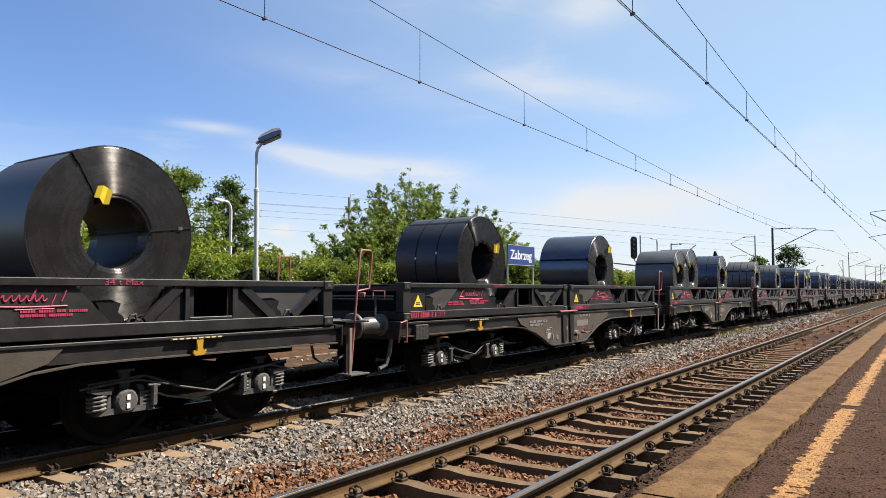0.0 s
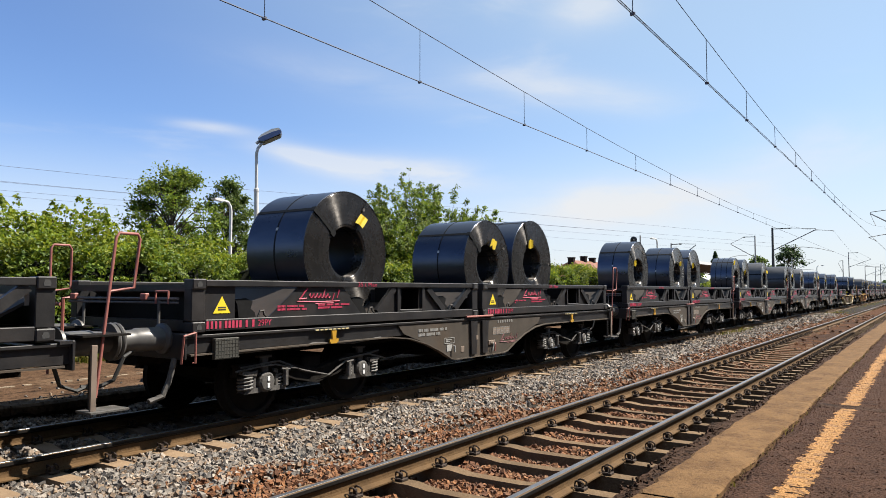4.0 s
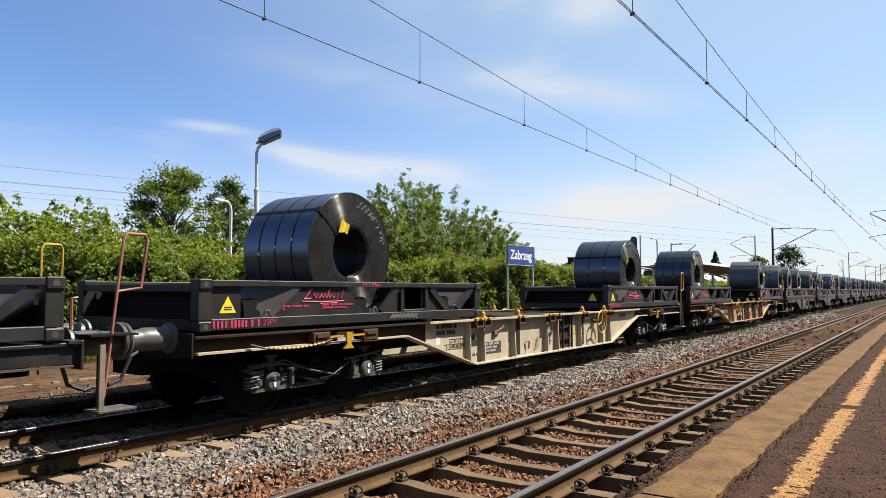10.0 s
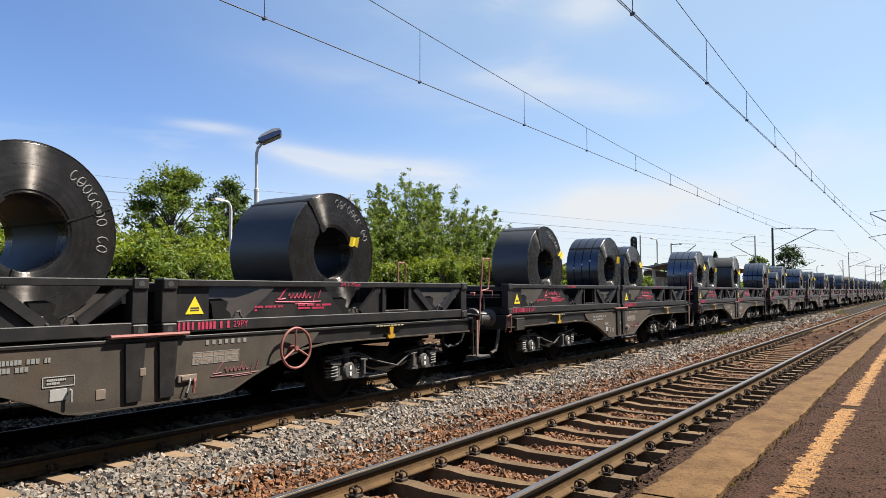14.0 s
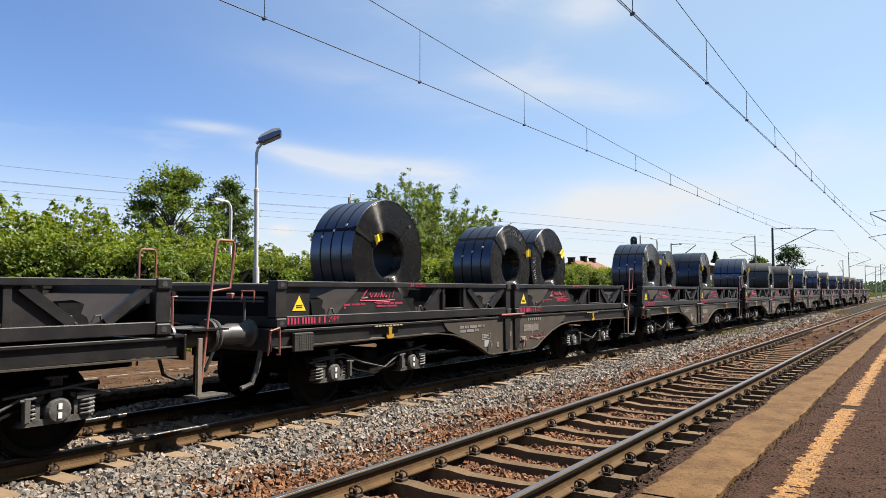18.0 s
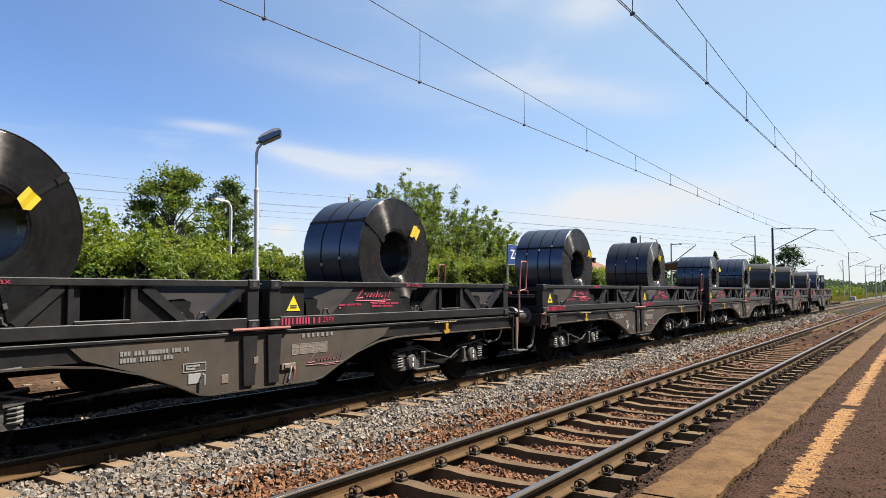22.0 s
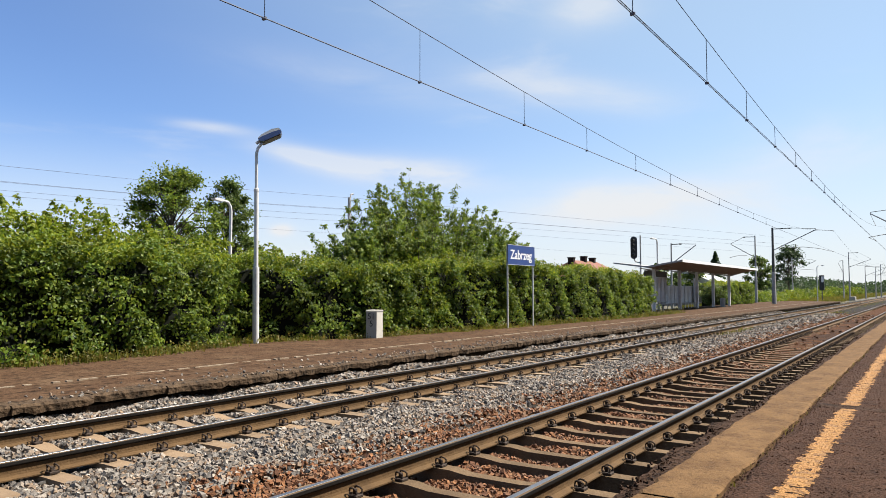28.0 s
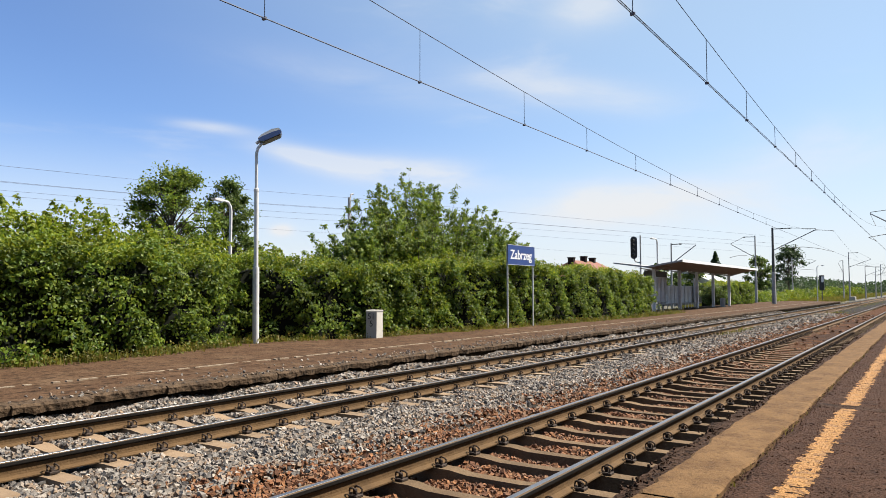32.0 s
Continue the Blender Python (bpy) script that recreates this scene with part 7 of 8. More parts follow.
def leafy_mound(x, y, rx, ry, h, size, material, label, seed):
    """A rounded bush: a lumpy dome set with leaf sprays, short leaders rising from its top."""
    rng = np.random.default_rng(seed)
    t = thing("bush", label, "bush", pose(x, y, PZ - 0.02))
    n, m = int(95 * (rx + ry) * h * 0.5), 26
    a, u = rng.uniform(0, 2 * np.pi, n), rng.uniform(0.0, 1.0, n) ** 0.8
    k = 1 + 0.13 * np.sin(a * 3 + seed) * np.sin(u * 7 + seed) + 0.10 * np.sin(a * 7 + 2 * u + seed * 3) + rng.normal(0, 0.05, n)
    lay_in = np.where(rng.uniform(size=n) < 0.35, 0.75, 1.0)
    rr = np.sqrt(1 - u ** 2.4) * k * lay_in
    c = np.stack([rx * rr * np.cos(a), ry * rr * np.sin(a), h * u * (0.5 + 0.5 * k) * (0.6 + 0.4 * lay_in)], 1)
    lead = rng.uniform(size=n) < 0.12
    c[:, 2] += np.where(lead & (u > 0.55), rng.uniform(0.08, 0.34, n), 0.0)
    grow = np.where(lead, 0.09, rng.uniform(0.13, 0.27, n))
    out = rng.normal(size=(n, m, 3)) * np.array([1.0, 0.8, 0.8]) + np.stack([np.cos(a) * 0.5, np.sin(a) * 0.5 - 0.2, 0.5 + 0.4 * u], 1)[:, None, :]
    out /= np.linalg.norm(out, axis=2)[:, :, None]
    tall = np.where(lead, 2.4, 0.85)
    p = c[:, None, :] + out * (grow[:, None] * rng.uniform(0.7, 1.1, (n, m)))[:, :, None] * np.stack([np.ones(n), np.ones(n), tall], 1)[:, None, :]
    p, out = p.reshape(-1, 3), out.reshape(-1, 3)
    ok = p[:, 2] > 0.02
    wood = Form()
    for i in range(0, n, 9):
        wood.tube([(c[i, 0] * 0.1, c[i, 1] * 0.1, 0.0), (c[i, 0] * 0.5, c[i, 1] * 0.5, c[i, 2] * 0.6), tuple(c[i])], 0.022, 5, r_end=0.006)
    part("stems", wood, M["bark"], t, "thin brown stems")
    leaves("crown", p[ok], size, material, t, facing=out[ok])
    return t


def fan_bush(name, y, dome, size, material, label, seed, base_z=0.1):
    """A broad bush whose leaders fan out from a narrow foot up to a dome (x, height), with drooping leafy twigs and ragged tips."""
    rng = np.random.default_rng(seed)
    D = np.array(dome)
    cx = float(D[:, 0].mean())
    foot = 0.42
    t = thing(name, label, "bush", pose(cx, y, base_z))
    wood, pos, nrm = Form(), [], []
    for k in range(260):
        x = rng.uniform(D[0, 0], D[-1, 0])
        depth = rng.uniform(-1, 1)
        oy = 1.9 * depth
        h = (float(np.interp(x, D[:, 0], D[:, 1])) - base_z) * math.sqrt(1 - 0.55 * depth * depth) * (rng.uniform(0.80, 1.0) if k % 3 else rng.uniform(0.96, 1.07))
        ox = x - cx
        a, b, c = Vector((ox * foot, oy * 0.4, 0)), Vector((ox * 0.72, oy * 0.8, h * 0.55)), Vector((ox, oy, h))
        if k % 2:
            wood.tube([a, (a + b * 2 + c) / 4, c * 0.97], 0.035, 5, r_end=0.006)
        for q in range(26):
            u = rng.uniform(0.12, 1.0) ** 0.8
            p = a * (1 - u) ** 2 + b * (2 * u * (1 - u)) + c * u * u
            ang = rng.uniform(0, 2 * np.pi)
            ln = (0.10 + 0.62 * (1 - u) ** 0.8) * rng.uniform(0.5, 1.2)
            m = int(12 + 34 * ln)
            s = rng.uniform(0.05, 1, m)
            lean = 0.25 * np.sign(ox) * min(1, abs(ox) / 4)
            px = p.x + (np.cos(ang) + lean) * ln * s + rng.normal(0, 0.05, m)
            py = p.y + np.sin(ang) * ln * s + rng.normal(0, 0.05, m)
            pz = p.z + ln * (0.75 * s - 0.25 * s * s) * 0.7 + rng.normal(0, 0.04, m)
            pos.append(np.stack([px, py, pz], 1))
            nrm.append(np.tile([np.cos(ang) * 0.6, np.sin(ang) * 0.6 - 0.2, 0.6], (m, 1)))
    part("trunk", wood, M["bark"], t, "several thin brown stems")
    leaves("crown", np.concatenate(pos), size, material, t, facing=np.concatenate(nrm), slim=True)
    return t


def clump_tree(name, x, y, h, trunk_h, rx, material, label, seed, n_clumps=26, per=240, size=0.22, lean=0.0):
    """A tree with a tapered trunk, limbs and a crown of separate leafy clumps."""
    rng = np.random.default_rng(seed)
    t = thing(name, label, "tree", pose(x, y, -0.8))
    h, trunk_h = h + 0.8, trunk_h + 0.8
    wood = Form().tube([(0, 0, 0), (lean * 0.4, 0.1, trunk_h), (lean, 0.1, h * 0.85)], 0.016 * h, 8, r_end=0.02)
    pos = []
    for i in range(n_clumps):
        a, u = rng.uniform(0, 2 * np.pi), rng.uniform(0, 1)
        z = trunk_h + (h - trunk_h) * u
        env = rx * np.sin(np.pi * (0.16 + 0.78 * u)) ** 0.8
        r = env * np.sqrt(rng.uniform(0.08, 1))
        c = np.array([lean * u + r * np.cos(a), r * np.sin(a), z])
        wood.tube([(lean * u * 0.7, 0.1, max(trunk_h * 0.7, z - 0.28 * h * 0.5)), ((c[0] + lean * u) / 2, c[1] / 2, z - 0.1), tuple(c)], 0.006 * h, 5, r_end=0.008)
        cr = rx * rng.uniform(0.14, 0.34)
        p = rng.normal(size=(per, 3))
        p *= (cr * np.minimum(np.abs(rng.normal(0, 0.75, (per, 1))), 1.25) / np.linalg.norm(p, axis=1)[:, None])
        p[:, 2] *= 0.75
        pos.append(p + c)
    part("trunk", wood, M["bark"], t)
    leaves("crown", np.concatenate(pos), size, material, t, up=1)
    return t


def spruce(x, y, h, r, seed):
    rng = np.random.default_rng(seed)
    t = thing("spruce", "dark narrow spruce standing behind the station", "tree", pose(x, y, -0.78))
    part("trunk", Form().tube([(0, 0, 0), (0, 0, h)], 0.02 * h, 7, r_end=0.02), M["bark"], t)
    pos = []
    for i in range(34):
        u = i / 34
        for k in range(9):
            a = rng.uniform(0, 2 * np.pi)
            ln = r * (1 - u) * rng.uniform(0.7, 1.1) + 0.15
            s = rng.uniform(0.1, 1, 22)
            pos.append(np.stack([np.cos(a) * ln * s, np.sin(a) * ln * s, h * (0.1 + 0.9 * u) - 0.25 * ln * s + rng.normal(0, 0.1, 22)], 1))
    leaves("crown", np.concatenate(pos), 0.03 * h, M["needle"], t)


def weeds(name, pos, size, material, label):
    """Upright blades and small leaves near the ground."""
    n = len(pos)
    tv = np.array([(-0.07, 0, 0), (0.07, 0, 0), (0.0, 0.28, 1.0)])
    a = RNG.uniform(0, 2 * np.pi, n)
    rot = np.zeros((n, 3, 3))
    rot[:, 0, 0], rot[:, 0, 1], rot[:, 1, 0], rot[:, 1, 1], rot[:, 2, 2] = np.cos(a), -np.sin(a), np.sin(a), np.cos(a), 1
    me = scatter(name, tv, [(0, 1, 2)], pos, rot, size * RNG.uniform(0.5, 1.4, (n, 1)) * np.ones((1, 3)), material)
    solid(name, me, material, label, "grass", kind="stuff")


# outline of the tall bush: place along the line and height
DOME = [(16.7, 2.2), (17.1, 2.9), (17.8, 3.8), (18.5, 4.2), (19.2, 4.7), (19.8, 5.2), (20.8, 5.6), (22.0, 6.15), (23.1, 5.9), (24.3, 5.9), (26.2, 5.4), (27.5, 4.8), (29.5, 4.1), (30.9, 3.4)]


def plants():
    hedge([(-2.0, 14.45, 2.2), (3.5, 14.55, 2.25), (6.4, 14.5, 2.3), (8.0, 14.55, 2.4), (9.5, 14.5, 2.35), (11.2, 14.9, 2.3), (12.6, 15.35, 2.2)], 2.0, 0.088, 900, 1.0, "dense clipped green hedge behind the far platform")
    hedge([(12.4, 15.75, 2.15), (13.4, 15.8, 2.2), (14.2, 15.2, 2.35), (15.4, 14.6, 2.2), (17.0, 14.35, 2.15)], 1.8, 0.088, 900, 2.0, "green hedge section beside the lamp post")
    hedge([(16.8, 14.4, 2.0), (19.0, 14.1, 2.2), (22.0, 13.75, 2.45), (24.0, 13.65, 2.5), (27.0, 13.6, 2.5)], 2.0, 0.092, 820, 3.0, "leafy green hedge below a tall bush")
    hedge([(26.8, 13.6, 2.45), (30.0, 13.35, 2.42), (34.0, 13.1, 2.42), (38.0, 13.15, 2.25), (41.6, 13.3, 2.05)], 2.2, 0.092, 760, 4.0, "long clipped green hedge by the station name board")
    hedge([(73.0, 16.2, 2.1), (80.0, 16.0, 2.2), (86.0, 16.2, 2.0)], 2.5, 0.12, 330, 5.0, "rounded green hedge past the shelter")
    shoots_bush("bush", 72.4, 17.3, 1.0, 1.3, 2.5, 110, 50, 0.13, M["leaf_dark"], "dark green bush beside the shelter", "bush", 71, 0.25)
    # taller unclipped growth behind the clipped face
    for i, (x, y, rx, h) in enumerate(((4.6, 16.6, 1.6, 3.0), (7.4, 16.9, 1.5, 3.25), (9.2, 16.9, 1.4, 3.3), (11.2, 17.0, 1.5, 3.0), (13.2, 17.3, 1.4, 2.75), (15.0, 16.9, 1.1, 2.65))):
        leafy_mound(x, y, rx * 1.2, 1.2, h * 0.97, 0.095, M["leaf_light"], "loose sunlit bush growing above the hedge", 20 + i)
    fan_bush("bush", 16.4, DOME, 0.115, M["leaf"], "tall upright willow-like bush with ragged shoots", 40)
    shoots_bush("bush", 28.3, 16.2, 2.2, 1.5, 4.2, 110, 50, 0.19, M["leaf_dark"], "thin ragged bush beside the name board", "bush", 41, 0.2)
    shoots_bush("bush", 18.2, 15.8, 1.5, 1.2, 3.7, 90, 46, 0.18, M["leaf_dark"], "grey-green bush at the foot of a tall bush", "bush", 42, 0.2)
    shoots_bush("bush", 16.6, 16.3, 1.4, 1.2, 2.75, 120, 46, 0.14, M["leaf"], "green bush filling the gap in the hedge", "bush", 43, 0.2)
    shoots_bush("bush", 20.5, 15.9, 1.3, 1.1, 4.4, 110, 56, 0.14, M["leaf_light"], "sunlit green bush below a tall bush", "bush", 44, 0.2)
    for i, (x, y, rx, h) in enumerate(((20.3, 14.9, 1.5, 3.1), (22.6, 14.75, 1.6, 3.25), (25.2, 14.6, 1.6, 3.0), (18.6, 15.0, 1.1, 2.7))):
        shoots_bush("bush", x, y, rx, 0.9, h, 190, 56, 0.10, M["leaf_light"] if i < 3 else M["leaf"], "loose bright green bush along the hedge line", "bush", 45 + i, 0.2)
    clump_tree("tree", 21.0, 30.0, 7.3, 2.6, 2.15, M["leaf"], "airy green tree behind the hedge", 51, 95, 230, 0.125, -0.1)
    clump_tree("tree", 24.25, 30.0, 7.2, 1.8, 1.5, M["leaf_dark"], "narrow green tree behind the hedge", 52, 84, 260, 0.12)
    clump_tree("tree", 170.0, 25.0, 10.8, 3.6, 3.9, M["needle"], "broad dark pine at the end of the station", 53, 46, 120, 0.36)
    clump_tree("tree", 150.0, 27.3, 8.0, 1.8, 2.7, M["leaf_dark"], "rounded green tree in the distance", 54, 44, 130, 0.38)
    spruce(190.0, 45.0, 12.4, 4.6, 61)
    clump_tree("tree", 110.0, 29.0, 5.4, 0.8, 3.2, M["leaf_dark"], "low green tree behind the shelter", 56, 16, 140, 0.45)
    clump_tree("tree", 97.0, 30.0, 4.6, 0.7, 2.8, M["leaf_dark"], "low dark green tree behind the shelter", 57, 16, 140, 0.4)
    # scrub along the line in the distance
    k = 0
    for x, y, rx, h in ((100, 19, 5, 2.3), (112, 20, 6, 2.4), (128, 22, 7, 2.6), (150, 22, 8, 2.6), (178, 24, 10, 3.0), (215, 24, 12, 3.4), (255, 25, 14, 3.8), (300, 25, 16, 4.2), (360, 26, 18, 4.2)):
        shoots_bush("bush", x, y, rx, 3.0, h, 130, 60, 0.09 + x * 0.0011, M["leaf_light"] if k % 2 else M["leaf"], "low green scrub along the line", "bush", 80 + k, 0.5, -0.75)
        k += 1
    # the far wood
    n = 26000
    x = RNG.uniform(480, 900, n)
    y = RNG.uniform(-20, 110, n)
    top = 6.8 + 3 * np.sin(y * 0.09 + 1) + 1.8 * np.sin(y * 0.31 + x * 0.02) + 0.8 * np.sin(y * 1.3)
    z = RNG.uniform(0, 1, n) ** 0.6 * top
    me = scatter("far_wood", LEAF_V, LEAF_F, np.stack([x, y, z], 1), any_turn(RNG, n), RNG.uniform(0.9, 2.0, (n, 1)) * np.ones((1, 3)), M["needle"])
    solid("far_wood", me, M["needle"], "dark green wood on the horizon", "woods", kind="stuff")
    x = RNG.uniform(290, 440, 14000)
    y = 33 + x * 0.12 + RNG.uniform(0, 40, 14000)
    z = RNG.uniform(0, 1, 14000) ** 0.7 * (2.8 + 1.1 * np.sin(x * 0.07) + 0.7 * np.sin(x * 0.23))
    me = scatter("far_wood", LEAF_V, LEAF_F, np.stack([x, y, z], 1), any_turn(RNG, 14000), RNG.uniform(0.6, 1.2, (14000, 1)) * np.ones((1, 3)), M["leaf_dark"])
    solid("far_wood", me, M["leaf_dark"], "green tree belt beyond the station", "woods", kind="stuff")
    # grass and weeds
    n = 26000
    x = RNG.uniform(-2, 47, n)
    dens = np.sin(x * 1.9) + np.sin(x * 4.7 + 1.0) + np.sin(x * 0.6 + 2) + np.sin(x * 11.3)
    x = x[RNG.uniform(-2.6, 2.6, n) < dens + 0.4]
    n = len(x)
    yb = np.interp(x, [-2, 6.4, 9.5, 12.6, 13.4, 15.4, 19, 24, 30, 38, 47], [14.3, 14.3, 14.3, 15.1, 15.5, 14.4, 13.95, 13.5, 13.2, 13.0, 13.4])
    y = yb - np.abs(RNG.normal(0, 0.22, n)) + 0.15 - 0.08 * np.sin(x * 3.3)
    weeds("grass_strip", np.stack([x, y, np.full(n, PZ - 0.02)], 1), 0.13 * RNG.uniform(0.3, 1.5, (n, 1)), M["grass"], "yellow-green grass and low weeds along the hedge foot")
    m = n // 2
    low = np.stack([x[:m], y[:m] + 0.05, PZ + RNG.exponential(0.07, m)], 1)
    herb = thing("ground_herbs", "broad-leaved yellow-green herbs at the hedge foot", "weeds", kind="stuff")
    leaves("herb_leaves", low, 0.075, M["grass"], herb, up=1)
    pos = []
    for cx, cy, sx, sy, m in ((33.0, 6.72, 1.2, 0.2, 260), (30.2, 6.75, 0.8, 0.15, 120), (60.0, 5.9, 4.0, 0.5, 500), (47.0, 9.25, 5.0, 0.18, 900), (56.0, 9.3, 3.0, 0.15, 300), (38.0, 9.2, 2.0, 0.12, 200), (78.0, 9.8, 6, 0.4, 500), (110, 11.5, 12, 1.2, 900), (150, 12.5, 25, 1.5, 900), (105, 6.0, 20, 0.3, 300), (3.9, 9.4, 0.4, 0.05, 40), (8.2, 9.42, 0.2, 0.04, 30)):
        pos.append(np.stack([RNG.normal(cx, sx, m), RNG.normal(cy, sy, m), np.full(m, -0.2)], 1))
    weeds("weeds", np.concatenate(pos), 0.15, M["grass"], "yellow-green weeds in the ballast")
    n = 260
    x = 4.0 + RNG.uniform(0, 1, n) ** 1.3 * 16
    x += 0.25 * np.sin(x * 5)
    weeds("moss", np.stack([x, RNG.normal(1.245, 0.018, n), np.full(n, PZ - 0.02)], 1), 0.035, M["grass"], "sparse yellow-green moss in the platform joint")
    n = 40000
    x = 80 + RNG.exponential(80, n)
    y = 12.5 + x * 0.01 + RNG.uniform(0, 1, n) * (6 + x * 0.05)
    weeds("meadow", np.stack([x, y, np.full(n, -0.6)], 1), 0.36 + 0.0016 * x[:, None], M["grass"], "rough meadow grass past the platform end")


# ---- station things ----
def lamp_post():
    x, y = 13.30, 15.25
    p = thing("street_lamp", "white painted steel platform lamp with a dark lantern", "lamp", pose(x, y, PZ - 0.01, 0, -0.75, 0))
    part("pole", Form().tube([(0, 0, 2.05), (0, 0, 4.2)], 0.062, 14).tube([(0, 0, 4.2), (0, 0, 5.22), (0.02, -0.03, 5.36), (0.10, -0.09, 5.50), (0.2, -0.16, 5.6)], 0.042, 12), M["white_post"], p, smooth=50)
    part("sleeve", Form().tube([(0, 0, 0), (0, 0, 2.08)], 0.088, 14), M["white_post"], p, "thicker lower tube with peeling paint", smooth=50)
    part("collar", Form().lathe([(0.06, 4.16), (0.07, 4.16), (0.07, 4.24), (0.045, 4.26)], (0, 0, 0), "z", 14), M["white_post"], p)
    at = pose(0.10, -0.08, 5.54, -8, -24, -42)
    h = part("lantern", Form().prism([(-0.05, 0.02), (0.04, -0.05), (0.56, -0.03), (0.62, 0.03), (0.60, 0.08), (0.42, 0.10), (0.08, 0.09), (-0.05, 0.07)], "y", -0.19, 0.19), M["lamp_shell"], p, "dark blue street lamp lantern", at=at)
    part("lantern_glass", Form().box(0.07, 0.57, -0.15, 0.15, -0.062, -0.03, 0.015), M["lamp_glass"], h, at=pose(0, 0, 0, 0, -2, 0))
    # the sunlit upper side of the lantern is put into this pale colour
    part("lantern_top", Form().prism([(-0.04, 0.072), (0.08, 0.092), (0.42, 0.102), (0.60, 0.082), (0.615, 0.085), (0.58, 0.15), (0.40, 0.19), (0.08, 0.15), (-0.05, 0.09)], "y", -0.185, 0.185), M["white_post"], h, "pale cover with the sunlit top put into its colour")
    part("lantern_neck", Form().tube([(-0.14, 0, 0.02), (-0.04, 0, 0.045), (0.02, 0, 0.05)], 0.045, 10), M["galv"], h, smooth=50)


def small_lamp(x, y, h, ang, label):
    p = thing("street_lamp", label, "lamp", pose(x, y, -0.78, 0, 0, ang))
    h += 0.68
    part("pole", Form().tube([(0, 0, 0), (0, 0, h - 0.35), (0.05, 0, h - 0.15), (0.2, 0, h), (0.5, 0, h + 0.03), (0.75, 0, h)], 0.07, 10, r_end=0.04), M["white_post"], p, smooth=50)
    part("lantern", Form().prism([(0.65, -0.04), (1.15, -0.01), (1.2, 0.05), (0.9, 0.1), (0.65, 0.07)], "y", -0.1, 0.1), M["galv"], p, at=pose(0, 0, h))


def name_board():
    p = thing("station_sign", "blue station name board with white letters on two posts", "sign", pose(23.87, 13.3, PZ - 0.01))
    for x in (0.03, 2.13):
        part("post", Form().tube([(x, 0, 0), (x, 0, 3.12)], 0.035, 10), M["galv"], p, "pale steel post", smooth=50)
    b = part("board", Form().box(-0.05, 2.18, -0.07, -0.045, 2.43, 3.20, 0.006), M["blue"], p, "blue enamel board")
    fr = Form().box(-0.055, 2.185, -0.075, -0.04, 3.19, 3.205).box(-0.055, 2.185, -0.075, -0.04, 2.425, 2.44)
    part("board_rim", fr, M["galv"], p)
    lettering("name_lettering", "Zabrzeg", 0.5, M["white"], p, pose(1.03, -0.073, 2.81), width=1.78, bold=0.008)


def km_stone():
    p = thing("kilometre_post", "white concrete kilometre post with dark figures", "marker post", pose(16.85, 14.0, PZ - 0.02, 0, 0, 8))
    part("stone", Form().prism([(-0.185, 0), (0.185, 0), (0.175, 0.82), (-0.175, 0.82)], "y", -0.185, 0.185), M["marker"], p)
    part("cap", Form().prism([(-0.195, 0.82), (0.195, 0.82), (0.15, 0.86), (-0.15, 0.86)], "y", -0.2, 0.2), M["marker"], p)
    lettering("figures", "51", 0.26, M["ink"], p, pose(-0.19, 0.0, 0.66, 0, 0, -90))
    lettering("figures", "5", 0.26, M["ink"], p, pose(-0.19, 0.0, 0.44, 0, 0, -90))


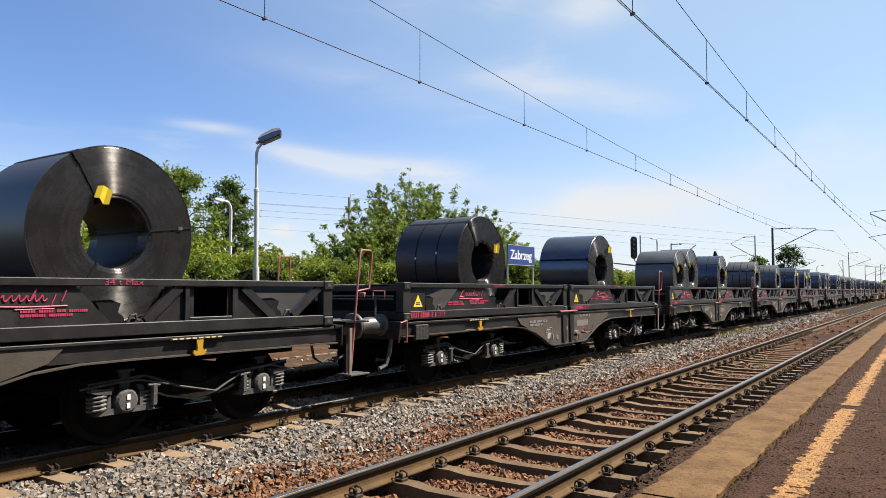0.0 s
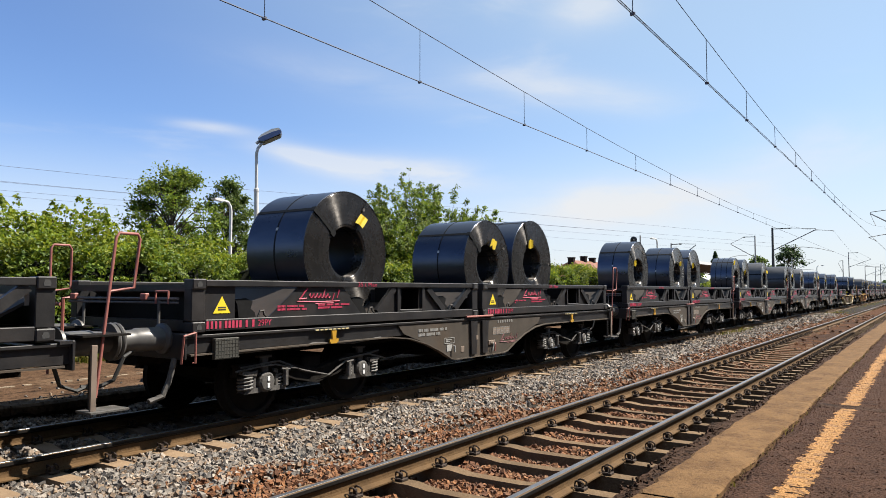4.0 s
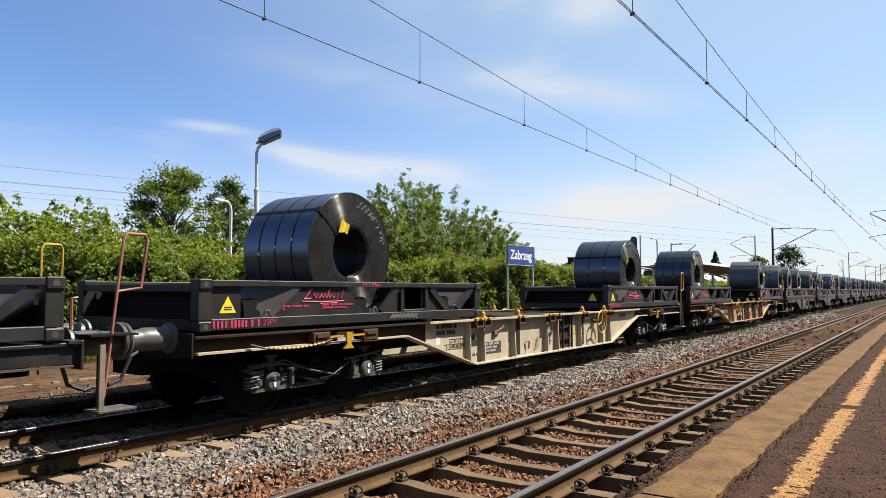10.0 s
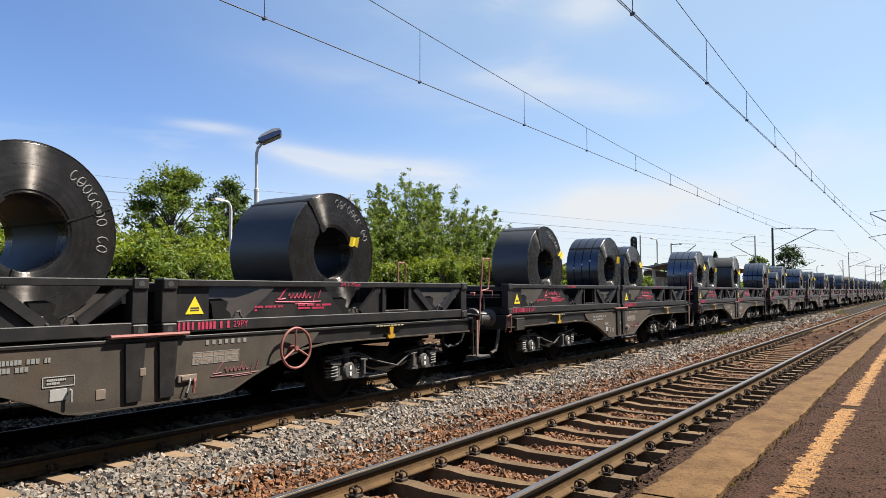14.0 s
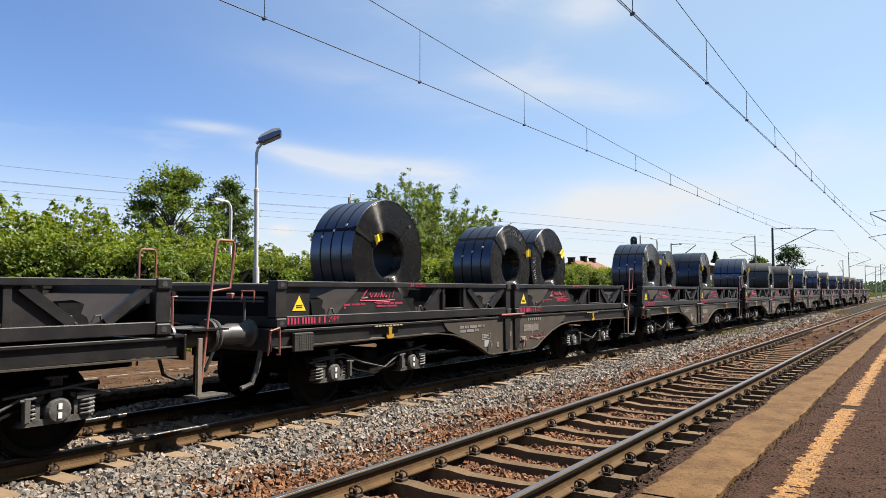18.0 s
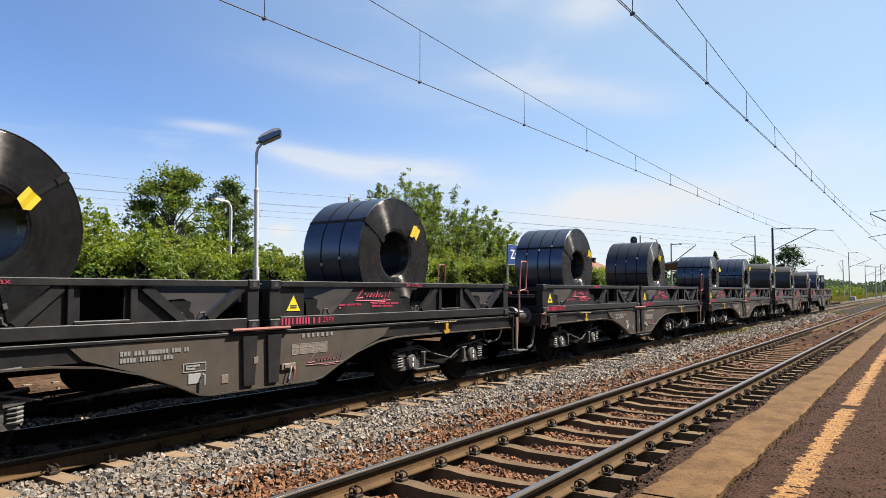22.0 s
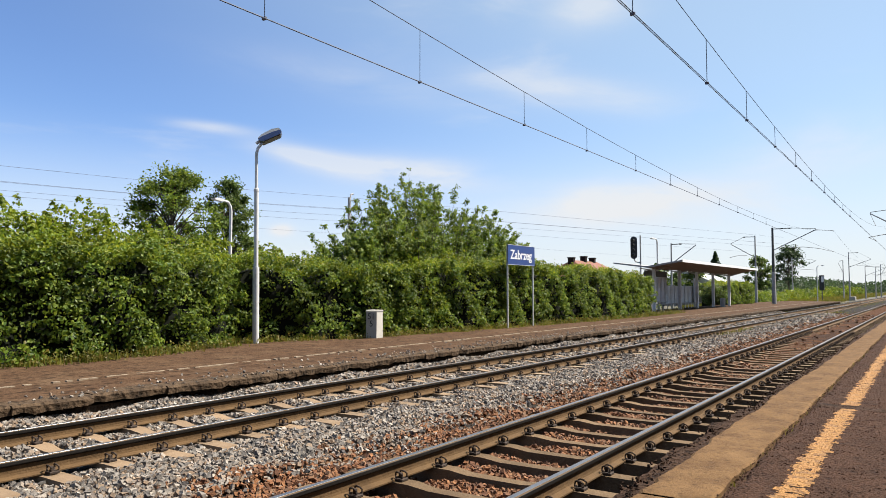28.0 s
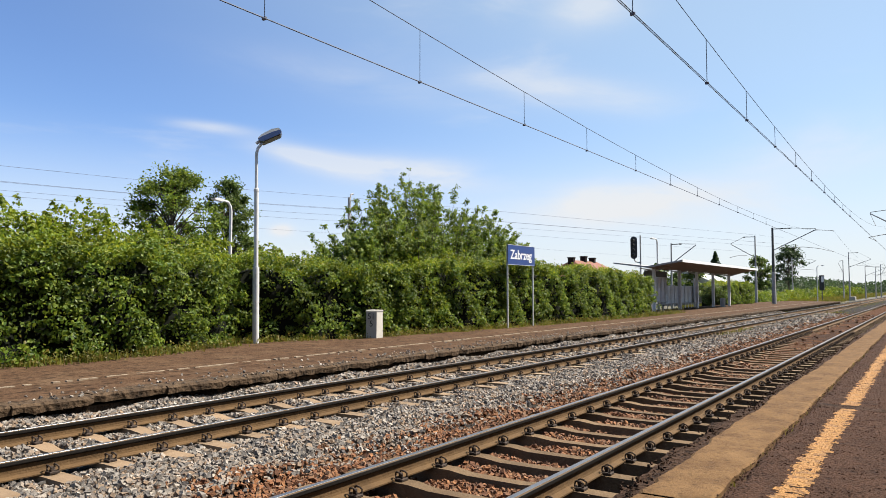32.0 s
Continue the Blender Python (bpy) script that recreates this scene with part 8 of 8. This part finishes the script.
def shelter():
    p = thing("platform_shelter", "open platform shelter with a butterfly roof and grey panels", "shelter")
    x0, x1 = 46.6, 71.0
    ya, ym, yb = 13.1, 15.4, 17.7
    part("roof", Form().prism([(ya, 3.46), (ym, 3.08), (yb, 3.40), (yb, 3.49), (ym, 3.2), (ya, 3.56)], "x", x0, x1), M["canopy"], p, "pale butterfly roof")
    part("fascia", Form().box(x0 - 0.02, x1 + 0.02, ya - 0.04, ya, 3.42, 3.60), M["white"], p, "white roof edge")
    part("soffit", Form().prism([(ya + 0.02, 3.447), (ym, 3.067), (ym, 3.05), (ya + 0.02, 3.43)], "x", x0 + 0.05, x1 - 0.05), M["canopy_edge"], p, "brown boarded soffit")
    for x in (48.0, 54.0, 58.8, 64.0, 69.9):
        part("post", Form().box(x - 0.10, x + 0.10, ym - 0.11, ym + 0.11, PZ - 0.01, 3.08, 0.02), M["white_post"], p, "pale painted post")
        part("bracket", Form().prism([(ym - 1.3, 3.22), (ym, 2.85), (ym + 1.3, 3.18), (ym, 3.0)], "x", x - 0.05, x + 0.05), M["concrete"], p)
    for k in range(5):
        x = 48.6 + k * 0.95
        part("panel", Form().box(x, x + 0.9, 16.15, 16.22, 0.75, 2.55, 0.01).box(x + 0.3, x + 0.34, 16.12, 16.15, 0.8, 2.5).box(x + 0.6, x + 0.64, 16.12, 16.15, 0.8, 2.5), M["shelter_panel"], p, "grey wall panel")
        part("leg", Form().box(x + 0.02, x + 0.12, 16.15, 16.25, PZ - 0.01, 0.75), M["concrete"], p)
    for k in range(8):
        x = 54.5 + k * 0.95
        part("panel", Form().box(x, x + 0.9, 16.5, 16.57, 0.55, 1.95, 0.01).box(x, x + 0.06, 16.46, 16.5, PZ - 0.01, 2.0), M["shelter_panel"], p, "grey wall panel")
    part("header", Form().box(48.5, 53.4, 16.14, 16.24, 2.56, 2.98, 0.01), M["mast_dark"], p, "dark header over the panels")
    part("ledge", Form().box(48.6, 62.0, 15.9, 16.2, 0.55, 0.62, 0.01), M["concrete"], p)
    part("panel", Form().box(61.5, 62.3, 16.3, 16.4, PZ, 2.6, 0.01), M["shelter_panel"], p, "tall grey end panel")
    b = thing("litter_bin", "small grey litter bin under the shelter", "litter bin", pose(66.5, 15.2, PZ - 0.01))
    part("bin_body", Form().lathe([(0.0, 0), (0.2, 0), (0.24, 0.75), (0.0, 0.75)], (0, 0, 0), "z", 12), M["concrete"], b)


def signal():
    p = thing("railway_signal", "black oval railway signal on a slim post", "signal", pose(57.3, 20.0, -0.1))
    part("foot", Form().box(-0.1, 0.4, -0.75, -0.25, -0.67, 0.02), M["concrete"], p)
    part("post", Form().tube([(0.15, -0.5, 0), (0.15, -0.5, 6.2)], 0.06, 8), M["mast"], p)
    n = 20
    o = [(0.27 * math.cos(t), (0.66 if math.sin(t) > 0 else -0.66) + 0.27 * math.sin(t)) for t in (2 * math.pi * (k + 0.5) / n for k in range(n))]
    part("head", Form().prism([(a, b) for a, b in o], "x", -0.06, 0.06), M["signal_black"], p, at=pose(0, 0, 5.2, 0, 0, 20))
    for z in (-0.6, -0.2, 0.2, 0.6):
        part("lens_hood", Form().lathe([(0.1, -0.3), (0.12, -0.3), (0.12, 0), (0.1, 0)], (0, 0, 5.2 + z), "x", 10), M["signal_black"], p, at=pose(-0.05, 0, 0))
    part("bracket", Form().tube([(0.0, 0, 4.3), (0.05, -0.1, 4.05), (0.15, -0.5, 3.95)], 0.05, 6), M["mast"], p)


def mast(x, y, h, arm_y, arm_z, label, dark_top=True, base=PZ - 0.02, size=1.0, hold=None):
    """A catenary mast: tapered concrete, a strut, a top tube and a registration arm reaching to arm_y."""
    p = thing("catenary_mast", label, "catenary mast", pose(x, y, base))
    h -= base
    part("shaft", Form().tube([(0, 0, 0), (0, 0, h * 0.42)], 0.24 * size, 8, r_end=0.2 * size), M["mast"], p, "pale concrete foot of the mast")
    part("upper_shaft", Form().tube([(0, 0, h * 0.42), (0, 0, h)], 0.15 * size, 8, r_end=0.10 * size), M["mast_dark"] if dark_top else M["mast"], p)
    d = arm_y - y
    part("top_tube", Form().tube([(0, 0, h - 0.15), (0, d * 0.45, h - 0.12)], 0.05, 6).tube([(0, d * 0.45, h - 0.12), (0, d, arm_z - base + 0.1)], 0.025, 5), M["mast_dark"], p)
    part("strut", Form().tube([(0, 0, h * 0.70), (0, d, arm_z - base)], 0.05, 6), M["mast"], p)
    part("registration_arm", Form().tube([(0, d * 0.35, h * 0.73), (0, d * 0.7, h * 0.735), (0, d * 1.05, h * 0.71)], 0.03, 5), M["mast"], p)
    if hold is not None:
        part("steady_arm", Form().tube([(0, d, arm_z - base), (0, hold[0] - y, hold[1] - base)], 0.02, 5), M["mast"], p)
        part("steady_arm", Form().tube([(0, d * 1.05, h * 0.71), (0, hold[0] - y, hold[2] - base)], 0.02, 5), M["mast"], p)
    part("insulator", Form().lathe([(0.0, 0), (0.09, 0.02), (0.05, 0.06), (0.09, 0.1), (0.05, 0.14), (0.09, 0.18), (0.0, 0.22)], (0, d * 0.42, h - 0.14), "y", 8), M["brown_steel"], p)
    return p


def wires():
    for yc, zc, zm, km, name in ((Y2, 5.54, 5.85, 0.00096, "far"), (Y1, 5.64, 5.96, 0.00101, "near")):
        w = thing("overhead_line", "overhead contact wire with its carrier and droppers above the %s track" % name, "overhead wire")
        sw = 0.04 if name == "far" else 0.0
        stag = lambda x: sw * math.sin((x - 38) / 90 * math.pi)
        for dy, dz in ((-0.03, 0.0), (0.03, 0.035)):
            part("contact_wire", Form().tube([(x, yc + dy + stag(x), zc + dz) for x in range(-20, 410, 10)], 0.009 if name == "far" else 0.007, 5), M["wire"], w)

        def zmess(x):
            u = (x - 38 + 45) % 90 - 45
            return zm + km * u * u
        part("carrier_wire", Form().tube([(x, yc + stag(x), zmess(x)) for x in np.arange(-20, 400, 3.0)], 0.008 if name == "far" else 0.0065, 5), M["wire"], w)
        xs = (3.0, 6.95, 10.8, 15.05, 18.85, 22.95, 26.8, 30.6, 34.4, 38.3, 42.2, 46) if name == "far" else (2.2, 6.1, 10.05, 14.3, 18.0, 21.8, 25.6, 29.4, 33.3, 37.2, 41, 45)
        for x in xs:
            d = part("dropper", Form().tube([(0, 0, 0), (0, 0, zmess(x) - zc - 0.02)], 0.007, 4), M["wire"], w, at=pose(x, yc + stag(x), zc + 0.02))
            part("clamp", Form().box(-0.018, 0.018, -0.035, 0.035, -0.03, 0.012), M["wire"], d)
    far = thing("overhead_line", "overhead wires of a line behind the hedge", "overhead wire")
    for (xa, ya), (xb, yb), z in (((19.9, 45.42), (43.72, 37.75), 9.0), ((22.96, 52.31), (50.28, 43.4), 9.0), ((26.29, 59.83), (57.95, 51.63), 9.0), ((30.31, 68.88), (68.25, 63.71), 9.0), ((19.5, 46.5), (43.0, 39.0), 8.2), ((23.2, 53.2), (50.6, 44.3), 8.55)):
        dx, dy = xb - xa, yb - ya
        part("line_wire", Form().tube([(xa + dx * s, ya + dy * s, z - 0.12 * math.sin(max(0, min(1, s)) * math.pi)) for s in np.arange(-1.5, 3.9, 0.25)], 0.010, 5), M["wire"], far)
    p = thing("catenary_mast", "slim mast of the line behind the hedge", "catenary mast", pose(43.2, 38.6, -0.78))
    part("shaft", Form().tube([(0, 0, 0), (0, 0, 9.9)], 0.2, 8, r_end=0.12), M["mast"], p)
    part("top_tube", Form().tube([(0, 0, 9.4), (0.4, 0.2, 10.2), (0.9, 0.4, 10.3)], 0.06, 6), M["mast"], p)
    part("strut", Form().tube([(0, 0, 8.6), (0.3, -0.8, 9.68)], 0.05, 6).tube([(0, 0, 9.6), (0.3, -0.8, 9.7)], 0.04, 6), M["mast"], p)


def house():
    h = thing("house", "house with a red tiled hip roof and chimneys", "house", pose(93.4, 39.6, -0.77))
    part("wall", Form().box(-6.5, 6.5, -4, 4, 0, 4.1), M["plaster"], h)
    part("roof", Form().add([(-7, -4.6, 4.0), (7, -4.6, 4.0), (7, 4.6, 4.0), (-7, 4.6, 4.0), (-4.2, 0, 6.45), (4.2, 0, 6.45)], [(0, 1, 5, 4), (1, 2, 5), (2, 3, 4, 5), (3, 0, 4), (3, 2, 1, 0)]), M["tile"], h, "red tiled hip roof")
    for x, z in ((-4.6, 6.8), (-0.5, 7.1), (2.6, 7.0)):
        part("chimney", Form().box(x - 0.3, x + 0.3, -0.4, 0.4, 4.0, z, 0.03).box(x - 0.36, x + 0.36, -0.46, 0.46, z - 0.15, z, 0.02), M["brown_steel"], h, "dark brick chimney")
    for x in (-4, -1, 2, 5):
        w = part("window", Form().box(x - 0.5, x + 0.5, -4.03, -3.98, 1.6, 3.0), M["white"], h)
        part("pane", Form().box(x - 0.42, x + 0.42, -4.05, -4.03, 1.68, 2.92), M["lamp_glass"], w)
    g = thing("house", "grey-roofed low house behind the shelter", "house", pose(118.0, 31.0, -0.77))
    part("wall", Form().box(-6, 6, -4, 4, 0, 3.6), M["plaster"], g)
    part("roof", Form().prism([(-4.6, 3.5), (4.6, 3.5), (0, 5.4)], "x", -6.4, 6.4), M["shelter_panel"], g, "grey gabled roof")


def cabinet():
    c = thing("trackside_box", "low grey trackside equipment box", "equipment box", pose(150.0, 11.6, -0.25))
    part("box_body", Form().box(-1.2, 1.2, -0.5, 0.5, 0, 0.7, 0.05), M["concrete"], c)
    s = thing("railway_signal", "small dwarf signal with a white mark past the platform", "signal", pose(128.0, 14.1, 0.0))
    part("post", Form().tube([(0, 0, 0), (0, 0, 2.2)], 0.08, 8), M["mast_dark"], s)
    part("head", Form().box(-0.25, 0.1, -0.35, 0.35, 1.6, 4.0, 0.05), M["signal_black"], s)
    part("white_plate", Form().box(-0.28, -0.25, -0.3, 0.05, 2.9, 3.8), M["white"], s)


plants()
lamp_post()
small_lamp(19.5, 24.0, 5.35, 195, "white bent lamp post behind the hedge")
small_lamp(57.1, 18.0, 5.8, 175, "slim lamp post behind the shelter")
small_lamp(131.0, 15.1, 5.7, -60, "slim lamp post at the platform end")
name_board()
km_stone()
shelter()
signal()
mast(83.5, 13.8, 8.35, 9.6, 7.95, "tall catenary mast with dark upper shaft on the far platform", hold=(Y2, 7.75, 5.56))
mast(96.5, 18.0, 8.5, 20.9, 7.5, "concrete catenary mast behind the shelter", False, base=-0.77, size=0.72)
mast(74.4, 22.0, 6.5, 19.5, 6.2, "slim catenary mast behind the shelter", False, base=-0.77, size=0.7)
mast(163.3, 23.4, 8.3, 19.0, 7.6, "concrete catenary mast at the platform end", False, base=-0.77, size=0.72)
mast(172.0, 13.8, 9.6, 9.8, 8.0, "concrete catenary mast beyond the platform", False, base=-0.77, size=0.72)
mast(181.3, 15.7, 8.3, 16.6, 7.7, "catenary mast beyond the platform", False, base=-0.77, size=0.72)
mast(262.0, 13.8, 9.0, 9.8, 8.0, "far catenary mast along the line", False, base=-0.77, size=0.72)
mast(227.5, 14.4, 8.3, 9.6, 7.7, "far catenary mast along the line", False, base=-0.77, size=0.72)
mast(215.8, 10.2, 8.3, 9.0, 7.7, "far catenary mast along the line", False, base=-0.77, size=0.72)
mast(68.5, 0.6, 8.35, 3.85, 7.95, "catenary mast beside the near track", True, hold=(Y1, 6.9, 5.66))
mast(173.0, 0.2, 8.35, 2.9, 7.9, "catenary mast beside the near track in the distance", True, base=-0.77)
wires()
house()
cabinet()


def motions():
    for ob, x, z in TRAIN:
        walk(ob, [(t, pose(x - d, Y2, z)) for t, d in GONE])
    # wheelsets roll on the rails; alike ones share the two rolls
    ts, ds = [t for t, d in GONE], [d for t, d in GONE]
    steps = [k / FPS for k in range(0, 32 * FPS + 1)]
    rolls = {}
    for ob in scene.objects:
        if ob.name.startswith("wheelset"):
            x = round(ob.location.x, 3)
            if x not in rolls:
                walk(ob, [(t, pose(x, 0, 0.46, 0, -math.degrees(np.interp(t, ts, ds) / 0.46), 0)) for t in steps])
                rolls[x] = ob.animation_data
            else:
                ob.rotation_mode = "QUATERNION"
                ob.animation_data_create()
                ob.animation_data.action = rolls[x].action
                ob.animation_data.action_slot = rolls[x].action_slot


motions()
